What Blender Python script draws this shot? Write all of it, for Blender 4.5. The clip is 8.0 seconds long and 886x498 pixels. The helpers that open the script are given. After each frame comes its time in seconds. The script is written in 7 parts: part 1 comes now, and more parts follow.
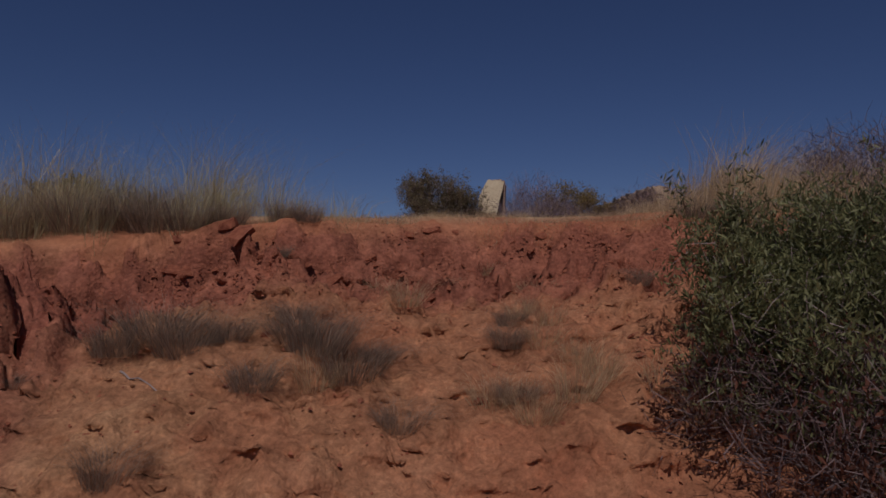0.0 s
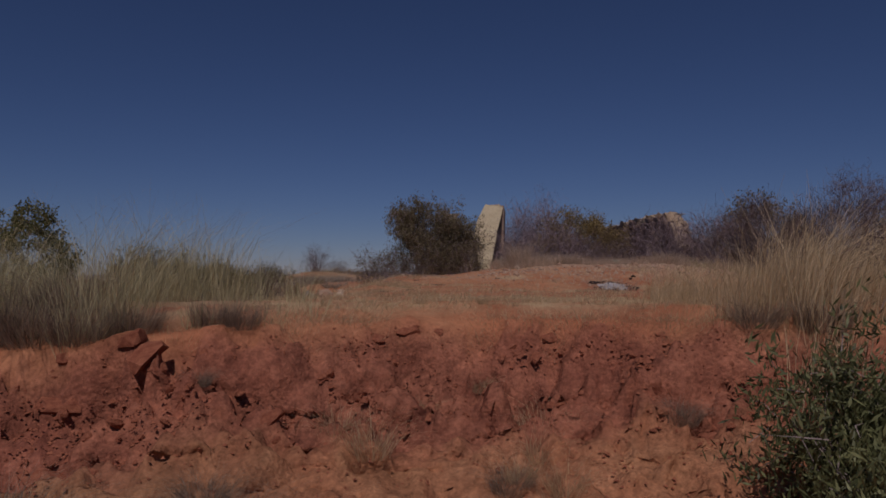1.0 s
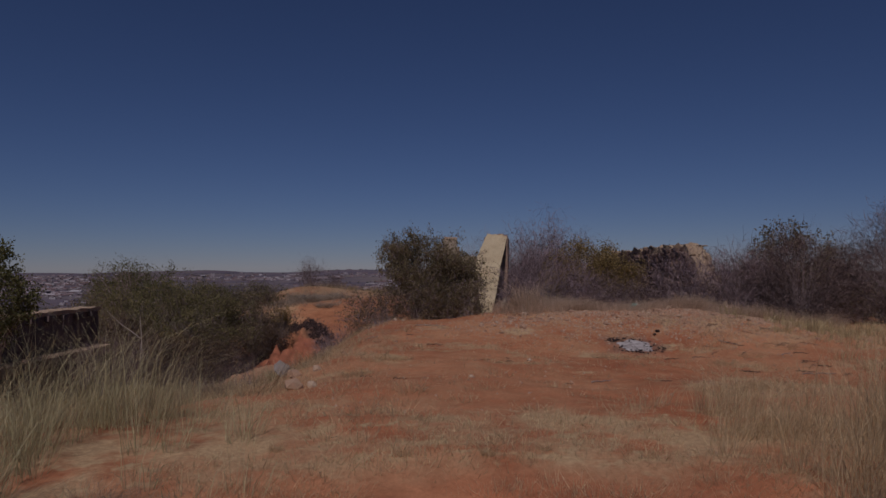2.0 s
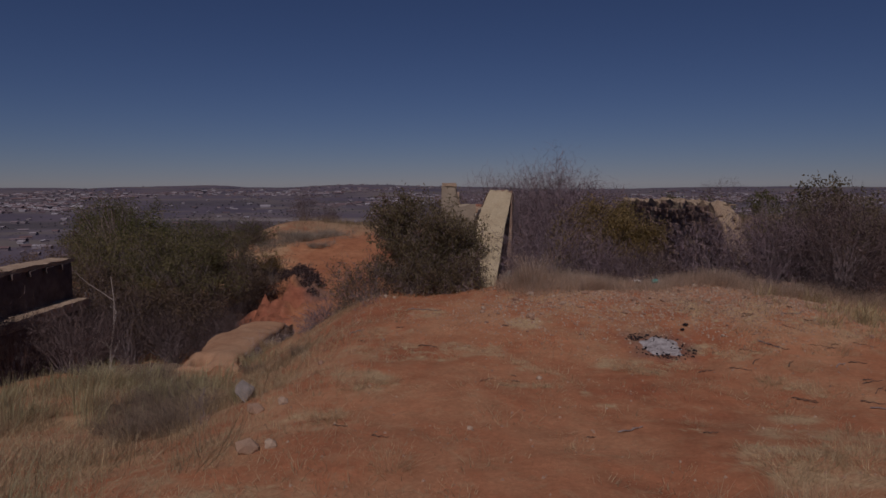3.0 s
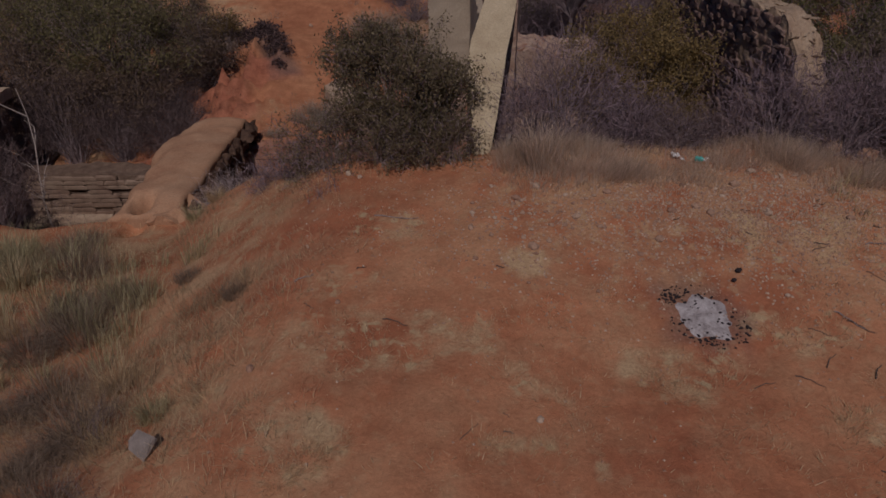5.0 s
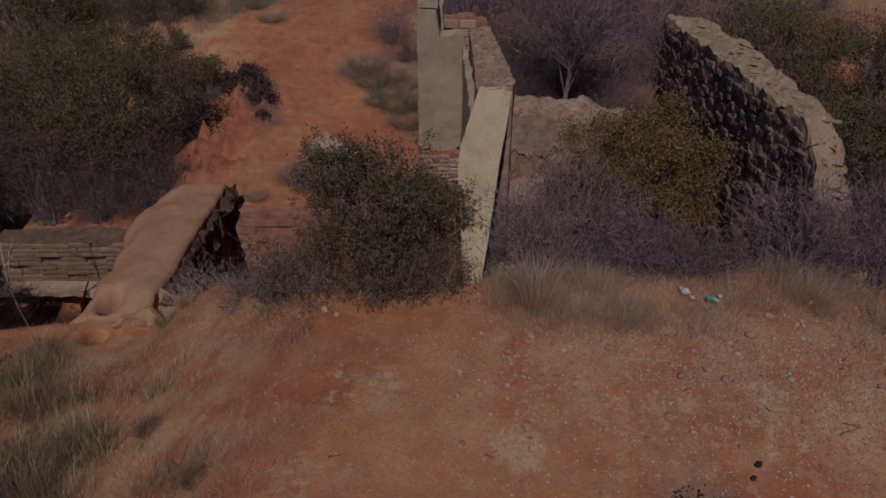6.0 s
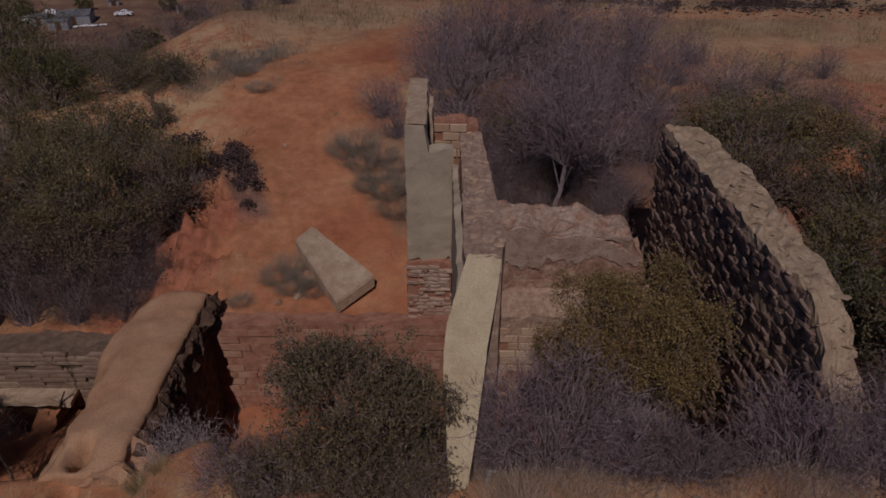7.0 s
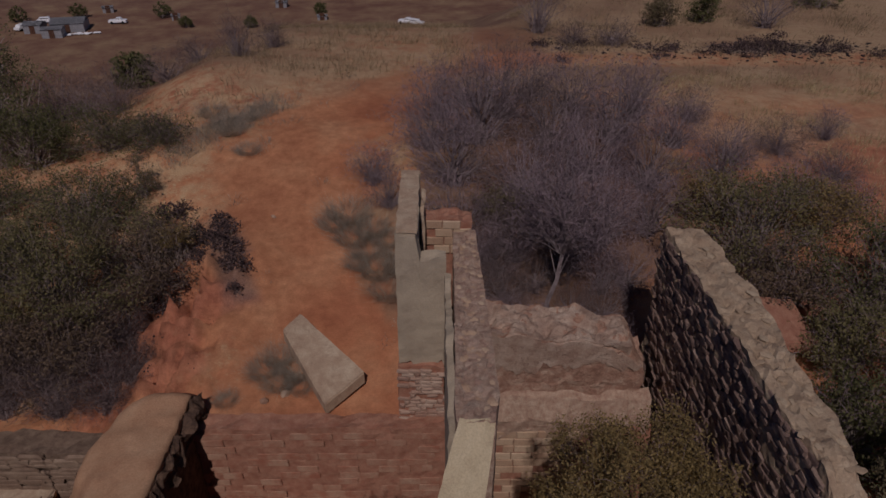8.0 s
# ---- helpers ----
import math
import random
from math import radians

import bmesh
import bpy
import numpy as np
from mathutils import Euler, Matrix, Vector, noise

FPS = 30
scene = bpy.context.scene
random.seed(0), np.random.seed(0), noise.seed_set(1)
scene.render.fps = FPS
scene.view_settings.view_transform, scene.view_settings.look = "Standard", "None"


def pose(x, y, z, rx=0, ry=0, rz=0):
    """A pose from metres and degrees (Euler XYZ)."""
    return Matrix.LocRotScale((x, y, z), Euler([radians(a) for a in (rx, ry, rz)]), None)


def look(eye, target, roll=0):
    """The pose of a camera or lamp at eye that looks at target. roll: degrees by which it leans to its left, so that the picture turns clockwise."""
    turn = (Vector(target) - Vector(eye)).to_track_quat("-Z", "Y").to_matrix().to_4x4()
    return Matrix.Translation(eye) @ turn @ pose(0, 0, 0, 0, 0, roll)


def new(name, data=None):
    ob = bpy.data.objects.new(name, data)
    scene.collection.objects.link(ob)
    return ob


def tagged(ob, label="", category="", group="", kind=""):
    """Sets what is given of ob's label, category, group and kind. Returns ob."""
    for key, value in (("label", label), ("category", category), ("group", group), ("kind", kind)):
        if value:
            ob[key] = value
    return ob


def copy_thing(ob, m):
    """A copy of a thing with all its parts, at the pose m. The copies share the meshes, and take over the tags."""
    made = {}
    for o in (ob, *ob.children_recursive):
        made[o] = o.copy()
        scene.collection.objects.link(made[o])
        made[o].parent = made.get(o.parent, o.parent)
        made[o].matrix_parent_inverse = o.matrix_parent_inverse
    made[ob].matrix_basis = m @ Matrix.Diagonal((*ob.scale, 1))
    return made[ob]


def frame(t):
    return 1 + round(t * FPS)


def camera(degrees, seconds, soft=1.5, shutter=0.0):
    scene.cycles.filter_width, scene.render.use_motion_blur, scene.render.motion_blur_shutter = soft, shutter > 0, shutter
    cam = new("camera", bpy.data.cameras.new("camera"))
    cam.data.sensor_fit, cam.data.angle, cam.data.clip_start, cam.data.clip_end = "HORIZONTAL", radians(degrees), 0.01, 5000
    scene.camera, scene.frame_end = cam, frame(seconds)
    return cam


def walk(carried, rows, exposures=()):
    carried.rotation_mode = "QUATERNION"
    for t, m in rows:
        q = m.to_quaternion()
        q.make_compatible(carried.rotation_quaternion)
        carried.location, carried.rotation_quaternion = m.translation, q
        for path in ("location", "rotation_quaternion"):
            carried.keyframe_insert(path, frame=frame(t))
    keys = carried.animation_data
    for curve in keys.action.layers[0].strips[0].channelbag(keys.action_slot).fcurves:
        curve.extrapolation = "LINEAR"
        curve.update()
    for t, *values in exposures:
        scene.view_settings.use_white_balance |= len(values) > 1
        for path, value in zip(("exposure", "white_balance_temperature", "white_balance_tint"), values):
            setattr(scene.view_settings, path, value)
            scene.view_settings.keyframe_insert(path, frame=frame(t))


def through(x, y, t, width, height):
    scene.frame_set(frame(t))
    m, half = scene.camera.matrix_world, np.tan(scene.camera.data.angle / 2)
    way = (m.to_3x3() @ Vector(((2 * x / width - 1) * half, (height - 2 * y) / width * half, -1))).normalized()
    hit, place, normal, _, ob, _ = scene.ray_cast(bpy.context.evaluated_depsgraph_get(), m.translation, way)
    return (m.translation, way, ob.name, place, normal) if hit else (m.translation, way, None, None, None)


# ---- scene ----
cam = camera(64.47, 8.0, soft=1.6)
# seconds, x, y, z, yaw, pitch, roll
ROWS = [
    (0.0, 0.122, 0.068, -0.245, 0.15, 1.81, 0.09),
    (0.5, 0.196, 0.800, 0.107, 0.12, 1.79, 0.10),
    (1.0, 0.266, 1.573, 0.591, 0.10, 1.77, 0.10),
    (1.5, 0.298, 2.379, 1.053, 0.11, 1.72, 0.11),
    (1.7, 0.308, 2.664, 1.207, 0.12, 1.70, 0.11),
    (2.8, 0.387, 4.398, 2.185, 0.24, -2.46, 0.10),
    (3.0, 0.406, 4.713, 2.368, 0.26, -5.32, 0.10),
    (3.5, 0.463, 5.457, 2.802, 0.30, -11.65, 0.11),
    (4.0, 0.538, 6.347, 3.329, 0.31, -19.11, 0.12),
    (4.2, 0.568, 6.694, 3.536, 0.30, -21.98, 0.12),
    (5.3, 0.690, 8.451, 4.583, 0.14, -31.88, 0.22),
    (5.5, 0.719, 8.748, 4.774, 0.11, -31.91, 0.22),
    (6.0, 0.804, 9.661, 5.434, 0.04, -31.78, 0.21),
    (6.5, 0.884, 10.452, 6.215, -0.05, -31.81, 0.16),
    (7.0, 0.958, 11.336, 7.087, -0.18, -31.69, 0.10),
    (7.5, 0.993, 12.055, 7.848, -0.30, -31.77, 0.03),
    (8.0, 1.043, 12.849, 8.495, -0.44, -31.63, -0.04),
]
walk(cam, [(t, pose(x, y, z, 90 + pitch, roll, yaw)) for t, x, y, z, yaw, pitch, roll in ROWS],
     exposures=[(0.0, -0.90, 6100, 23), (1.7, -0.96, 6100, 23), (3.5, -1.14, 6200, 25), (4.1, -1.06, 6200, 25), (5.5, -1.07, 6200, 24), (8.0, -1.02, 6200, 23)])

# ---- world, sun, exposure ----
SUN_WAY = Vector((0.055, 0.678, -0.803))
world = bpy.data.worlds.new("world")
scene.world = world
world.use_nodes = True
wn = world.node_tree.nodes
sky = wn.new("ShaderNodeTexSky")
sky.sky_type = "NISHITA"
sky.sun_disc = False
sky.sun_elevation = radians(49.7)
sky.sun_rotation = math.pi + math.atan2(0.055, 0.678)
sky.altitude = 1300
sky.air_density, sky.dust_density, sky.ozone_density = 0.9, 0.0, 10.0
wn["Background"].inputs["Strength"].default_value = 0.0445
air_tint = wn.new("ShaderNodeMix")
air_tint.data_type, air_tint.blend_type = "RGBA", "MULTIPLY"
air_tint.inputs[0].default_value, air_tint.inputs[7].default_value = 1.0, (1.15, 1.0, 0.99, 1)
world.node_tree.links.new(sky.outputs[0], air_tint.inputs[6])
world.node_tree.links.new(air_tint.outputs[2], wn["Background"].inputs["Color"])
sun = new("sun", bpy.data.lights.new("sun", "SUN"))
sun.data.energy, sun.data.angle, sun.data.color = 3.4, radians(0.55), (1.0, 0.93, 0.84)
sun.matrix_world = look((0, 0, 60), Vector((0, 0, 60)) + SUN_WAY)


# ---- helpers ----
def sm(a, b, x):
    t = np.clip((x - a) / (b - a), 0, 1)
    return t * t * (3 - 2 * t)


def vnoise(p, seed=0):
    """Smooth lattice noise in -1..1 at the rows of p."""
    p = np.asarray(p, float)
    i = np.floor(p).astype(np.int64)
    f = p - i
    f = f * f * (3 - 2 * f)

    def corner(a, b, c):
        n = (i[:, 0] + a) * 374761393 + (i[:, 1] + b) * 668265263 + (i[:, 2] + c) * 2147483647 + seed * 1274126177
        n = (n ^ (n >> 13)) * 1274126177
        n = n ^ (n >> 16)
        return (n & 0xFFFFFF) / 0x7FFFFF - 1
    out = 0
    for a in (0, 1):
        for b in (0, 1):
            for c in (0, 1):
                w = (f[:, 0] if a else 1 - f[:, 0]) * (f[:, 1] if b else 1 - f[:, 1]) * (f[:, 2] if c else 1 - f[:, 2])
                out = out + w * corner(a, b, c)
    return out


def fbm(p, octaves=4, seed=0):
    out, amp = 0, 1.0
    for k in range(octaves):
        out = out + amp * vnoise(p, seed + 17 * k)
        p, amp = p * 2.03 + 5.1, amp * 0.5
    return out


def fbm2(x, y, scale, octaves=4, seed=0):
    shape = np.shape(x)
    p = np.stack([np.ravel(x) / scale, np.ravel(y) / scale, np.zeros(np.size(x)) + seed * 3.7], 1)
    return fbm(p, octaves, seed).reshape(shape)


def mesh_np(name, verts, faces, mat=None, smooth=False):
    """A mesh from arrays of points and of equal polygons."""
    me = bpy.data.meshes.new(name)
    faces = np.asarray(faces, np.int32)
    n, k = faces.shape
    me.vertices.add(len(verts))
    me.vertices.foreach_set("co", np.asarray(verts, np.float32).ravel())
    me.loops.add(n * k)
    me.loops.foreach_set("vertex_index", faces.ravel())
    me.polygons.add(n)
    me.polygons.foreach_set("loop_start", np.arange(0, n * k, k, dtype=np.int32))
    me.polygons.foreach_set("loop_total", np.full(n, k, np.int32))
    me.polygons.foreach_set("use_smooth", np.full(n, smooth))
    me.update(calc_edges=True)
    me.validate()
    if mat:
        me.materials.append(mat)
    return me


def part(name, data, mat, parent, label=""):
    """Links a mesh or a bmesh as one mesh object under a thing or a part."""
    if isinstance(data, bmesh.types.BMesh):
        me = bpy.data.meshes.new(name)
        data.to_mesh(me)
        data.free()
    else:
        me = data
    if mat and not me.materials:
        me.materials.append(mat)
    ob = new(name, me)
    ob.parent = parent
    return tagged(ob, label)


def thing(name, label, category, at=(0, 0, 0), group="", kind=""):
    ob = new(name)
    ob.empty_display_size = 0.1
    ob.matrix_world = Matrix.Translation(at)
    return tagged(ob, label, category, group, kind)


def single(name, data, mat, label, category, group="", kind="", at=(0, 0, 0)):
    ob = part(name, data, mat, None)
    ob.location = at
    return tagged(ob, label, category, group, kind)


# ---- materials ----
def nodes(name, rough=0.9, spec=0.2):
    m = bpy.data.materials.new(name)
    m.use_nodes = True
    b = m.node_tree.nodes["Principled BSDF"]
    b.inputs["Roughness"].default_value = rough
    b.inputs["Specular IOR Level"].default_value = spec
    return m, m.node_tree, b


def ramp(nt, fac, stops):
    r = nt.nodes.new("ShaderNodeValToRGB")
    while len(r.color_ramp.elements) < len(stops):
        r.color_ramp.elements.new(0.5)
    for e, (p, c) in zip(r.color_ramp.elements, stops):
        e.position, e.color = p, (*c, 1)
    nt.links.new(fac, r.inputs[0])
    return r.outputs[0]


def tex(nt, scale, detail=6, rough=0.6, kind="noise", coord=None, stretch=None):
    c = coord
    if c is None:
        c = nt.nodes.new("ShaderNodeTexCoord").outputs["Object"]
    if stretch:
        mp = nt.nodes.new("ShaderNodeMapping")
        mp.inputs["Scale"].default_value = stretch
        nt.links.new(c, mp.inputs["Vector"])
        c = mp.outputs[0]
    if kind == "voronoi":
        t = nt.nodes.new("ShaderNodeTexVoronoi")
        t.inputs["Scale"].default_value = scale
        nt.links.new(c, t.inputs["Vector"])
        return t.outputs["Distance"]
    t = nt.nodes.new("ShaderNodeTexNoise")
    t.inputs["Scale"].default_value, t.inputs["Detail"].default_value, t.inputs["Roughness"].default_value = scale, detail, rough
    nt.links.new(c, t.inputs["Vector"])
    return t.outputs["Fac"]


def mix(nt, fac, a, b, how="MIX"):
    m = nt.nodes.new("ShaderNodeMix")
    m.data_type, m.blend_type = "RGBA", how
    for s, v in ((m.inputs[0], fac), (m.inputs[6], a), (m.inputs[7], b)):
        if isinstance(v, (int, float)):
            s.default_value = v
        elif isinstance(v, tuple):
            s.default_value = (*v, 1)
        else:
            nt.links.new(v, s)
    return m.outputs[2]


def bump(nt, b, height, strength=0.5, distance=0.02):
    n = nt.nodes.new("ShaderNodeBump")
    n.inputs["Strength"].default_value, n.inputs["Distance"].default_value = strength, distance
    nt.links.new(height, n.inputs["Height"])
    nt.links.new(n.outputs[0], b.inputs["Normal"])


def attr(nt, name):
    a = nt.nodes.new("ShaderNodeAttribute")
    a.attribute_name = name
    return a.outputs["Fac"]


def plain(name, stops, scale=8.0, fine=60.0, rough=0.9, relief=0.4, dist=0.01, spec=0.2, stretch=None, metal=0.0, flake=0.0):
    """A surface of two scales of mottling between the colours of stops."""
    m, nt, b = nodes(name, rough, spec)
    big = tex(nt, scale, 8, 0.65, stretch=stretch)
    small = tex(nt, fine, 4, 0.7, stretch=stretch)
    c = ramp(nt, big, stops)
    c = mix(nt, 0.35, c, ramp(nt, small, [(0.3, (0.25, 0.25, 0.25)), (0.7, (0.75, 0.75, 0.75))]), "OVERLAY")
    if flake:
        # coats that have come away in patches
        gone = ramp(nt, tex(nt, scale * 2.6, 9, 0.75, stretch=stretch), [(0.55, (0, 0, 0)), (0.61, (flake, flake, flake))])
        c = mix(nt, gone, c, mix(nt, 0.5, stops[0][1], ramp(nt, small, [(0.35, tuple(0.45 * v for v in stops[0][1])), (0.65, stops[1][1])])))
    nt.links.new(c, b.inputs["Base Color"])
    b.inputs["Metallic"].default_value = metal
    bump(nt, b, small, relief, dist)
    return m


def leafy(name, dark, light, rough=0.75, through=0.4, spec=0.12):
    """Leaves or blades: each takes its own shade between two colours."""
    m, nt, b = nodes(name, rough, spec)
    g = nt.nodes.new("ShaderNodeNewGeometry")
    c = ramp(nt, g.outputs["Random Per Island"], [(0.0, dark), (0.75, light), (1.0, tuple(min(1, v * 1.25) for v in light))])
    big = tex(nt, 1.6, 3)
    c = mix(nt, 0.5, c, ramp(nt, big, [(0.3, (0.3, 0.3, 0.3)), (0.7, (0.7, 0.68, 0.66))]), "OVERLAY")
    nt.links.new(c, b.inputs["Base Color"])
    if through:
        t = nt.nodes.new("ShaderNodeBsdfTranslucent")
        nt.links.new(c, t.inputs["Color"])
        mx = nt.nodes.new("ShaderNodeMixShader")
        mx.inputs[0].default_value = through
        nt.links.new(b.outputs[0], mx.inputs[1])
        nt.links.new(t.outputs[0], mx.inputs[2])
        nt.links.new(mx.outputs[0], nt.nodes["Material Output"].inputs["Surface"])
    return m


def pieces_mat(name, stops, rough=0.9, fine=40.0, relief=0.5, dist=0.008, spread=0.35):
    """Blocks and stones: each takes its own shade by its object."""
    m, nt, b = nodes(name, rough)
    oi = nt.nodes.new("ShaderNodeObjectInfo")
    ge = nt.nodes.new("ShaderNodeNewGeometry")
    add = nt.nodes.new("ShaderNodeMath")
    add.operation = "ADD"
    nt.links.new(oi.outputs["Random"], add.inputs[0])
    nt.links.new(ge.outputs["Random Per Island"], add.inputs[1])
    fr = nt.nodes.new("ShaderNodeMath")
    fr.operation = "FRACT"
    nt.links.new(add.outputs[0], fr.inputs[0])
    c = ramp(nt, fr.outputs[0], stops)
    pos = ge.outputs["Position"]
    big, small = tex(nt, 3.0, 6, coord=pos), tex(nt, fine, 4, coord=pos)
    c = mix(nt, spread, c, ramp(nt, big, [(0.35, stops[0][1]), (0.65, stops[-1][1])]))
    c = mix(nt, 0.3, c, ramp(nt, small, [(0.3, (0.25, 0.25, 0.25)), (0.7, (0.75, 0.75, 0.75))]), "OVERLAY")
    nt.links.new(c, b.inputs["Base Color"])
    bump(nt, b, small, relief, dist)
    return m


def soil():
    m, nt, b = nodes("red_earth", 0.95, 0.1)
    pos = nt.nodes.new("ShaderNodeNewGeometry").outputs["Position"]
    big = tex(nt, 0.55, 7, 0.6, coord=pos)
    mid = tex(nt, 3.5, 8, 0.7, coord=pos)
    fine = tex(nt, 26.0, 6, 0.75, coord=pos)
    c = ramp(nt, big, [(0.34, (0.345, 0.127, 0.064)), (0.5, (0.412, 0.169, 0.084)), (0.66, (0.475, 0.23, 0.12))])
    c = mix(nt, attr(nt, "ochre"), c, ramp(nt, mid, [(0.35, (0.36, 0.165, 0.08)), (0.65, (0.45, 0.235, 0.118))]))
    c = mix(nt, attr(nt, "crust"), c, ramp(nt, mid, [(0.3, (0.20, 0.061, 0.041)), (0.62, (0.36, 0.130, 0.078))]))
    c = mix(nt, 0.45, c, ramp(nt, mid, [(0.28, (0.26, 0.25, 0.25)), (0.72, (0.74, 0.74, 0.73))]), "OVERLAY")
    bank = nt.nodes.new("ShaderNodeMath")
    bank.operation = "MULTIPLY"
    nt.links.new(attr(nt, "bank"), bank.inputs[0])
    bank.inputs[1].default_value = 0.6
    strata = tex(nt, 15.0, 10, 0.75, coord=pos)
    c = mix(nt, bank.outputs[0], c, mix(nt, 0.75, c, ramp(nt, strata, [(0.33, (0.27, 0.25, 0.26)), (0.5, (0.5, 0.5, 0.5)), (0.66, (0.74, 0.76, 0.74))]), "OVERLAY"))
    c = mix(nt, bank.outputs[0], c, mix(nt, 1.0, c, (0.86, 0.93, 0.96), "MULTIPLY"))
    # dry litter lies in patches
    patch = nt.nodes.new("ShaderNodeMath")
    patch.operation = "MULTIPLY"
    pm = ramp(nt, tex(nt, 1.7, 5, 0.6, coord=pos), [(0.40, (0, 0, 0)), (0.62, (0.9, 0.9, 0.9))])
    nt.links.new(pm, patch.inputs[0])
    nt.links.new(attr(nt, "litter"), patch.inputs[1])
    spots = nt.nodes.new("ShaderNodeMath")
    spots.operation = "MULTIPLY"
    nt.links.new(ramp(nt, tex(nt, 7.5, 3, 0.5, coord=pos), [(0.56, (0, 0, 0)), (0.66, (0.8, 0.8, 0.8))]), spots.inputs[0])
    nt.links.new(attr(nt, "litter"), spots.inputs[1])
    c = mix(nt, spots.outputs[0], c, (0.46, 0.33, 0.185))
    c = mix(nt, patch.outputs[0], c, ramp(nt, fine, [(0.3, (0.41, 0.26, 0.14)), (0.7, (0.54, 0.385, 0.22))]))
    c = mix(nt, attr(nt, "veld"), c, ramp(nt, tex(nt, 0.12, 8, 0.7, coord=pos), [(0.36, (0.15, 0.078, 0.054)), (0.5, (0.20, 0.115, 0.074)), (0.66, (0.27, 0.18, 0.105))]))
    c = mix(nt, attr(nt, "tan"), c, ramp(nt, mid, [(0.35, (0.33, 0.215, 0.125)), (0.65, (0.46, 0.335, 0.20))]))
    c = mix(nt, attr(nt, "soot"), c, ramp(nt, fine, [(0.3, (0.05, 0.042, 0.042)), (0.7, (0.20, 0.165, 0.15))]))
    # valley floor, fields, bare lots and scrub, with distance haze put in the colours
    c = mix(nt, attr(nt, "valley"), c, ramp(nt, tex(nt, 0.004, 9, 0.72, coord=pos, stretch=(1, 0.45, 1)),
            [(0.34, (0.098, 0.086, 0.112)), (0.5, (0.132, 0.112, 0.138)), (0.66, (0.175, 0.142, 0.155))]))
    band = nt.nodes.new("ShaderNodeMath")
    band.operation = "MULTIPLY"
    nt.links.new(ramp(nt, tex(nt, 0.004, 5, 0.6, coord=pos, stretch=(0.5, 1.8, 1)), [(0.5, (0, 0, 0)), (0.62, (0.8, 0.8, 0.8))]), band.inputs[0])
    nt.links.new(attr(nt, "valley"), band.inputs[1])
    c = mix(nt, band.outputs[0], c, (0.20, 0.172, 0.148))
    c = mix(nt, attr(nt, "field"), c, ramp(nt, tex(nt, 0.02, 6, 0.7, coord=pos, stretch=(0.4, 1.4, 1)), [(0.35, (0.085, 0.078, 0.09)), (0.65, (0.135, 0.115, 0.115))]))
    c = mix(nt, attr(nt, "road"), c, (0.30, 0.26, 0.25))
    speck = nt.nodes.new("ShaderNodeMath")
    speck.operation = "MULTIPLY_ADD"
    nt.links.new(attr(nt, "bank"), speck.inputs[0])
    speck.inputs[1].default_value, speck.inputs[2].default_value = 0.4, 0.32
    c = mix(nt, speck.outputs[0], c, ramp(nt, fine, [(0.3, (0.25, 0.25, 0.25)), (0.7, (0.75, 0.75, 0.75))]), "OVERLAY")
    nt.links.new(c, b.inputs["Base Color"])
    rough_face = nt.nodes.new("ShaderNodeMath")
    rough_face.operation = "MULTIPLY_ADD"
    nt.links.new(attr(nt, "bank"), rough_face.inputs[0])
    twice = nt.nodes.new("ShaderNodeMath")
    twice.operation = "MULTIPLY"
    nt.links.new(strata, twice.inputs[0])
    twice.inputs[1].default_value = 2.2
    cells = nt.nodes.new("ShaderNodeMath")
    cells.operation = "MULTIPLY_ADD"
    nt.links.new(tex(nt, 11.0, kind="voronoi", coord=pos), cells.inputs[0])
    cells.inputs[1].default_value = -2.0
    nt.links.new(twice.outputs[0], cells.inputs[2])
    crumb = nt.nodes.new("ShaderNodeMath")
    crumb.operation = "MULTIPLY_ADD"
    nt.links.new(tex(nt, 34.0, kind="voronoi", coord=pos), crumb.inputs[0])
    crumb.inputs[1].default_value = -1.0
    nt.links.new(cells.outputs[0], crumb.inputs[2])
    nt.links.new(crumb.outputs[0], rough_face.inputs[1])
    nt.links.new(fine, rough_face.inputs[2])
    bump(nt, b, rough_face.outputs[0], 0.5, 0.03)
    return m


SOIL = soil()
DEAD_TWIG = plain("dark_dead_twig", [(0.3, (0.06, 0.04, 0.03)), (0.7, (0.15, 0.105, 0.08))], 9, 60, 0.9, 0.5, 0.005)
GREY_STONE = plain("grey_weathered_stone", [(0.3, (0.20, 0.17, 0.145)), (0.7, (0.33, 0.285, 0.25))], 6, 45, 0.9, 0.7, 0.012)
CLOD = plain("earth_clod", [(0.35, (0.22, 0.07, 0.04)), (0.65, (0.38, 0.145, 0.08))], 5, 45, 0.95, 0.6, 0.02, 0.1)
PLASTER = plain("lime_plaster", [(0.3, (0.38, 0.295, 0.185)), (0.5, (0.47, 0.385, 0.245)), (0.72, (0.54, 0.45, 0.30))], 2.2, 45, 0.9, 0.25, 0.006)
GREY_PLASTER = plain("grey_cement_render", [(0.3, (0.32, 0.255, 0.182)), (0.55, (0.41, 0.335, 0.24)), (0.75, (0.45, 0.37, 0.265))], 1.6, 50, 0.9, 0.4, 0.008, flake=0.12)
WORN = plain("worn_masonry_top", [(0.3, (0.29, 0.17, 0.12)), (0.5, (0.39, 0.265, 0.19)), (0.68, (0.48, 0.36, 0.265))], 9.0, 34, 0.95, 0.9, 0.025, flake=0.5)
LIME = plain("limewashed_rubble", [(0.32, (0.265, 0.165, 0.12)), (0.48, (0.365, 0.255, 0.19)), (0.66, (0.46, 0.355, 0.275))], 3.0, 28, 0.95, 0.9, 0.03, flake=0.8)
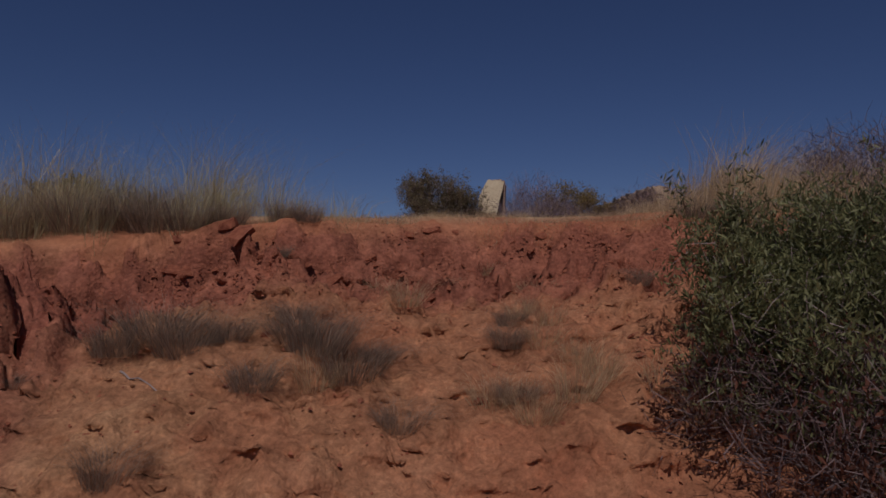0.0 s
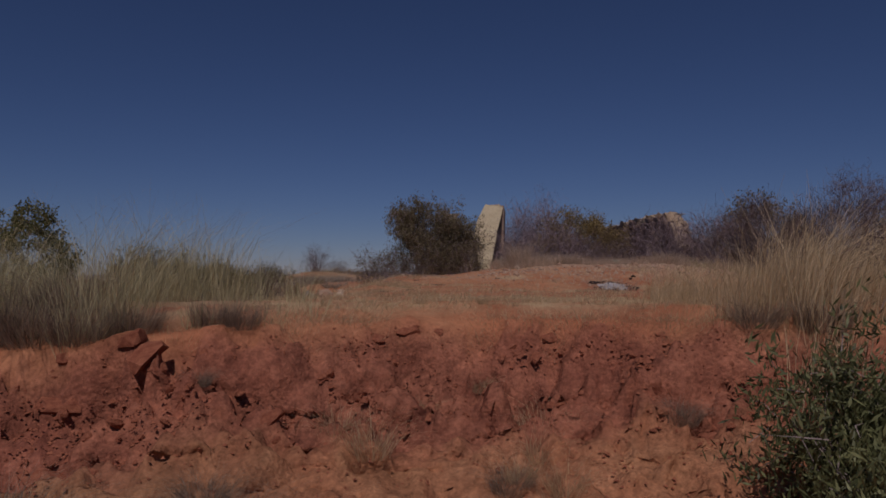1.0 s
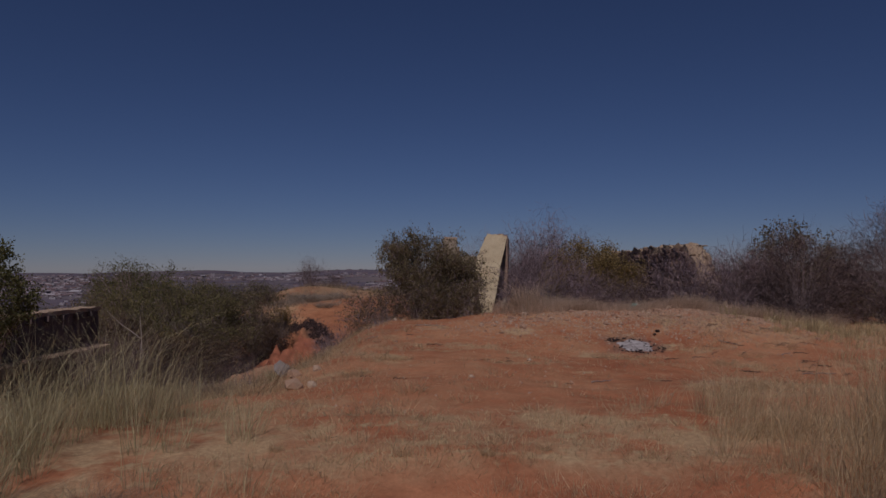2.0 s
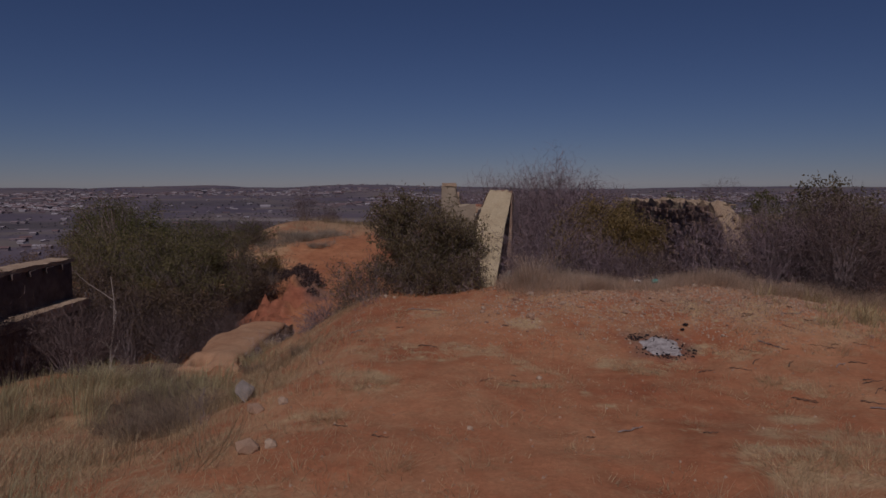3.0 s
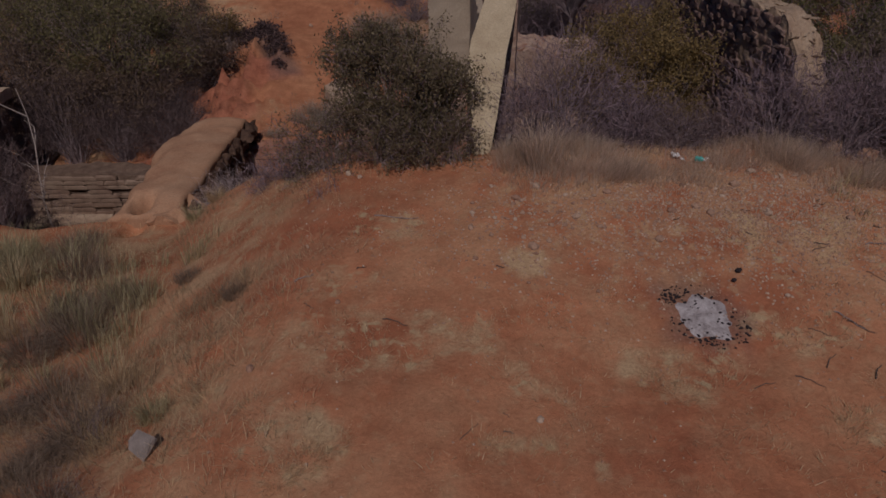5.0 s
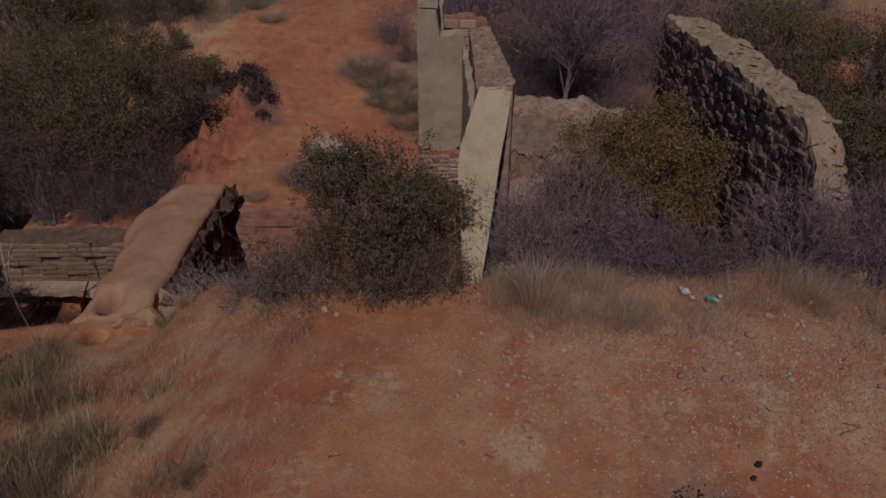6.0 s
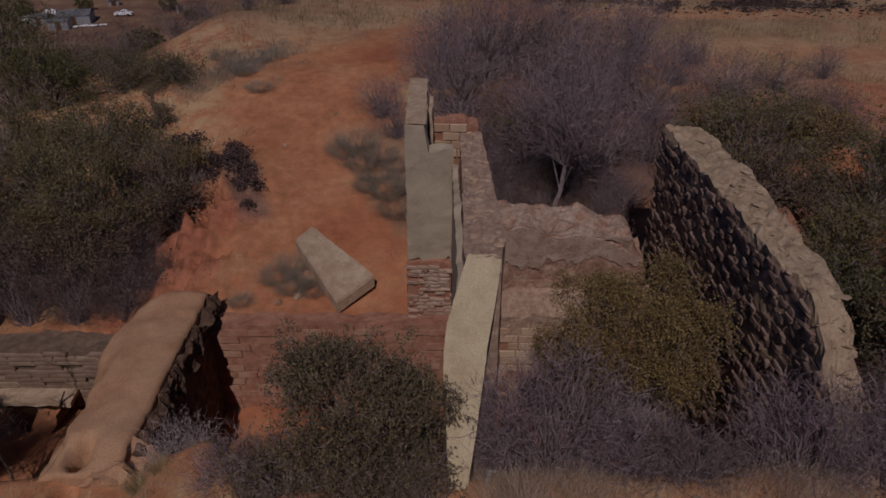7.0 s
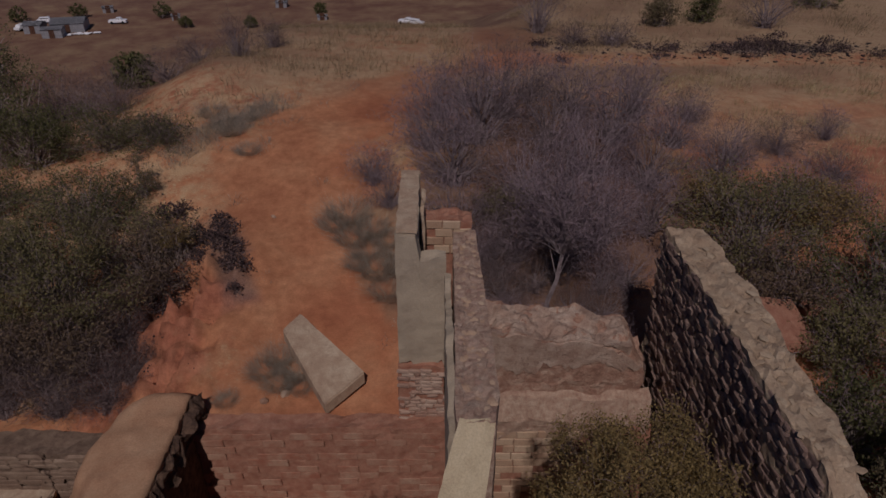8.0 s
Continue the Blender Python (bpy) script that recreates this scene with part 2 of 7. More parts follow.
CORE = plain("red_stained_rubble", [(0.32, (0.25, 0.13, 0.09)), (0.5, (0.36, 0.215, 0.15)), (0.68, (0.47, 0.34, 0.25))], 5.0, 24, 0.95, 1.0, 0.03, flake=0.7)
MUD = plain("dried_mud", [(0.3, (0.335, 0.18, 0.104)), (0.5, (0.415, 0.243, 0.142)), (0.72, (0.465, 0.292, 0.176))], 1.7, 30, 0.97, 0.35, 0.012, 0.08)
SHADED_EARTH = plain("shaded_broken_earth", [(0.35, (0.06, 0.038, 0.03)), (0.65, (0.17, 0.105, 0.07))], 6, 25, 0.97, 0.9, 0.04, 0.08)
DUSTY = plain("dusty_grey_masonry", [(0.3, (0.115, 0.074, 0.054)), (0.5, (0.165, 0.112, 0.079)), (0.7, (0.225, 0.16, 0.114))], 7.0, 34, 0.95, 0.7, 0.02)
MORTAR = plain("mortar", [(0.35, (0.29, 0.125, 0.08)), (0.65, (0.38, 0.20, 0.13))], 6, 50, 0.95, 0.6, 0.012)
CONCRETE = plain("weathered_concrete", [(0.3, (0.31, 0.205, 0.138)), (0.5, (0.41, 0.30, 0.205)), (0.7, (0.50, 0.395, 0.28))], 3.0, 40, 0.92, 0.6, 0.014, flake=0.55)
SHADED_CONCRETE = plain("shade_toned_concrete", [(0.35, (0.10, 0.075, 0.07)), (0.65, (0.19, 0.145, 0.13))], 3, 40, 0.92, 0.5, 0.012)
STONE_TOP = plain("ochre_mortar_top", [(0.3, (0.30, 0.205, 0.132)), (0.5, (0.385, 0.28, 0.184)), (0.7, (0.455, 0.35, 0.238))], 3.5, 30, 0.95, 0.9, 0.025, flake=0.4)
STONE = pieces_mat("rubble_stone", [(0.0, (0.125, 0.078, 0.064)), (0.4, (0.20, 0.128, 0.102)), (0.75, (0.265, 0.173, 0.134)), (1.0, (0.36, 0.255, 0.195))], relief=0.8, dist=0.02)
BLOCK_RED = pieces_mat("red_stained_block", [(0.0, (0.30, 0.12, 0.075)), (0.6, (0.35, 0.155, 0.095)), (0.9, (0.38, 0.20, 0.13)), (1.0, (0.42, 0.28, 0.19))], spread=0.7)
BLOCK_TAN = pieces_mat("tan_block", [(0.0, (0.32, 0.19, 0.12)), (0.5, (0.46, 0.31, 0.20)), (1.0, (0.54, 0.41, 0.28))])
BLOCK_GREY = pieces_mat("grey_rubble_block", [(0.0, (0.15, 0.095, 0.067)), (0.5, (0.225, 0.152, 0.107)), (1.0, (0.30, 0.222, 0.158))], spread=0.5)
RUBBLE = pieces_mat("pinkish_rubble", [(0.0, (0.25, 0.14, 0.10)), (0.5, (0.36, 0.235, 0.17)), (1.0, (0.47, 0.35, 0.265))], relief=0.7, dist=0.015)
RUBBLE_OCHRE = pieces_mat("ochre_rubble", [(0.0, (0.28, 0.195, 0.125)), (0.5, (0.37, 0.275, 0.182)), (1.0, (0.44, 0.345, 0.235))], relief=0.7, dist=0.015)
PEBBLE = pieces_mat("pale_pebble", [(0.0, (0.28, 0.16, 0.105)), (0.6, (0.37, 0.24, 0.16)), (1.0, (0.47, 0.355, 0.255))], spread=0.1)
ASH = plain("white_ash", [(0.3, (0.17, 0.145, 0.14)), (0.46, (0.34, 0.305, 0.29)), (0.68, (0.52, 0.485, 0.465))], 9, 70, 0.98, 0.4, 0.01, 0.05)
CHAR = plain("charcoal", [(0.35, (0.018, 0.015, 0.015)), (0.65, (0.06, 0.045, 0.045))], 9, 50, 0.9, 0.5, 0.01, 0.15)
RUST = plain("rusted_steel", [(0.35, (0.05, 0.028, 0.02)), (0.65, (0.16, 0.075, 0.045))], 7, 60, 0.75, 0.4, 0.006, 0.3, metal=0.3)
TIN = plain("grey_sheet_metal", [(0.35, (0.20, 0.20, 0.21)), (0.65, (0.31, 0.31, 0.32))], 2, 20, 0.5, 0.2, 0.01, 0.4)
CAR_WHITE = plain("white_car_paint", [(0.3, (0.74, 0.74, 0.74)), (0.7, (0.82, 0.82, 0.82))], 1, 5, 0.3, 0.0, 0.001, 0.5)
GLASS_DARK = plain("dark_car_glass", [(0.3, (0.02, 0.022, 0.025)), (0.7, (0.035, 0.038, 0.04))], 1, 5, 0.1, 0.0, 0.001, 0.5)
TYRE = plain("tyre_rubber", [(0.3, (0.015, 0.015, 0.015)), (0.7, (0.03, 0.03, 0.03))], 5, 30, 0.85, 0.2, 0.004)
BOTTLE = plain("green_plastic", [(0.3, (0.04, 0.30, 0.26)), (0.7, (0.10, 0.45, 0.38))], 6, 30, 0.25, 0.1, 0.002, 0.5)
PAPER = plain("faded_white_litter", [(0.3, (0.55, 0.52, 0.48)), (0.7, (0.68, 0.66, 0.62))], 8, 40, 0.8, 0.2, 0.003)
BARK = plain("grey_bark", [(0.3, (0.17, 0.13, 0.115)), (0.7, (0.34, 0.275, 0.24))], 9, 60, 0.9, 0.6, 0.008)
THORN_BARK = plain("thorn_bark", [(0.3, (0.145, 0.11, 0.11)), (0.7, (0.30, 0.24, 0.235))], 9, 60, 0.9, 0.6, 0.008)
PALE_BARK = plain("pale_bark", [(0.3, (0.34, 0.28, 0.24)), (0.7, (0.52, 0.45, 0.39))], 6, 40, 0.9, 0.5, 0.008)
PALE_TWIG = leafy("pale_grey_twigs", (0.20, 0.155, 0.15), (0.40, 0.33, 0.31), 0.85, 0.0, 0.15)
TWIG = leafy("purple_grey_twigs", (0.085, 0.060, 0.068), (0.26, 0.195, 0.205), 0.85, 0.0, 0.15)
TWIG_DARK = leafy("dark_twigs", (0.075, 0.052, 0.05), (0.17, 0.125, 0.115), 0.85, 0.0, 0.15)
LEAF_OLIVE = leafy("olive_leaves", (0.060, 0.070, 0.026), (0.205, 0.215, 0.093), 0.5, 0.4, 0.3)
LEAF_DARK = leafy("dark_green_leaves", (0.105, 0.105, 0.047), (0.19, 0.186, 0.084), 0.9, 0.5, 0.04)
LEAF_SCRUB = leafy("olive_brown_leaves", (0.125, 0.112, 0.052), (0.25, 0.222, 0.105), 0.9, 0.45, 0.04)
LEAF_BROWN = leafy("dull_brown_leaves", (0.12, 0.085, 0.058), (0.22, 0.16, 0.105), 0.9, 0.4, 0.04)
LEAF_GREY = leafy("grey_green_leaves", (0.165, 0.135, 0.08), (0.262, 0.218, 0.128), 0.9, 0.55, 0.04)
LEAF_YELLOW = leafy("yellow_green_leaves", (0.235, 0.175, 0.075), (0.385, 0.285, 0.125), 0.9, 0.55, 0.04)
LEAF_CHAR = leafy("burnt_leaves", (0.03, 0.021, 0.021), (0.105, 0.07, 0.066), 0.9, 0.0, 0.1)
LEAF_DRY = leafy("dry_red_leaves", (0.07, 0.03, 0.022), (0.17, 0.075, 0.048))
GRASS_DRY = leafy("dry_straw_grass", (0.27, 0.215, 0.11), (0.56, 0.46, 0.265), 0.75, 0.3, 0.15)
GRASS_GREY = leafy("grey_green_grass", (0.20, 0.165, 0.13), (0.42, 0.355, 0.275), 0.8, 0.25, 0.15)
GRASS_WIRY = leafy("wiry_grey_grass", (0.16, 0.122, 0.088), (0.40, 0.315, 0.235), 0.85, 0.5, 0.06)
GRASS_GREEN = leafy("green_reed_grass", (0.27, 0.245, 0.135), (0.54, 0.49, 0.295), 0.7, 0.35, 0.15)
GRASS_VELD = leafy("veld_grass_blades", (0.19, 0.14, 0.085), (0.40, 0.305, 0.185), 0.85, 0.3, 0.1)
GRASS_SOFT = leafy("soft_greyish_grass", (0.42, 0.32, 0.23), (0.70, 0.56, 0.43), 0.85, 0.5, 0.1)
GRASS_PALE = leafy("pale_tan_grass", (0.41, 0.305, 0.18), (0.67, 0.535, 0.335), 0.8, 0.5, 0.12)
# far roofs, walls and trees carry the bluish haze in their colours
ROOF = pieces_mat("haze_toned_roofs", [(0.0, (0.165, 0.105, 0.10)), (0.4, (0.21, 0.15, 0.155)), (0.65, (0.28, 0.235, 0.245)), (1.0, (0.46, 0.44, 0.46))], spread=0.0)
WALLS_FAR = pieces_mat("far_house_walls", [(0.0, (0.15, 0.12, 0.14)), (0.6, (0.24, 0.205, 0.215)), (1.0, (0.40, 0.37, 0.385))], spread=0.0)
FAR_TREES = pieces_mat("haze_toned_foliage", [(0.0, (0.075, 0.07, 0.085)), (1.0, (0.115, 0.104, 0.112))], spread=0.0)


# ---- the ground: one sheet from the bank over the terrace to the horizon ----
PLAIN = -36.0


def bank_edge(x):
    return 6.92 - 0.9 * (1 - np.exp(-((x - 0.5) / 1.6) ** 2)) - 0.5 * sm(-2.3, -4.3, x)


def base_height(x, y):
    z = 0.33 - 0.07 * sm(8.5, 11.5, y) * sm(0.6, 2.0, x) + 0.13 * sm(12.5, 16, y) + 0.30 * sm(12.6, 15.0, y) * sm(0.2, 2.2, x) * sm(7.5, 4.8, x)
    z = z - 1.45 * sm(-0.5, -3.6, x) * sm(7, 16.5, y) - 1.2 * sm(-4.5, -12, x)
    z = z - (0.10 + 0.12 * np.clip(-1.2 - x, 0, 2.6)) * sm(0.65 + 0.6 * sm(-1.0, -2.0, x), 0.0, y - bank_edge(x))
    z = z - 0.40 * sm(15.8, 18.2, y) * sm(-3.0, -3.9, x) * sm(-7.5, -6.3, x) * sm(20, 19, y)
    # the pit in front of the retaining wall
    yy = y - 1.75 * sm(-1.2, -2.6, x)
    pit = sm(16.75, 17.8, yy) * (y < 22.98) * sm(9.0, 6.5, x) * sm(-14, -11, x)
    z = z * (1 - pit) - 4.2 * pit
    # the ground behind it
    back = -1.95 + 1.25 * sm(23, 31, y) + 0.75 * sm(29, 34, y)
    back = back - 1.0 * sm(-4.9, -6.6, x) * (1 - sm(27, 31, y)) - 0.5 * sm(-7, -11, x) * sm(24, 30, y)
    back = back + 0.9 * sm(6.5, 9, x) * (1 - sm(26, 34, y)) + 0.45 * np.exp(-((x + 4.3) / 1.3) ** 2 - ((y - 27) / 2.0) ** 2)
    back = back - 1.6 * sm(-7, -16, x) * sm(28, 36, y) + 0.5 * np.exp(-((x + 6.5) / 3.5) ** 2 - ((y - 39) / 2.5) ** 2)
    b = np.where((x > 6.4) | (x < -11), sm(18, 24, y), (y > 22.98) * 1.0)
    z = z * (1 - b) + back * b
    # the brow, and the hillside down to the plain
    brow = 43 + 10 * sm(3, 11, x) - 8 * sm(-6, -16, x)
    d = np.clip(y - brow, 0, None)
    z = z - np.where(d < 6, d * d * 0.0175, 0.63 + (d - 6) * 0.255)
    # the bank that falls towards the start
    q = np.clip(bank_edge(x) - y, 0, None)
    z = z - np.where(q < 0.3, q * 1.5, 0.45 + (q - 0.3) * 0.42 + 0.22 * np.clip(q - 2.6, 0, None))
    z = z + 0.45 * sm(-2.3, -3.6, x) * sm(0.2, 1.4, q) * sm(6.5, 2.5, q)
    z = z - 0.3 * np.clip(np.abs(x) - 26, 0, None)
    return np.maximum(z, PLAIN)


def height(x, y):
    """Height of the ground with its lumps."""
    x, y = np.asarray(x, float), np.asarray(y, float)
    z = base_height(x, y)
    q = bank_edge(x) - y
    face = sm(-0.15, 0.25, q) * sm(9, 6, q)
    far = sm(60, 200, y)
    z = z + 0.035 * fbm2(x, y, 0.9, 4, 3) * (1 - far) + 0.05 * fbm2(x, y, 3.0, 3, 5) * sm(8, 12, y)
    z = z + face * (0.06 * fbm2(x * 1.3, y * 0.6, 0.9, 4, 9) + 0.035 * (0.35 - np.abs(fbm2(x * 1.5, y * 0.6, 0.40, 4, 12))) + (0.055 + 0.05 * np.exp(-((q - 0.4) / 0.6) ** 2)) * fbm2(x, y, 0.12, 2, 13) + 0.04 * (0.3 - np.abs(fbm2(x * 1.2, y, 0.24, 3, 11))))
    z = z + face * 0.030 * np.floor(2.6 * fbm2(x * 1.2, y, 0.42, 3, 14)) * sm(-0.2, 0.4, fbm2(x, y, 1.1, 2, 15))
    # broken ledges under the lip
    lip = np.exp(-((q - 0.3) / 0.42) ** 2) * sm(-0.1, 0.05, q)
    z = z + lip * (0.075 * np.floor(3.2 * fbm2(x, y * 1.4, 0.26, 3, 21)) / 1.6 + 0.06 * np.abs(fbm2(x, y, 0.14, 3, 22)))
    z = z - lip * 0.16 * sm(0.25, 0.5, fbm2(x * 1.2, y * 1.6, 0.34, 2, 23))
    # the cracked face to the side
    left = sm(-2.05, -2.5, x + 0.2 * fbm2(x, y, 0.6, 2, 34)) * face
    z = z + left * (0.16 * np.floor(2.2 * fbm2(x * 1.4, y * 1.2, 0.38, 3, 33)) - 0.10 * np.abs(fbm2(x * 1.5, y, 0.16, 3, 35)))
    z = z - 0.5 * np.exp(-((x + 4.62) / 0.16) ** 2 - ((y - 18.28) / 0.2) ** 2)
    gully = sm(-3.0, -5.0, x) * sm(-9.0, -6.5, x) * sm(23.3, 24.5, y) * sm(29, 27, y)
    z = z + gully * 0.95 * (0.4 - np.abs(fbm2(x, y, 0.7, 4, 41)))
    ridge = sm(2300, 3900, y)
    z = z + far * 2.5 * fbm2(x, y, 350, 4, 51) * sm(250, 900, np.hypot(x, y)) + ridge * (6 + 26 * np.clip(fbm2(x, y * 0.5, 1000, 4, 61), -0.4, 1))
    z = z - 58 * sm(230, 800, y) * (1 - sm(1500, 3700, y))
    z = z + 30 * np.exp(-((x + 1690) / 190) ** 4) * ridge
    return z


def axis(*runs):
    return np.unique(np.round(np.concatenate([np.asarray(r, float) for r in runs]), 3))


gx = axis(-np.geomspace(14, 4800, 62), np.arange(-14, -5, 0.16), np.arange(-5, -3.2, 0.08), np.arange(-3.2, 2.4, 0.032), np.arange(2.4, 6, 0.1), np.arange(6, 16, 0.16), np.geomspace(16, 4800, 62))
gy = axis(-np.geomspace(4, 4800, 40), np.arange(-4, 3, 0.3), np.arange(3.4, 7.3, 0.03), np.arange(7.3, 8.6, 0.06), np.arange(8.6, 18, 0.12), np.arange(18, 24, 0.12), [22.97, 22.99], np.arange(24, 46, 0.22), np.geomspace(46, 4900, 110))
GX, GY = np.meshgrid(gx, gy)
GZ = height(GX, GY)
idx = np.arange(GX.size).reshape(GX.shape)
quads = np.stack([idx[:-1, :-1], idx[:-1, 1:], idx[1:, 1:], idx[1:, :-1]], -1).reshape(-1, 4)
q = bank_edge(GX) - GY
shift = sm(0.0, 0.3, q) * sm(7, 5, q) * (0.10 * fbm2(GX, GZ * 2.0 + GY, 0.3, 4, 71) + 0.035 * fbm2(GX, GZ * 2.0 + GY, 0.09, 2, 73))
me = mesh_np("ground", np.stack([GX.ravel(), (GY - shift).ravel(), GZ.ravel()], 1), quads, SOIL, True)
top = sm(-0.1, -0.6, q)


def PATH(y):
    """The middle of the red path behind the ruin."""
    return -1.6 - 1.6 * sm(25, 31, y) + 2.4 * sm(32, 38, y) + 5.0 * sm(38, 41, y)


# patches of trodden straw on the terrace: x, y, size
STRAW = ((-0.22, 13.06, 0.60), (-0.51, 11.83, 0.47), (-0.81, 11.82, 0.28), (-0.73, 10.70, 0.33), (0.10, 14.99, 0.40), (-0.49, 13.90, 0.27), (0.33, 12.73, 0.27), (0.81, 13.15, 0.36), (1.27, 12.58, 0.17), (1.59, 12.39, 0.11), (1.08, 11.80, 0.17), (1.40, 11.83, 0.10), (2.50, 12.78, 0.36), (2.99, 12.71, 0.32), (2.64, 12.51, 0.27), (3.98, 12.12, 0.24), (4.22, 11.76, 0.16), (3.61, 10.97, 0.17), (2.53, 10.59, 0.11), (1.87, 10.47, 0.07),
         (3.80, 13.17, 0.31), (4.28, 13.14, 0.27), (1.93, 11.24, 0.08), (1.81, 11.58, 0.07), (1.54, 14.12, 0.27), (4.14, 14.58, 0.61), (4.91, 14.45, 0.57), (5.40, 14.21, 0.47), (3.19, 10.52, 0.14), (-1.58, 12.46, 0.28), (-2.01, 12.35, 0.24), (3.10, 9.70, 0.60), (3.90, 10.10, 0.50), (-0.20, 8.30, 0.70), (1.20, 8.00, 0.80), (2.60, 8.20, 0.80), (-1.20, 9.00, 0.60), (4.80, 9.20, 0.70), (5.60, 11.60, 0.50), (6.20, 13.50, 0.70))


def straw(x, y):
    out = 0.0 * x
    for a, b, s in STRAW:
        out = np.maximum(out, np.exp(-((x - a) / s) ** 2 - ((y - b) / (0.75 * s)) ** 2))
    return np.clip(out * 1.3 + 0.45 * fbm2(x, y, 0.35, 4, 88) * (out > 0.05), 0, 1)


zones = {
    "ochre": np.clip(0.35 * sm(0.35, 0.8, q) * sm(9, 6, q) * sm(0.0, 0.35, fbm2(GX, GY, 0.5, 4, 89)) + sm(0.2, 0.9, q) * sm(0.4, -2.2, GX + 0.25 * (q - 1.5)) * 0.75 + 0.3 * sm(23.2, 24, GY) * sm(44, 33, GY) * sm(-1, -3, GX), 0, 1),
    "crust": sm(-0.05, 0.12, q) * sm(1.1, 0.45, q + 0.5 * fbm2(GX, GY, 0.8, 3, 81)) * 0.85 + 0.75 * sm(-1.95, -2.6, GX + 0.3 * fbm2(GX, GY, 0.5, 3, 82)) * sm(0.2, 0.6, q) * sm(5, 3.5, q) + 0.55 * sm(1.2, 0.5, np.hypot((GX + 6.9) / 2.0, (GY - 36.8) / 1.4) + 0.35 * fbm2(GX, GY, 0.8, 3, 84)) + 0.8 * sm(1.2, 0.6, np.hypot((GX - 13.5) / 3.2, (GY - 31.5) / 3.5) + 0.5 * fbm2(GX, GY * 0.6, 0.9, 4, 85)) + 0.75 * sm(1.2, 0.6, np.hypot((GX + 5.5) / 1.8, (GY - 25.8) / 2.1) + 0.4 * fbm2(GX, GY, 0.6, 3, 83)),
    "litter": np.clip(1.1 * top * sm(0.25, 0.7, straw(GX, GY)) + top * (0.26 + 0.5 * sm(12.5, 15.5, GY) * sm(0.5, 2.0, GX) + 0.6 * sm(-0.7, -1.9, GX) + 0.85 * np.exp(-((GY - 7.75) / 0.85) ** 2)) * sm(19, 17.5, GY)
                      + 0.95 * sm(23.5, 25, GY) * sm(1.2, 3.4, np.abs(GX - PATH(GY)) + 0.8 * fbm2(GX, GY, 1.3, 3, 99)) * sm(150, 60, GY) * (1 - 0.9 * sm(1.3, 0.8, np.hypot((GX + 5.5) / 1.8, (GY - 25.8) / 2.1))) * (1 - 0.75 * sm(7.5, 9.5, GX) * sm(38, 35, GY)), 0, 1.25),
    "veld": np.clip(sm(36, 40, GY + 4 * fbm2(GX, GY, 4, 3, 91)) * (0.35 + 0.65 * sm(0, 7, np.abs(GX + 1))) * 0.9 + 0.8 * sm(46, 60, GY) + 0.95 * sm(1.15, 0.75, np.hypot((GX - 4.0) / 4.2, (GY - 30.2) / 6.2) + 0.25 * fbm2(GX, GY, 1.2, 3, 92)), 0, 1) * sm(900, 300, GY) * (1 - 0.75 * sm(1.3, 0.6, np.abs(GY - 41.3)) * sm(1, 4, GX) * sm(24, 18, GX)),
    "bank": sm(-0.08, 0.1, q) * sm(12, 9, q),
    "soot": 0.7 * sm(1.2, 0.6, np.hypot((GX - 15.6) / 3.2, (GY - 42.8) / 0.9) + 0.5 * fbm2(GX, GY, 0.8, 4, 98)) + 0.4 * sm(0.52, 0.34, np.hypot(GX - 3.1, (GY - 13.4) / 1.1) + 0.2 * fbm2(GX, GY, 0.2, 3, 95)) + 0.6 * sm(1.2, 0.5, np.hypot((GX + 4.3 + 0.4 * (GY - 27.8)) / 0.6, (GY - 27.8) / 1.8) + 0.35 * fbm2(GX, GY, 0.5, 3, 97)),
    "tan": 0.75 * sm(-9.0, -4.5, GX + 1.5 * fbm2(GX, GY, 2.5, 3, 93)) * sm(36.5, 39, GY + 5 * sm(7, 10, GX) + 1.2 * fbm2(GX, GY, 2, 3, 94)) * sm(90, 55, GY) * (0.35 + 0.55 * sm(-0.3, 0.3, fbm2(GX, GY, 2.2, 4, 96))) * sm(0.8, 2.0, np.abs(GX - PATH(GY))) * (1 - 0.9 * sm(1.3, 0.6, np.abs(GY - 41.3)) * sm(1, 4, GX)),
    "road": sm(26, 14, np.abs(GY - 1850 - 0.05 * GX - 40 * fbm2(GX, 0 * GX, 500, 2, 111))) * sm(-100, -300, GX) + 0.5 * sm(16, 8, np.abs(GY - 1430 + 0.1 * GX - 30 * fbm2(GX, 0 * GX, 400, 2, 112))),
    "field": sm(1480, 1520, GY + 30 * fbm2(GX, GY, 200, 2, 113)) * sm(1830, 1790, GY) + 0.7 * sm(2050, 2350, GY + 300 * fbm2(GX, GY, 500, 2, 114)) * sm(3300, 2800, GY) * sm(0.05, 0.3, fbm2(GX, GY * 2, 420, 3, 115)),
    # ground from here out takes the haze-tinted colours
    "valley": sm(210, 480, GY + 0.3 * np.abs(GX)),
}
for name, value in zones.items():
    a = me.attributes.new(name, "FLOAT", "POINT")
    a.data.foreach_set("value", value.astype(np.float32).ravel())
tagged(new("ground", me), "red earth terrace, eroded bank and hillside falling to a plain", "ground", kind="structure")


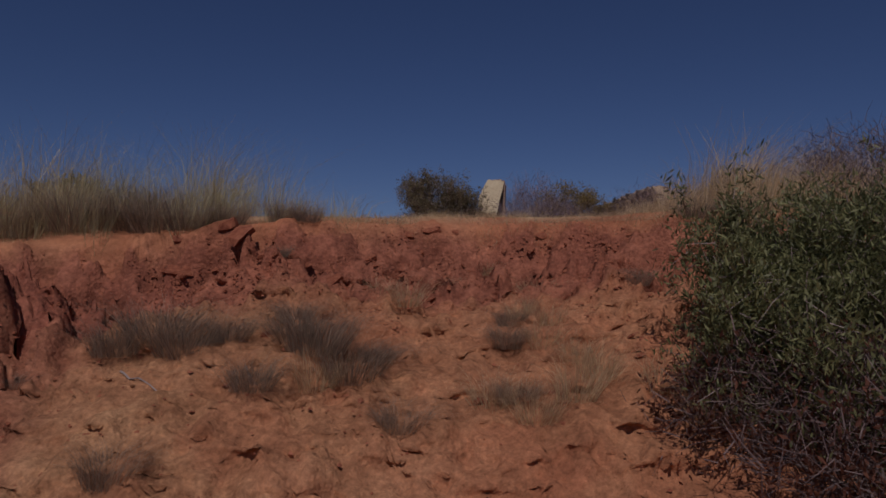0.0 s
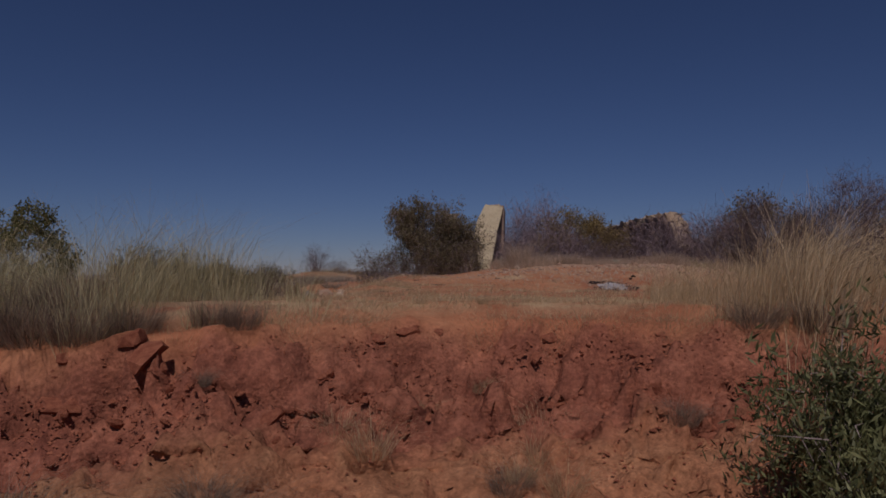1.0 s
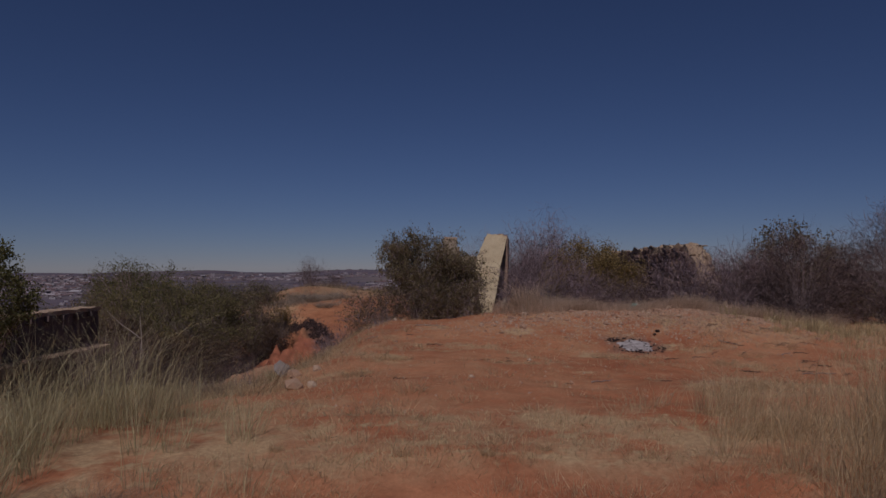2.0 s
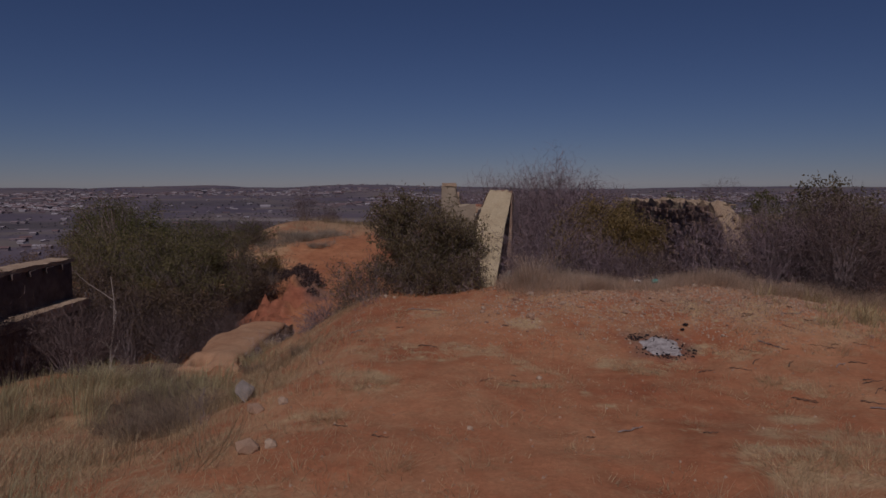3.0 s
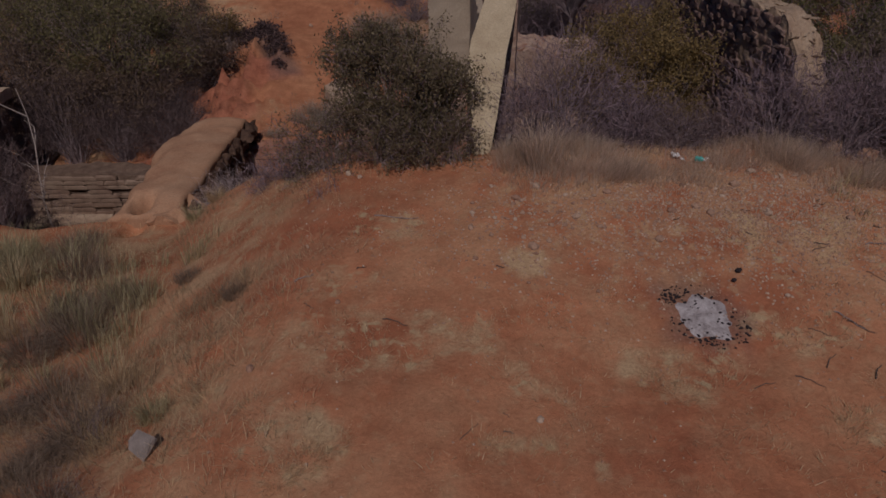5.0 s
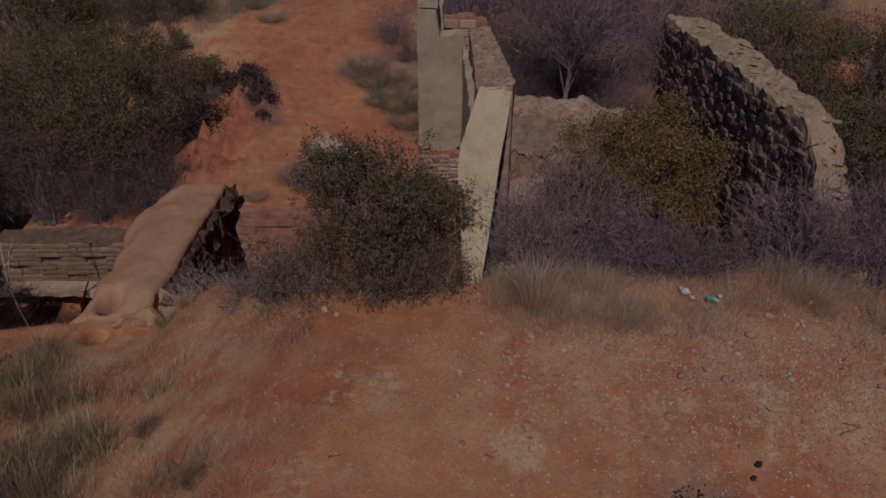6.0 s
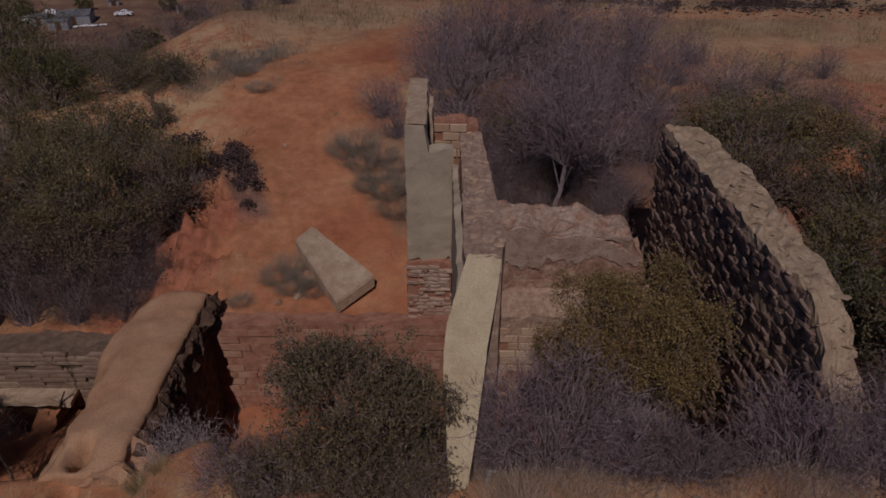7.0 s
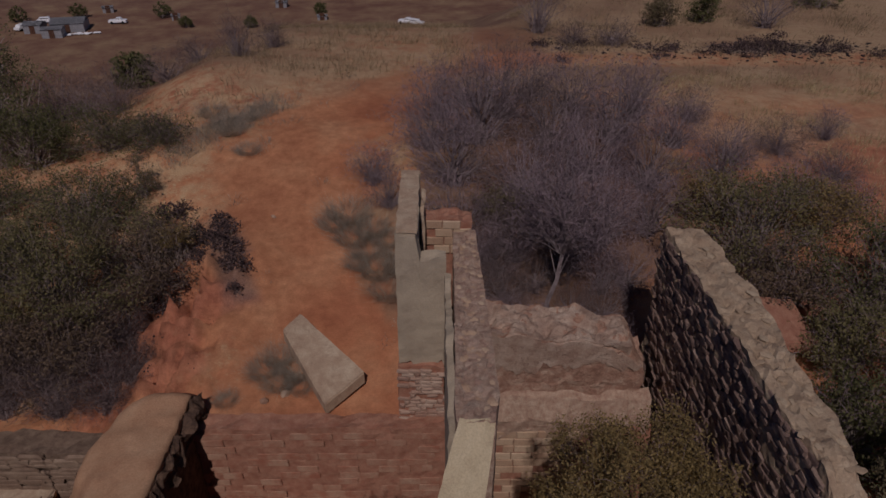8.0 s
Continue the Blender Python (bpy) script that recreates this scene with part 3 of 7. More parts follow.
def ground_at(x, y):
    """Height of the ground's sheet under points, between its grid lines."""
    x, y = np.asarray(x, float), np.asarray(y, float)
    i = np.clip(np.searchsorted(gx, x) - 1, 0, len(gx) - 2)
    j = np.clip(np.searchsorted(gy, y) - 1, 0, len(gy) - 2)
    u, v = np.clip((x - gx[i]) / (gx[i + 1] - gx[i]), 0, 1), np.clip((y - gy[j]) / (gy[j + 1] - gy[j]), 0, 1)
    return (GZ[j, i] * (1 - u) + GZ[j, i + 1] * u) * (1 - v) + (GZ[j + 1, i] * (1 - u) + GZ[j + 1, i + 1] * u) * v


def gz(x, y):
    return float(ground_at(np.array([x]), np.array([y]))[0])


# ---- masonry of the ruin ----
def rough_box(x0, x1, y0, y1, z0, top, step=0.16, rough=0.03, seed=0, lean=None, smooth=False):
    """A block of old masonry: a ragged top given by top(x, y), worn faces and edges."""
    nx, ny = max(2, round((x1 - x0) / step)), max(2, round((y1 - y0) / step))
    zt = float(np.max(top(np.array([x0, x1, (x0 + x1) / 2]), np.array([y0, y1, (y0 + y1) / 2]))))
    nz = max(2, round((zt - z0) / step))
    keys, verts, faces = {}, [], []

    def vert(i, j, k):
        if (i, j, k) not in keys:
            keys[i, j, k] = len(verts)
            verts.append((i / nx, j / ny, k / nz))
        return keys[i, j, k]
    for i in range(nx):
        for j in range(ny):
            faces.append((vert(i, j, nz), vert(i + 1, j, nz), vert(i + 1, j + 1, nz), vert(i, j + 1, nz)))
            faces.append((vert(i, j, 0), vert(i, j + 1, 0), vert(i + 1, j + 1, 0), vert(i + 1, j, 0)))
    for i in range(nx):
        for k in range(nz):
            faces.append((vert(i, 0, k), vert(i + 1, 0, k), vert(i + 1, 0, k + 1), vert(i, 0, k + 1)))
            faces.append((vert(i, ny, k), vert(i, ny, k + 1), vert(i + 1, ny, k + 1), vert(i + 1, ny, k)))
    for j in range(ny):
        for k in range(nz):
            faces.append((vert(0, j, k), vert(0, j, k + 1), vert(0, j + 1, k + 1), vert(0, j + 1, k)))
            faces.append((vert(nx, j, k), vert(nx, j + 1, k), vert(nx, j + 1, k + 1), vert(nx, j, k + 1)))
    u = np.array(verts)
    x, y = x0 + u[:, 0] * (x1 - x0), y0 + u[:, 1] * (y1 - y0)
    z = z0 + u[:, 2] * (top(x, y) - z0)
    p = np.stack([x, y, z], 1)
    off = np.stack([fbm(p / 0.22, 3, seed), fbm(p / 0.22, 3, seed + 5), fbm(p / 0.22, 3, seed + 9)], 1)
    # worn corners: pull edges inwards
    on = (np.abs(u - 0.5) > 0.499).sum(1)
    p = p + off * rough * (0.4 + 0.4 * on[:, None])
    if lean:
        p[:, 0] += lean * (p[:, 2] - z0)
    return mesh_np("masonry", p, faces, None, smooth)


def block_mesh(w, h, d, bev, seed, irregular=0.0):
    """A dressed block or a stone with chamfered, uneven front; x along the wall, -y its front, z up."""
    r = random.Random(seed)

    def j(a):
        return r.uniform(-a, a)
    ring = []
    for y, s in ((0.0, 0.0), (-d * 0.6, 0.0), (-d, bev)):
        for sx, sz in ((-1, -1), (1, -1), (1, 1), (-1, 1)):
            ring.append((sx * (w / 2 - s) + j(irregular * w), y + (j(irregular * d * 0.5) if y < 0 else 0), sz * (h / 2 - s) + j(irregular * h)))
    mid = (j(irregular * w), -d * (1.0 + irregular * 0.3), j(irregular * h))
    ring.append(mid)
    f = []
    for a in (0, 4):
        for k in range(4):
            f.append((a + k, a + (k + 1) % 4, a + 4 + (k + 1) % 4, a + 4 + k))
    tri = [(8 + k, 8 + (k + 1) % 4, 12) for k in range(4)]
    m = bpy.data.meshes.new("block")
    m.from_pydata(ring, [], f + tri)
    return m


def stone_mesh(seed, flat=0.6, subdiv=1):
    bm = bmesh.new()
    bmesh.ops.create_icosphere(bm, subdivisions=subdiv, radius=0.5)
    r = random.Random(seed)
    ox = Vector((r.uniform(0, 50), r.uniform(0, 50), r.uniform(0, 50)))
    for v in bm.verts:
        n = noise.noise(v.co * 2.2 + ox) * 0.35 + noise.noise(v.co * 5 + ox) * 0.12
        v.co *= 1 + n
        v.co.x *= 1.0
        v.co.y *= r.uniform(0.98, 1.02) * 0.8
        v.co.z *= flat
    m = bpy.data.meshes.new("stone")
    bm.to_mesh(m)
    bm.free()
    return m


def chunk_mesh(seed, flat=0.6, points=13):
    """An angular broken lump: the hull of a few points in a flattened ball."""
    r = random.Random(seed)
    bm = bmesh.new()
    for k in range(points):
        d = Vector((r.gauss(0, 1), r.gauss(0, 1), r.gauss(0, 1))).normalized() * r.uniform(0.38, 0.55)
        bm.verts.new((d.x, d.y * 0.85, d.z * flat))
    made = bmesh.ops.convex_hull(bm, input=list(bm.verts))
    bmesh.ops.delete(bm, geom=list({g for g in made["geom_interior"] if isinstance(g, bmesh.types.BMVert)}), context="VERTS")
    m = bpy.data.meshes.new("chunk")
    bm.to_mesh(m)
    bm.free()
    return m


def lay_blocks(parent, x0, x1, z0, z1, y, bw, bh, mat, name="block", seed=0, depth=0.05, skip=0.0, gap=0.016, irregular=0.02, cap=300):
    """Courses of blocks on a wall face that looks towards -y, each an object of its own."""
    r = random.Random(seed)
    kinds = [block_mesh(bw * s - gap, bh - gap, depth, 0.012, seed + k, irregular) for k, s in enumerate((1.0, 1.0, 0.92, 0.55))]
    for m in kinds:
        m.materials.append(mat)
    row, z, made = 0, z1 - bh / 2, 0
    while z > z0:
        x = x0 - (bw / 2 if row % 2 else 0)
        while x < x1:
            k = r.choice((0, 1, 2)) if r.random() < 0.85 else 3
            w = bw * (1.0, 1.0, 0.92, 0.55)[k]
            if x + w / 2 > x0 and x + w < x1 + 0.15 and r.random() > skip and made < cap:
                ob = new(name, kinds[k])
                ob.parent = parent
                ob.location = (x + w / 2, y + r.uniform(-0.012, 0.012), z + r.uniform(-0.004, 0.004))
                ob.rotation_euler = (0, r.uniform(-0.012, 0.012), 0)
                made += 1
            x += w
        z -= bh
        row += 1


def between(me_, left, right):
    """Spreads a block built over x = 0 to 1 between two edges given along y."""
    co = np.empty(len(me_.vertices) * 3, np.float32)
    me_.vertices.foreach_get("co", co)
    co = co.reshape(-1, 3)
    l_, r_ = left(co[:, 1]), right(co[:, 1])
    co[:, 0] = l_ + co[:, 0] * (r_ - l_)
    me_.vertices.foreach_set("co", co.ravel())
    me_.update()
    return me_


def undercut(me_, amount, top):
    """Lets the side at x = 1 fall back under the sloping top."""
    co = np.empty(len(me_.vertices) * 3, np.float32)
    me_.vertices.foreach_get("co", co)
    co = co.reshape(-1, 3)
    deep = np.clip(top(co[:, 1]) - co[:, 2], 0, 1.2)
    co[:, 0] -= np.clip(co[:, 0], 0, 1) * np.minimum(amount * deep, 0.6)
    me_.vertices.foreach_set("co", co.ravel())
    me_.update()
    return me_


def edge(ys, xs):
    return lambda y: np.interp(y, ys, xs)


# central wing wall: a sloping plastered end and a worn flat top
centre_wall = thing("central_wing_wall", "plastered masonry wing wall with a sloping pale end, ruined", "wall", (1.45, 19, 0), kind="structure")


def place(me_, dx, dy, dz=0.0):
    me_.transform(Matrix.Translation((-dx, -dy, -dz)))
    return me_


end_left = edge((16.4, 17.0, 18.0, 18.3, 18.6, 19.06), (1.03, 1.01, 0.97, 1.03, 1.13, 1.30))
end_right = edge((16.4, 16.8, 17.5, 18.0, 18.5, 19.06), (1.18, 1.27, 1.42, 1.51, 1.63, 1.75))
part("plastered_end", place(between(undercut(rough_box(0, 1, 16.4, 19.06, -4.2, lambda x, y: 0.43 + (y - 16.4) * 0.68 + 0.016 * fbm2(x, y, 0.3, 3, 4) - 0.05 * sm(0.72, 1.0, x) * sm(18.75, 19.0, y), 0.09, 0.014, 11), 0.5, lambda y: 0.43 + (y - 16.4) * 0.68), end_left, end_right), 1.45, 19), PLASTER, centre_wall, "smooth pale lime plaster")
body_left = edge((19.0, 19.4, 20.9, 23.2, 24.7), (1.27, 1.25, 1.28, 1.32, 1.33))
body_right = edge((19.0, 19.6, 21.5, 23.2, 24.7), (1.74, 1.83, 1.82, 1.79, 1.77))


def body_top(x, y):
    return 2.20 - 0.105 * (y - 19.0) + 0.035 * fbm2(x, y, 0.3, 4, 7)


part("wall_body", place(between(rough_box(0, 1, 19.03, 24.7, -4.2, body_top, 0.08, 0.022, 12), body_left, body_right), 1.45, 19), WORN, centre_wall, "bare worn masonry")
part("plaster_skin", place(rough_box(1.16, 1.27, 19.3, 23.30, -1.5, lambda x, y: 1.92 - 0.095 * (y - 19.1) + 0.12 * fbm2(x, y, 0.8, 3, 17), 0.12, 0.015, 14), 1.45, 19), GREY_PLASTER, centre_wall, "grey render")

def ragged_foot(me_):
    """Breaks the lower edge of a skin of render."""
    co = np.empty(len(me_.vertices) * 3, np.float32)
    me_.vertices.foreach_get("co", co)
    co = co.reshape(-1, 3)
    low = sm(-0.2, -0.6, co[:, 2])
    co[:, 2] += low * (0.22 * fbm2(co[:, 0], 0 * co[:, 0], 0.16, 3, 28) + 0.06)
    me_.vertices.foreach_set("co", co.ravel())
    me_.update()
    return me_


# hollow pier beside it
pier = thing("ruined_pier", "grey rendered brick pier with a broken top", "wall", (0.7, 24.4, 0), kind="structure")
part("front_panel", place(ragged_foot(rough_box(0.28, 1.18, 23.36, 23.66, -0.62, lambda x, y: np.where(x < 0.68, 2.30, 1.80) + 0.05 * fbm2(x, y, 0.3, 3, 27) - 0.0 * y, 0.075, 0.012, 21)), 0.7, 24.4), GREY_PLASTER, pier, "smooth grey cement render")
part("side_wall", place(rough_box(0.30, 0.68, 23.65, 25.85, -1.9, lambda x, y: 2.33 + 0.035 * fbm2(x, y, 0.4, 3, 29), 0.11, 0.018, 22), 0.7, 24.4), GREY_PLASTER, pier)
part("capping", place(rough_box(0.305, 0.675, 23.45, 25.84, 2.30, lambda x, y: 2.37 + 0.02 * fbm2(x, y, 0.3, 3, 30), 0.1, 0.014, 23), 0.7, 24.4), CONCRETE, pier, "whitewashed capping")
part("inner_skin", place(rough_box(0.70, 0.78, 24.6, 25.6, -1.0, lambda x, y: 2.05 + 0.1 * fbm2(x, y, 0.2, 3, 33), 0.09, 0.02, 25), 0.7, 24.4), CONCRETE, pier)
back_wall = part("back_wall", place(rough_box(0.78, 1.72, 24.95, 25.4, -1.0, lambda x, y: np.where(x < 1.5, 1.74, 1.66) + 0.04 * fbm2(x, y, 0.2, 3, 31), 0.09, 0.02, 24), 0.7, 24.4), MORTAR, pier, "orange-tan blockwork")
part("broken_base", place(rough_box(0.24, 1.16, 23.28, 23.66, -2.1, lambda x, y: -0.60 + 0.05 * fbm2(x, y, 0.3, 3, 37), 0.09, 0.03, 26), 0.7, 24.4), MORTAR, pier, "exposed red brick core")

# cross wall between the central and the stone wall
cross = thing("cross_wall", "low limewashed rubble cross wall, broken along its top", "wall", (3.4, 23.4, 0), kind="structure")
def cross_top(x, y):
    return 0.42 - 0.1 * (x - 1.9) - 0.25 * (23.9 - y) + 0.13 * fbm2(x, y, 0.42, 4, 43) + 0.05 * fbm2(x, y, 0.16, 2, 44) - 0.5 * sm(4.6, 5.05, x)


part("wall_body", place(rough_box(1.84, 5.05, 23.15, 24.0, -1.9, cross_top, 0.08, 0.035, 41), 3.4, 23.4), CORE, cross, "red-stained rubble core")
part("lime_coat", place(ragged_foot(rough_box(1.84, 4.95, 23.115, 23.17, -0.62, lambda x, y: cross_top(x, y + 0.03) - 0.03, 0.07, 0.012, 44)), 3.4, 23.4), LIME, cross, "flaking pale lime coat")
part("lime_cap", place(rough_box(1.85, 4.7, 23.14, 23.97, 0.0, lambda x, y: cross_top(x, y) + 0.018, 0.08, 0.03, 45), 3.4, 23.4), LIME, cross, "pale worn top")
part("foot_ledge", place(rough_box(1.84, 5.2, 22.88, 23.2, -2.2, lambda x, y: -1.15 - 0.6 * sm(23.1, 22.9, y) + 0.1 * fbm2(x, y, 0.5, 4, 47), 0.14, 0.05, 42), 3.4, 23.4), WORN, cross, "red earth on the ledge")

# retaining wall behind the pit
retain = thing("retaining_wall", "coursed block retaining wall stained with red earth", "wall", (-1.3, 23.1, 0), kind="structure")
part("core", place(rough_box(-4.0, 1.2, 22.90, 23.32, -4.4, lambda x, y: -1.90 + 0.05 * fbm2(x, y, 0.4, 4, 53), 0.16, 0.03, 51), -1.3, 23.1), MORTAR, retain)
part("core", place(rough_box(1.84, 5.3, 22.90, 23.32, -4.4, lambda x, y: -1.86 + 0.05 * fbm2(x, y, 0.4, 4, 54), 0.16, 0.03, 52), -1.3, 23.1), MORTAR, retain)
side_retain = thing("retaining_wall", "grey rubble block retaining wall beside a rusted chute", "wall", (-7.4, 23.1, 0), kind="structure")
part("core", place(rough_box(-11.5, -4.8, 22.90, 23.5, -5.2, lambda x, y: -2.55 + 0.07 * fbm2(x, y, 0.5, 4, 55), 0.18, 0.04, 56), -7.4, 23.1), DUSTY, side_retain)

part("ledge", place(rough_box(-9.4, -7.0, 22.42, 22.95, -3.70, lambda x, y: -3.56 + 0.02 * fbm2(x, y, 0.3, 3, 57), 0.12, 0.02, 58), -7.4, 23.1), CONCRETE, side_retain, "pale concrete ledge")

# stone wall
stone_wall = thing("stone_wing_wall", "thick rubble stone wing wall with a worn mortar top", "wall", (5.7, 21, 0), kind="structure")


stone_left = edge((16.9, 18.5, 19.3, 21.0, 24.2), (5.60, 5.58, 5.47, 5.42, 5.29))
stone_right = edge((16.9, 18.3, 19.3, 20.4, 22.2, 24.2), (6.08, 6.02, 6.13, 6.08, 6.20, 6.00))


def stone_top(x, y):
    t = 1.95 + 0.06 * fbm2(x, y, 0.6, 4, 63) + 0.04 * fbm2(x, y, 0.2, 2, 64) - 0.04 * sm(22, 24.2, y)
    return np.where(y < 18.5, t - (18.5 - y) * 0.86, t)


body = between(rough_box(0, 1, 16.95, 24.2, -3.5, stone_top, 0.1, 0.05, 61), lambda y: stone_left(y) + 0.02, lambda y: stone_right(y) + 0.05 * fbm2(y, 0 * y, 0.35, 3, 65))
part("wall_body", place(body, 5.7, 21), STONE_TOP, stone_wall, "worn mortar and rubble core")

# earth-covered wing wall with a collapsed side
mound = thing("mud_covered_wing_wall", "mud-covered wing wall with a broken side coloured dark for shade", "wall", (-4.4, 21.3, -1.5), kind="structure")


def mound_top(x, y):
    u = (x + 4.45) / 0.65
    return -1.17 - 0.035 * (y - 18.7) - 0.10 * np.abs(np.clip(u + 0.1, -1.0, 1.0)) ** 3 - 1.5 * sm(-4.95, -5.75, x + 0.38 * sm(20.5, 22.3, y) + 0.2 * fbm2(x, y, 0.9, 3, 76)) + 0.06 * fbm2(x, y, 0.9, 4, 77) - 0.15 * sm(19.2, 18.4, y) - 1.3 * np.exp(-((x + 4.62) / 0.12) ** 2 - ((y - 18.92) / 0.2) ** 2) - 0.45 * sm(23.2, 23.9, y + 0.5 * sm(-4.6, -5.6, x))


def ragged(me_, x_side, amount, seed):
    """Breaks the side of a wall that looks along +x."""
    co = np.empty(len(me_.vertices) * 3, np.float32)
    me_.vertices.foreach_get("co", co)
    co = co.reshape(-1, 3).astype(float)
    near = sm(x_side - 0.25, x_side, co[:, 0])
    co[:, 0] += near * amount * (fbm(co / 0.28, 4, seed) - 0.25)
    co[:, 2] += near * amount * 0.8 * (fbm(co / 0.2, 3, seed + 3) - 0.4) * (co[:, 2] > -2.6)
    me_.vertices.foreach_set("co", co.astype(np.float32).ravel())
    me_.update()
    return me_


part("wall_body", place(rough_box(-6.1, -3.92, 18.5, 23.75, -4.6, mound_top, 0.09, 0.02, 71, smooth=True), -4.4, 21.3, -1.5), MUD, mound)
# edge and side panel are coloured dark to stand for this flank's shade
part("broken_edge", place(ragged(rough_box(-4.02, -3.74, 19.0, 23.45, -1.85, lambda x, y: -1.27 - 0.035 * (y - 18.7) - 0.2 * np.abs(fbm2(x, y, 0.5, 3, 78)), 0.07, 0.05, 72), -3.78, 0.13, 73), -4.4, 21.3, -1.5), SHADED_EARTH, mound, "ragged broken edge, dark crust deepened for shade")
part("side_face", place(rough_box(-3.96, -3.86, 18.9, 23.5, -4.6, lambda x, y: -1.75 - 0.05 * (y - 18.9) + 0 * x, 0.12, 0.018, 79), -4.4, 21.3, -1.5), SHADED_EARTH, mound, "earth side panel coloured dark to stand for shade")
part("foot", place(rough_box(-4.35, -3.55, 18.35, 19.15, -4.0, lambda x, y: -1.28 - 0.3 * sm(-4.0, -3.55, x) + 0.1 * fbm2(x, y, 0.3, 3, 74), 0.08, 0.08, 75), -4.4, 21.3, -1.5), MUD, mound, "crumbled earth at its foot")

# ribbed wall far to the side; its dark colour stands for the shaded face
ribbed = thing("ribbed_wing_wall", "ribbed concrete wing wall coloured dark for its shaded face, pale flat top", "wall", (-10, 19.5, 0), kind="structure")
part("wall_body", place(rough_box(-10.5, -9.85, 14.5, 23.75, -4.5, lambda x, y: 0.28 + 0.02 * fbm2(x, y, 0.4, 3, 83), 0.2, 0.02, 81), -10, 19.5), SHADED_CONCRETE, ribbed)
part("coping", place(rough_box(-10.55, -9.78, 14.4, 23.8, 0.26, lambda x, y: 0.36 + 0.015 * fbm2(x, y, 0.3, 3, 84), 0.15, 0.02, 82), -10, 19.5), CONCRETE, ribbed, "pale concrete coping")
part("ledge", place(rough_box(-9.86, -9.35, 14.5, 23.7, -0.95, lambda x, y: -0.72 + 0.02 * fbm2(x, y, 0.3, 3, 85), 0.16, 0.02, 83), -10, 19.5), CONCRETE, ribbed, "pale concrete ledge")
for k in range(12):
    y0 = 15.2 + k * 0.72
    part("rib", place(rough_box(-9.86, -9.74, y0, y0 + 0.34, 0.12, lambda x, y: 0.262 + 0 * x, 0.17, 0.01, 90 + k), -10, 19.5), SHADED_CONCRETE, ribbed)

# fallen slab on the red ground
slab = thing("fallen_slab", "fallen concrete slab lying tilted on red earth", "slab", (-1.3, 24.3, -1.5))


def prism(corners, thick, cuts=6, seed=0, rough=0.012):
    """A slab from four top corners and a thickness, with worn edges."""
    a, b, c, d = [Vector(v) for v in corners]
    bm = bmesh.new()
    n = cuts
    grid = [[bm.verts.new((a.lerp(b, i / n)).lerp(d.lerp(c, i / n), j / n)) for j in range(n + 1)] for i in range(n + 1)]
    for i in range(n):
        for j in range(n):
            bm.faces.new((grid[i][j], grid[i + 1][j], grid[i + 1][j + 1], grid[i][j + 1]))
    bm.normal_update()
    ext = bmesh.ops.extrude_face_region(bm, geom=list(bm.faces))
    for v in ext["geom"]:
        if isinstance(v, bmesh.types.BMVert):
            v.co.z -= thick
    bmesh.ops.recalc_face_normals(bm, faces=bm.faces)
    sharp = [e for e in bm.edges if e.is_manifold and e.calc_face_angle(0) > 0.8]
    bmesh.ops.bevel(bm, geom=sharp, offset=0.025, segments=2, affect="EDGES")
    for v in bm.verts:
        v.co += Vector((noise.noise(v.co * 4), noise.noise(v.co * 4 + Vector((9, 0, 0))), noise.noise(v.co * 5))) * rough
    return bm


def shifted(pts, o):
    return [tuple(Vector(p) - Vector(o)) for p in pts]


part("slab_body", prism(shifted([(-1.25, 23.30, -1.62), (-0.50, 24.05, -1.42), (-2.10, 25.72, -1.12), (-2.42, 25.22, -1.20)], (-1.3, 24.3, -1.5)), 0.30, 8, 3), CONCRETE, slab)
for k, (x, y, z, s) in enumerate(((8.3, 24.35, -0.35, 1.0), (9.3, 24.6, -0.55, 0.8))):
    ob = thing("fallen_slab", "broken red-stained slab fallen beside the stone wall", "slab", (x, y, z))
    part("slab_body", prism([(-0.5 * s, -0.7 * s, 0.05), (0.45 * s, -0.55 * s, -0.15), (0.3 * s, 0.7 * s, 0.05), (-0.6 * s, 0.6 * s, 0.2)], 0.3, 5, 9 + k, 0.03), MORTAR, ob)

# rusted chute and its rod by the side wall
chute = thing("rusted_chute", "rusted steel half-round chute below the block wall", "chute", (-7.7, 22.5, -3.72))
bm = bmesh.new()
ringa = []
for i in range(13):
    a = math.pi * i / 12
    ringa.append([bm.verts.new((0.55 * math.cos(a) * s, yy, -0.65 * math.sin(a) * s)) for s, yy in ((1, 0.35), (0.9, -0.35), (0.86, -0.35), (0.96, 0.35))])
for i in range(12):
    for k in range(4):
        bm.faces.new((ringa[i][k], ringa[i + 1][k], ringa[i + 1][(k + 1) % 4], ringa[i][(k + 1) % 4]))
part("trough", bm, RUST, chute)
bm = bmesh.new()
bmesh.ops.create_cone(bm, cap_ends=True, segments=8, radius1=0.02, radius2=0.016, depth=0.55, matrix=pose(0.55, -0.1, 0.22, 0, 28, 0))
part("rod", bm, RUST, chute, "thin rusted rod")


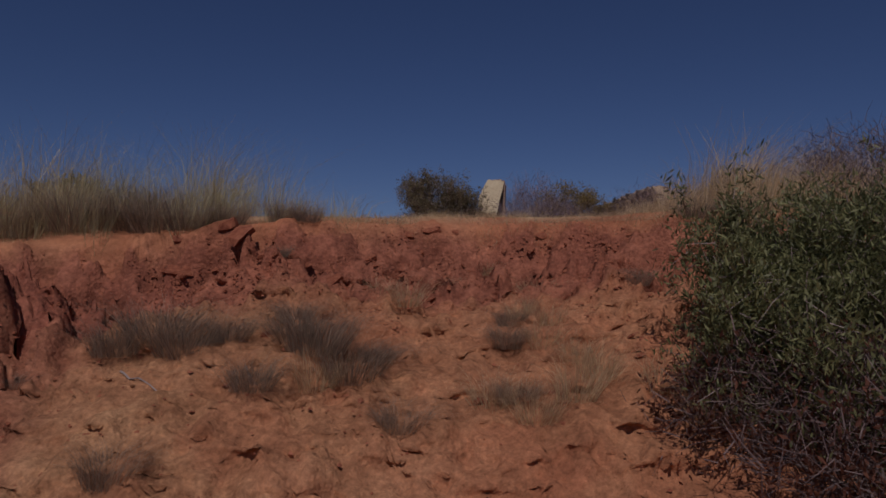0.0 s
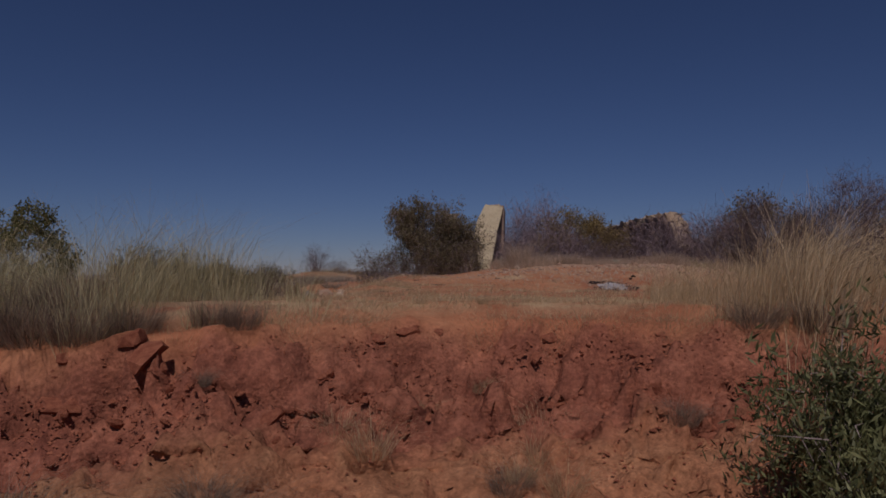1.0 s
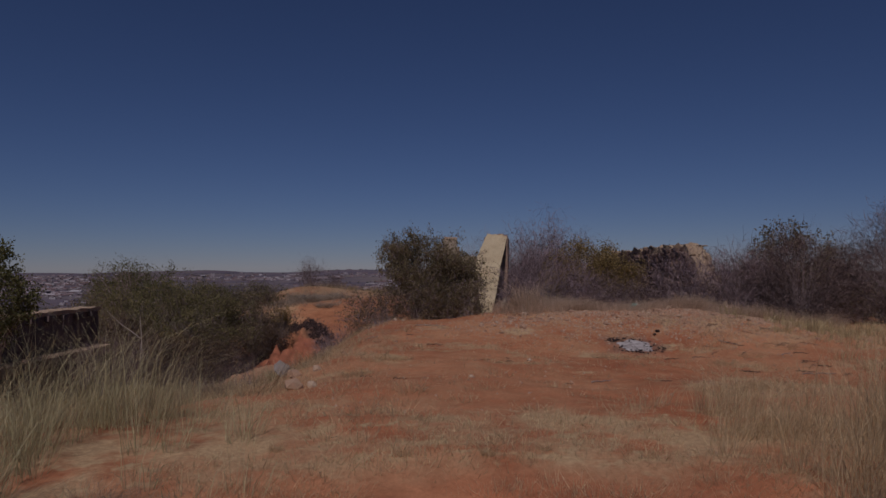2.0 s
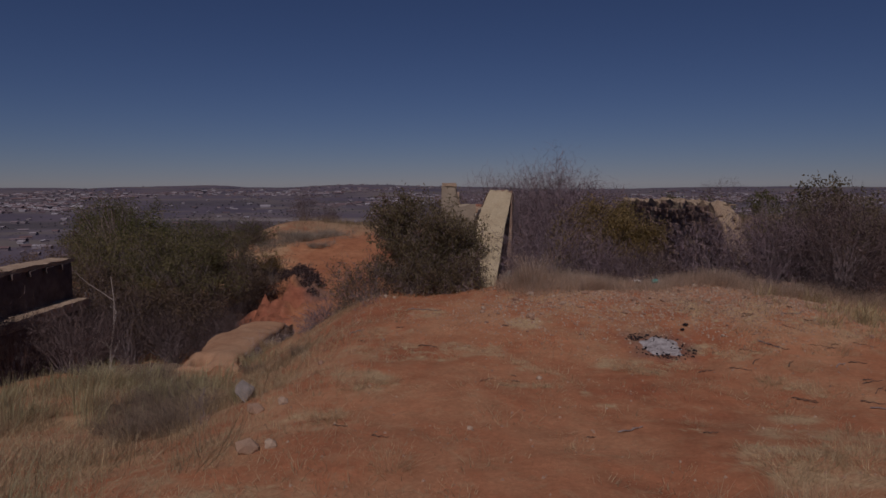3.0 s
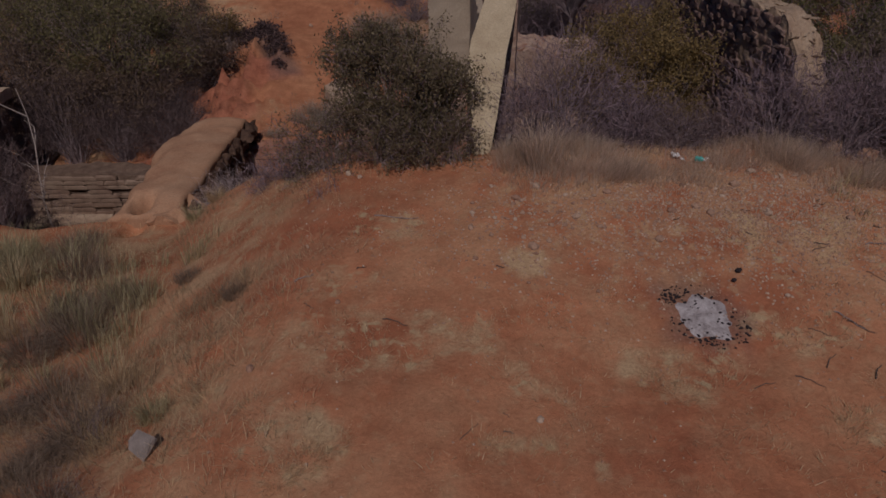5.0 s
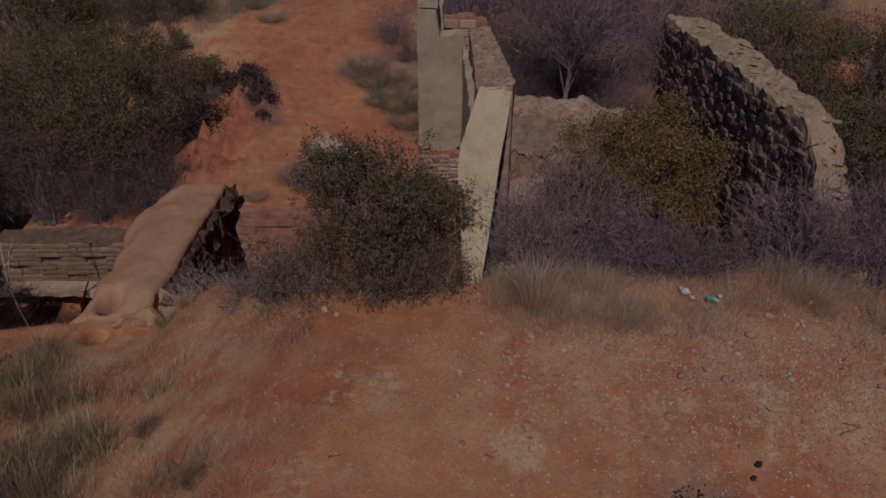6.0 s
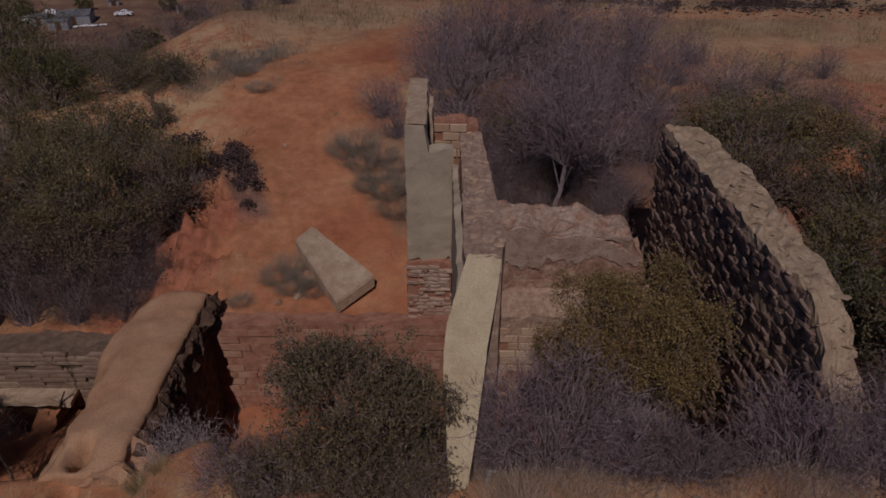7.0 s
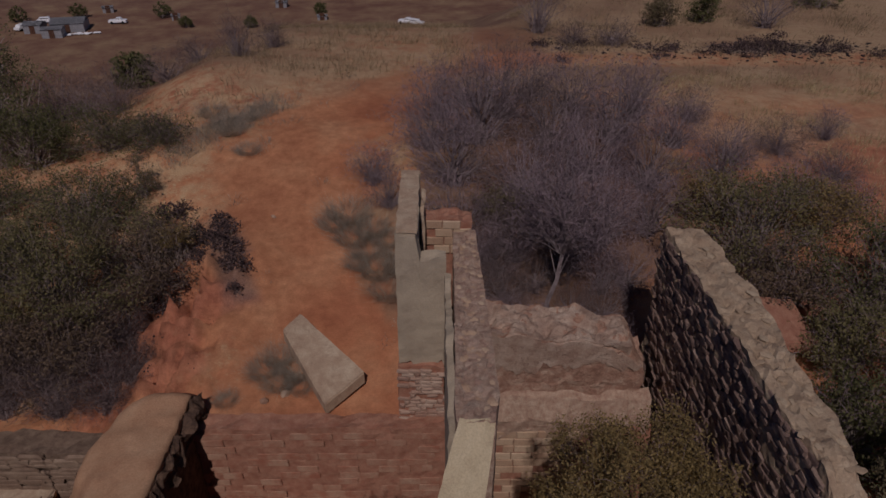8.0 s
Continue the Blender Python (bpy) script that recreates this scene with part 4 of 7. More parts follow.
# ---- plants ----
def prisms(p0, p1, r0, r1):
    """Three-sided tapered sticks as points and quads."""
    n = len(p0)
    d = p1 - p0
    d = d / np.maximum(np.linalg.norm(d, axis=1, keepdims=True), 1e-9)
    h = np.where(np.abs(d[:, 2:3]) < 0.9, np.array([[0, 0, 1.0]]), np.array([[1.0, 0, 0]]))
    a = np.cross(d, h)
    a /= np.linalg.norm(a, axis=1, keepdims=True)
    b = np.cross(d, a)
    v = []
    for base, r in ((p0, r0), (p1, r1)):
        for k in range(3):
            t = 2 * math.pi * k / 3
            v.append(base + (a * math.cos(t) + b * math.sin(t)) * np.reshape(r, (-1, 1)))
    v = np.stack(v, 1).reshape(-1, 3)
    o = np.arange(n)[:, None] * 6
    f = np.concatenate([o + np.array([[k, (k + 1) % 3, 3 + (k + 1) % 3, 3 + k]]) for k in range(3)])
    return v, f


def ribbons(p0, p1, r0, r1, rng):
    """Fine twigs: one tapering strip each, turned at random."""
    d = p1 - p0
    a = np.cross(d, rng.normal(size=d.shape))
    a /= np.maximum(np.linalg.norm(a, axis=1, keepdims=True), 1e-9)
    a0, a1 = a * np.reshape(r0, (-1, 1)), a * np.reshape(r1, (-1, 1))
    v = np.stack([p0 - a0, p0 + a0, p1 + a1, p1 - a1], 1).reshape(-1, 3)
    return v, np.arange(4 * len(p0)).reshape(-1, 4)


def blade_mesh(name, base, tall, lean, width, mat, rng, bend=0.5, short=False):
    """Grass: each blade two tapering quads, bent over in its own direction; short: one quad."""
    n = len(base)
    ang = rng.uniform(0, 2 * math.pi, n)
    side = np.stack([np.cos(ang), np.sin(ang), np.zeros(n)], 1) * (width * rng.uniform(0.6, 1.4, n))[:, None]
    tall = tall[:, None]
    mid = base + lean * 0.42 * tall + np.array([0, 0, 1.0]) * tall * 0.58
    tip = base + lean * (0.9 + bend) * tall + np.array([0, 0, 1.0]) * tall * (1.0 - 0.25 * np.linalg.norm(lean, axis=1, keepdims=True))
    if short:
        v = np.stack([base - side, base + side, tip + side * 0.2, tip - side * 0.2], 1).reshape(-1, 3)
        return mesh_np(name, v, np.arange(4 * n).reshape(n, 4), mat)
    v = np.stack([base - side, base + side, mid - side * 0.75, mid + side * 0.75, tip - side * 0.15, tip + side * 0.15], 1).reshape(-1, 3)
    o = np.arange(n)[:, None] * 6
    f = np.concatenate([o + np.array([[0, 1, 3, 2]]), o + np.array([[2, 3, 5, 4]])])
    return mesh_np(name, v, f, mat)


def tuft_mesh(seed, n, tall, spread, mat, lean=0.45, width=0.004, bias=(0.0, 0.0), short=False):
    rng = np.random.default_rng(seed)
    a, r = rng.uniform(0, 2 * math.pi, n), spread * np.sqrt(rng.uniform(0, 1, n))
    base = np.stack([r * np.cos(a), r * np.sin(a), np.full(n, -0.03)], 1)
    out = rng.uniform(0.15, 1.0, n) * lean
    b = a + rng.normal(0, 0.6, n)
    le = np.stack([out * np.cos(b) + bias[0], out * np.sin(b) + bias[1], np.zeros(n)], 1)
    return blade_mesh("blades", base, tall * rng.uniform(0.45, 1.0, n), le, width, mat, rng, short=short)


def grass_field(name, xs, ys, tall, mat, label, rng, clump=26, spread=0.13, lean=0.4, width=0.004, bias=(0.12, 0.0), short=False):
    """Grass that nobody could count: clumps of blades on the ground, one object."""
    n = len(xs)
    xs, ys, tall = np.repeat(xs, clump), np.repeat(ys, clump), np.repeat(tall, clump)
    m = n * clump
    a, r = rng.uniform(0, 2 * math.pi, m), spread * np.sqrt(rng.uniform(0, 1, m))
    xs, ys = xs + r * np.cos(a), ys + r * np.sin(a)
    base = np.stack([xs, ys, ground_at(xs, ys) - 0.03], 1)
    out = rng.uniform(0.1, 1.0, m) * lean
    b = a + rng.normal(0, 0.7, m)
    le = np.stack([out * np.cos(b) + bias[0], out * np.sin(b) + bias[1], np.zeros(m)], 1)
    me_ = blade_mesh(name, base, tall * rng.uniform(0.4, 1.0, m), le, width, mat, rng, short=short)
    return tagged(new(name, me_), label, "grass", kind="stuff")


def clump_points(rng, n, radii, low=-0.8):
    """Places in an uneven crown: mostly near its outside."""
    p = rng.normal(size=(n * 3, 3))
    p /= np.linalg.norm(p, axis=1, keepdims=True)
    p = p[p[:, 2] > low][:n]
    r = rng.uniform(0.25, 1.0, len(p)) ** 0.5
    r = r * (1 + 0.22 * fbm(p * 1.7 + rng.uniform(0, 9), 2, int(rng.integers(99))))
    return p * r[:, None] * np.asarray(radii)


def stems(rng, ends, root, radius, wobble=0.12, steps=4):
    """Crooked stems from the root to each end."""
    n = len(ends)
    root = np.asarray(root) + np.stack([rng.normal(0, 0.08, n), rng.normal(0, 0.08, n), np.zeros(n)], 1)
    p0s, p1s, r0s, r1s = [], [], [], []
    prev = root
    for k in range(1, steps + 1):
        t = k / steps
        nxt = root + (ends - root) * np.array([t ** 1.25, t ** 1.25, t ** 0.8]) + rng.normal(0, wobble * (0.5 if k == steps else 1), (n, 3)) * (1 - 0.5 * t)
        p0s.append(prev)
        p1s.append(nxt)
        r0s.append(np.full(n, radius * (1 - (t - 1 / steps) * 0.8)))
        r1s.append(np.full(n, radius * (1 - t * 0.8)))
        prev = nxt
    return np.concatenate(p0s), np.concatenate(p1s), np.concatenate(r0s), np.concatenate(r1s), prev


def twig_sticks(rng, tips, centre, per, length, radius):
    """Two-jointed twigs round each tip, bursting outwards."""
    b = np.repeat(tips, per, 0) + rng.normal(0, length * 0.35, (len(tips) * per, 3))
    out = b - np.asarray(centre)
    out /= np.maximum(np.linalg.norm(out, axis=1, keepdims=True), 1e-6)
    d = out * 0.5 + rng.normal(0, 0.6, b.shape) + np.array([0, 0, 0.25])
    d /= np.linalg.norm(d, axis=1, keepdims=True)
    ln = length * rng.uniform(0.4, 1.1, (len(b), 1))
    m = b + d * ln * 0.5
    d2 = d + rng.normal(0, 0.5, b.shape)
    d2 /= np.linalg.norm(d2, axis=1, keepdims=True)
    e = m + d2 * ln * 0.5
    k = rng.uniform(0.6, 1.2, len(b)) * radius
    return np.concatenate([b, m]), np.concatenate([m, e]), np.concatenate([k, k * 0.75]), np.concatenate([k * 0.75, k * 0.35]), e


def leaf_cloud(rng, where, length, width, rise=0.3):
    n = len(where)
    d = rng.normal(0, 1, (n, 3)) + np.array([0, 0, rise])
    d /= np.linalg.norm(d, axis=1, keepdims=True)
    s = np.cross(d, rng.normal(0, 1, (n, 3)) + np.array([0, 0, 0.6]))
    s /= np.maximum(np.linalg.norm(s, axis=1, keepdims=True), 1e-6)
    ln = (length * rng.uniform(0.55, 1.2, n))[:, None]
    w = s * (width * rng.uniform(0.7, 1.2, n))[:, None]
    v = np.stack([where, where + d * ln * 0.45 + w, where + d * ln, where + d * ln * 0.45 - w], 1).reshape(-1, 3)
    return v, np.arange(4 * n).reshape(n, 4)


def bush(name, at, radii, label, leaf, count, size=(0.045, 0.012), twig=TWIG, clumps=70, per=5, twig_len=0.28, seed=1, stem=0.014, lift=None, bark=BARK, group="", spread=0.16, category="bush", rise=0.3, holes=None, puffs=0, puff=0.24):
    """A shrub: crooked stems, twigs round each clump, and leaves on the twigs. lift: height of the crown's middle over the root."""
    rng = np.random.default_rng(seed)
    lift = radii[2] * 0.9 if lift is None else lift
    ob = thing(name, label, category, at, group)
    centre = np.array([0, 0, lift])
    ends = clump_points(rng, clumps, radii) + centre
    if puffs:
        hubs = clump_points(rng, puffs, np.asarray(radii) * 0.86, -0.65)
        ends = hubs[rng.integers(0, len(hubs), clumps)] + rng.normal(0, 1, (clumps, 3)) * puff * min(radii) * np.array([1, 1, 0.6]) + centre
        l0, l1, k0, k1, _ = stems(rng, hubs + centre, (0, 0, -0.15), stem * 2.4, 0.06 * max(radii))
        for i in range(min(12, len(hubs))):
            v, f = prisms(l0[i::len(hubs)], l1[i::len(hubs)], k0[i::len(hubs)], k1[i::len(hubs)])
            part("limb", mesh_np("limb", v, f, bark), bark, ob)
    if holes is not None:
        ends = ends[fbm(ends / (0.5 * max(radii)), 2, seed) > holes]
    p0, p1, r0, r1, tips = stems(rng, ends, (0, 0, -0.15), stem, 0.07 * max(radii))
    v, f = prisms(p0, p1, r0, r1)
    tagged(part("branchwork", mesh_np("branchwork", v, f, bark), bark, ob), kind="stuff" if clumps < 30 else "")
    q0, q1, s0, s1, ends2 = twig_sticks(rng, tips, (0, 0, lift * 0.6), per, twig_len, stem * 0.16 + 0.0015)
    v, f = ribbons(q0, q1, s0, s1, rng)
    tagged(part("twig_mass", mesh_np("twig_mass", v, f, twig), twig, ob), kind="stuff")
    if count:
        k = rng.integers(0, len(ends2), count)
        t = rng.uniform(0, 1, (count, 1))
        w = q0[k] * (1 - t) + ends2[k] * t + rng.normal(0, spread * min(radii) * 0.35, (count, 3))
        v, f = leaf_cloud(rng, w, *size, rise)
        tagged(part("foliage", mesh_np("foliage", v, f, leaf), leaf, ob), kind="stuff")
    return ob


def bare_bush(name, at, radii, label, seed, twig=TWIG, clumps=160, per=24, twig_len=0.34, stem=0.011, lift=None, group="", bark=THORN_BARK):
    return bush(name, at, radii, label, None, 0, twig=twig, clumps=clumps, per=per, twig_len=twig_len, seed=seed, stem=stem, lift=lift, bark=bark, group=group)


# the front bush before the pit and the scrub beside it
bush("evergreen_bush", (0.03, 17.35, -0.1), (0.92, 0.85, 1.12), "dense dark grey-green bush with a ragged crown and bare lower twigs", LEAF_GREY, 32000, (0.053, 0.0105), TWIG, 240, 8, 0.27, 101, lift=1.32, spread=0.11, puffs=22, puff=0.185, rise=0.9)
for k, (x, y, r_) in enumerate(((0.78, 16.55, (0.34, 0.32, 0.34)), (0.35, 16.6, (0.4, 0.3, 0.36)), (-0.15, 16.6, (0.45, 0.32, 0.32)))):
    bush("evergreen_bush", (x, y, gz(x, y) - 0.05), r_, "low grey-green shoots at the foot of a dense bush", LEAF_GREY, 3200, (0.042, 0.0085), TWIG, 40, 12, 0.22, 115 + k, 0.008, lift=0.3, group="low shoots before the bush")
bush("evergreen_bush", (-0.85, 17.0, -0.1), (0.75, 0.55, 0.6), "low grey-green bush tangled with dry twigs", LEAF_GREY, 8000, (0.042, 0.0085), TWIG, 90, 14, 0.3, 102, lift=0.5)
bare_bush("thorn_bush", (2.3, 17.35, -0.2), (1.0, 0.7, 0.95), "leafless purple-grey thorn bush beside the wall", 103, lift=1.05)
bare_bush("thorn_bush", (1.75, 17.7, -0.6), (0.5, 0.5, 0.8), "leafless thorn bush close against the plastered wall", 113, lift=1.0, clumps=70)
bare_bush("thorn_bush", (3.3, 17.05, -0.1), (0.7, 0.5, 0.6), "low leafless purple-grey thorn bush", 104, lift=0.65)
bush("yellow_green_bush", (3.72, 19.0, -1.2), (1.38, 1.1, 1.28), "rounded yellow-green bush in front of the stone wall", LEAF_YELLOW, 42000, (0.044, 0.0135), TWIG_DARK, 260, 6, 0.22, 105, lift=1.9, puffs=48, puff=0.15)
bare_bush("thorn_bush", (5.2, 17.05, -0.1), (1.05, 0.65, 0.9), "leafless purple-grey thorn bush", 106, lift=0.85)
bare_bush("thorn_bush", (3.75, 16.75, gz(3.75, 16.75)), (0.62, 0.32, 0.28), "low dark tangle of bare twigs round some litter", 116, TWIG_DARK, 60, 16, 0.26, 0.008, lift=0.28)
bare_bush("thorn_bush", (5.95, 16.75, 0.2), (0.6, 0.4, 0.75), "leafless purple-grey thorn bush at the foot of the stone wall", 114, lift=0.75, clumps=90)
bare_bush("thorn_bush", (7.2, 16.6, 0.2), (1.2, 0.9, 0.95), "dark leafless thorn bush beyond the stone wall", 107, TWIG_DARK, 240, 28, lift=0.85)
bare_bush("thorn_bush", (9.0, 16.4, 0.3), (1.4, 1.0, 1.2), "dark leafless thorn bush with upright twigs", 108, TWIG_DARK, 240, 28, lift=1.0)
bare_bush("thorn_bush", (6.75, 17.5, -0.4), (0.75, 0.7, 0.9), "dark leafless thorn bush against the stone wall", 112, TWIG_DARK, 110, 24, lift=1.35)
bush("evergreen_bush", (8.0, 18.6, -0.3), (1.2, 1.0, 1.1), "dark green bush behind the thorn scrub", LEAF_GREY, 12000, (0.06, 0.018), seed=109, lift=1.5)
bare_bush("thorn_bush", (-1.75, 17.7, -0.9), (0.5, 0.4, 0.4), "low leafless thorn bush at the pit's edge", 110, lift=0.55, clumps=80)
bare_bush("thorn_bush", (-3.05, 18.9, -1.9), (0.5, 0.4, 0.45), "pale leafless thorn bush below the mud wall", 111, PALE_TWIG, 90, 14, lift=0.65)

# dark evergreens beside the path behind the ruin
for k, (x, y, r, zz, n) in enumerate(((-7.9, 26.3, (2.0, 1.6, 1.35), -0.3, 24000), (-6.0, 27.3, (1.2, 1.25, 1.1), -0.75, 12000), (-10.3, 27.2, (2.1, 1.8, 1.35), -0.3, 18000),
                                      (-8.6, 29.6, (1.7, 1.4, 1.1), -0.4, 13000), (-9.3, 33.7, (1.5, 1.2, 1.1), 0.0, 11000), (-7.5, 33.2, (0.9, 0.9, 0.8), 0.2, 6000), (-7.6, 24.9, (1.6, 1.0, 1.0), -1.2, 14000), (-9.8, 25.0, (1.3, 1.0, 1.1), -1.0, 12000), (-6.2, 28.9, (0.9, 0.9, 0.8), -0.7, 7000), (-11.8, 30.2, (1.6, 1.3, 1.1), -0.7, 11000), (-13.6, 28.6, (1.6, 1.4, 1.2), -0.7, 10000))):
    bush("evergreen_bush", (x, y, gz(x, y) - 0.1), r, "dull olive-brown bush tangled with bare twigs beside the red path", (LEAF_SCRUB, LEAF_BROWN, LEAF_SCRUB, LEAF_DARK, LEAF_DARK, LEAF_DARK, LEAF_BROWN, LEAF_BROWN, LEAF_SCRUB, LEAF_DARK, LEAF_BROWN)[k], int(n * 0.62), (0.07, 0.017), TWIG_DARK, 200, 8, 0.36, 120 + k, 0.02, lift=zz - gz(x, y), group="evergreens by the path", puffs=22, puff=0.22)
for k, (x, y, r, leaf) in enumerate(((-5.35, 27.7, (0.3, 0.3, 0.62), LEAF_YELLOW), (-7.3, 30.6, (0.55, 0.45, 0.6), LEAF_GREY), (-8.3, 25.6, (0.4, 0.35, 0.4), LEAF_YELLOW), (-8.9, 27.4, (0.5, 0.4, 0.5), LEAF_GREY), (-7.4, 27.9, (0.5, 0.4, 0.45), LEAF_GREY))):
    zz = (0.62, 0.6, 1.75, 2.0, 1.9)[k]
    bush("pale_shrub", (x, y, gz(x, y) - 0.05), r, "small pale yellowish shrub among olive-brown bushes", leaf, 2600, (0.04, 0.014), PALE_TWIG, 40, 6, 0.22, 131 + 10 * k, 0.01, lift=zz, group="pale shrubs by the path", puffs=8, puff=0.25)
bush("shade_tree", (-13.6, 35.0, -3.0), (2.4, 1.8, 1.8), "dark spreading thorn tree", LEAF_DARK, 9000, (0.08, 0.02), TWIG_DARK, 90, 7, 0.5, 132, 0.05, lift=3.0, category="tree")
bush("shade_tree", (-16.5, 38.5, gz(-16.5, 38.5)), (2.2, 1.7, 1.5), "dark spreading thorn tree on the slope", LEAF_DARK, 8000, (0.09, 0.022), TWIG_DARK, 90, 7, 0.5, 134, 0.05, lift=2.2, category="tree", puffs=14)
bush("evergreen_bush", (-11.8, 33.5, gz(-11.8, 33.5)), (1.6, 1.3, 1.1), "dark green bush on the slope beyond the path", LEAF_DARK, 9000, (0.08, 0.022), TWIG, 120, 6, 0.36, 135, 0.02, lift=1.0, puffs=16)
bush("evergreen_bush", (-9.2, 17.5, -1.3), (1.1, 0.9, 1.2), "dark green bush beyond the tall grass", LEAF_DARK, 11000, (0.07, 0.022), seed=133, lift=2.1)
for k, (x, y, r, lift) in enumerate(((-8.4, 20.6, (1.3, 0.9, 0.7), 1.5), (-8.6, 19.0, (1.1, 0.9, 0.7), 2.0), (-7.2, 18.9, (0.9, 0.6, 0.5), 1.5), (-9.6, 24.2, (0.9, 0.7, 0.9), 0.9), (-8.6, 24.3, (1.2, 0.8, 1.0), 1.3), (-7.3, 24.15, (0.9, 0.6, 0.7), 0.8), (-6.2, 24.3, (0.8, 0.7, 0.6), 0.6), (-5.9, 25.1, (0.6, 0.6, 0.5), 0.5), (-7.2, 25.3, (1.0, 0.7, 0.7), 0.7), (-6.6, 26.2, (0.8, 0.7, 0.6), 0.5), (-8.9, 25.2, (1.1, 0.8, 0.8), 0.8), (-10.6, 25.0, (1.1, 0.8, 0.9), 0.9), (-11.6, 26.2, (1.1, 0.9, 0.9), 0.9))):
    bare_bush("thorn_bush", (x, y, gz(x, y)), r, "dark leafless thorn bush growing in the pit", 140 + k, TWIG_DARK, 110, 26, lift=lift, group="thorn scrub in the pit")


def dead_tree(at, tall, label, seed):
    """One thin pale trunk with a few forked branches."""
    rng = np.random.default_rng(seed)
    ob = thing("dead_tree", label, "tree", at)
    z = np.linspace(0, tall, 9)
    p = np.stack([0.05 * np.sin(z * 2.1) + 0.03 * z, 0.06 * np.cos(z * 1.7), z], 1)
    r_ = np.linspace(0.028, 0.008, 9)
    v, f = prisms(p[:-1], p[1:], r_[:-1], r_[1:])
    part("trunk", mesh_np("trunk", v, f, PALE_BARK), PALE_BARK, ob)
    for k in range(9):
        i = 4 + int(rng.integers(0, 4))
        d = np.array([rng.uniform(-1, 1), rng.uniform(-0.6, 0.6), rng.uniform(0.5, 1.1)]) * rng.uniform(0.3, 0.6)
        q = np.array([p[i], p[i] + d * 0.5 + rng.normal(0, 0.03, 3), p[i] + d + rng.normal(0, 0.06, 3), p[i] + d * 1.5 + rng.normal(0, 0.1, 3)])
        v, f = prisms(q[:-1], q[1:], np.array([0.013, 0.010, 0.007]), np.array([0.010, 0.007, 0.003]))
        part("branch", mesh_np("branch", v, f, PALE_BARK), PALE_BARK, ob)


dead_tree((-7.35, 20.5, gz(-7.35, 20.5)), 4.5, "thin dead tree with pale bare branches", 136)

# behind the cross wall: a bare tree and grey scrub
def bare_tree(at, tall, spread, label, seed, bark=THORN_BARK, twig=TWIG):
    rng = np.random.default_rng(seed)
    ob = thing("bare_tree", label, "tree", at)
    levels = [np.array([0, 0, -0.2]), np.array([0.03, 0, 0.6]), np.array([0.2, 0.0, 1.15]), np.array([0.26, 0.02, 1.75]), np.array([0.42, 0.05, 2.3])]
    levels = [p * np.array([1, 1, tall / 4.6]) for p in levels]
    rad = np.array([0.075, 0.066, 0.056, 0.046, 0.036])
    v, f = prisms(np.array(levels[:-1]), np.array(levels[1:]), rad[:-1], rad[1:])
    part("trunk", mesh_np("trunk", v, f, bark), bark, ob)
    ends = clump_points(rng, 120, (spread, spread, tall * 0.34), -0.25) + np.array([0.4, 0.35, tall * 0.63])
    seg = []
    for k in range(len(ends)):
        seg.append(levels[3 + int(rng.integers(0, 2))] if k > 5 else levels[2])
    root = np.array(seg)
    thick = np.where(np.arange(len(ends)) % 12 == 0, 0.042, 0.014)
    prev, p0, p1, r0, r1 = root, [], [], [], []
    for k in range(1, 5):
        t = k / 4
        nxt = root + (ends - root) * np.array([t, t, t ** 0.75]) + rng.normal(0, 0.08, ends.shape)
        p0.append(prev), p1.append(nxt), r0.append(thick * (1.2 - t)), r1.append(thick * (1.2 - t) * 0.72)
        prev = nxt
    v, f = prisms(np.concatenate(p0), np.concatenate(p1), np.concatenate(r0), np.concatenate(r1))
    part("branchwork", mesh_np("branchwork", v, f, bark), bark, ob)
    q0, q1, s0, s1, e = twig_sticks(rng, np.concatenate(p1[1:]), (0.3, 0, tall * 0.4), 13, 0.5, 0.0045)
    v, f = ribbons(q0, q1, s0, s1, rng)
    tagged(part("twig_mass", mesh_np("twig_mass", v, f, twig), twig, ob, "fine purple-grey twigs"), kind="stuff")
    return ob


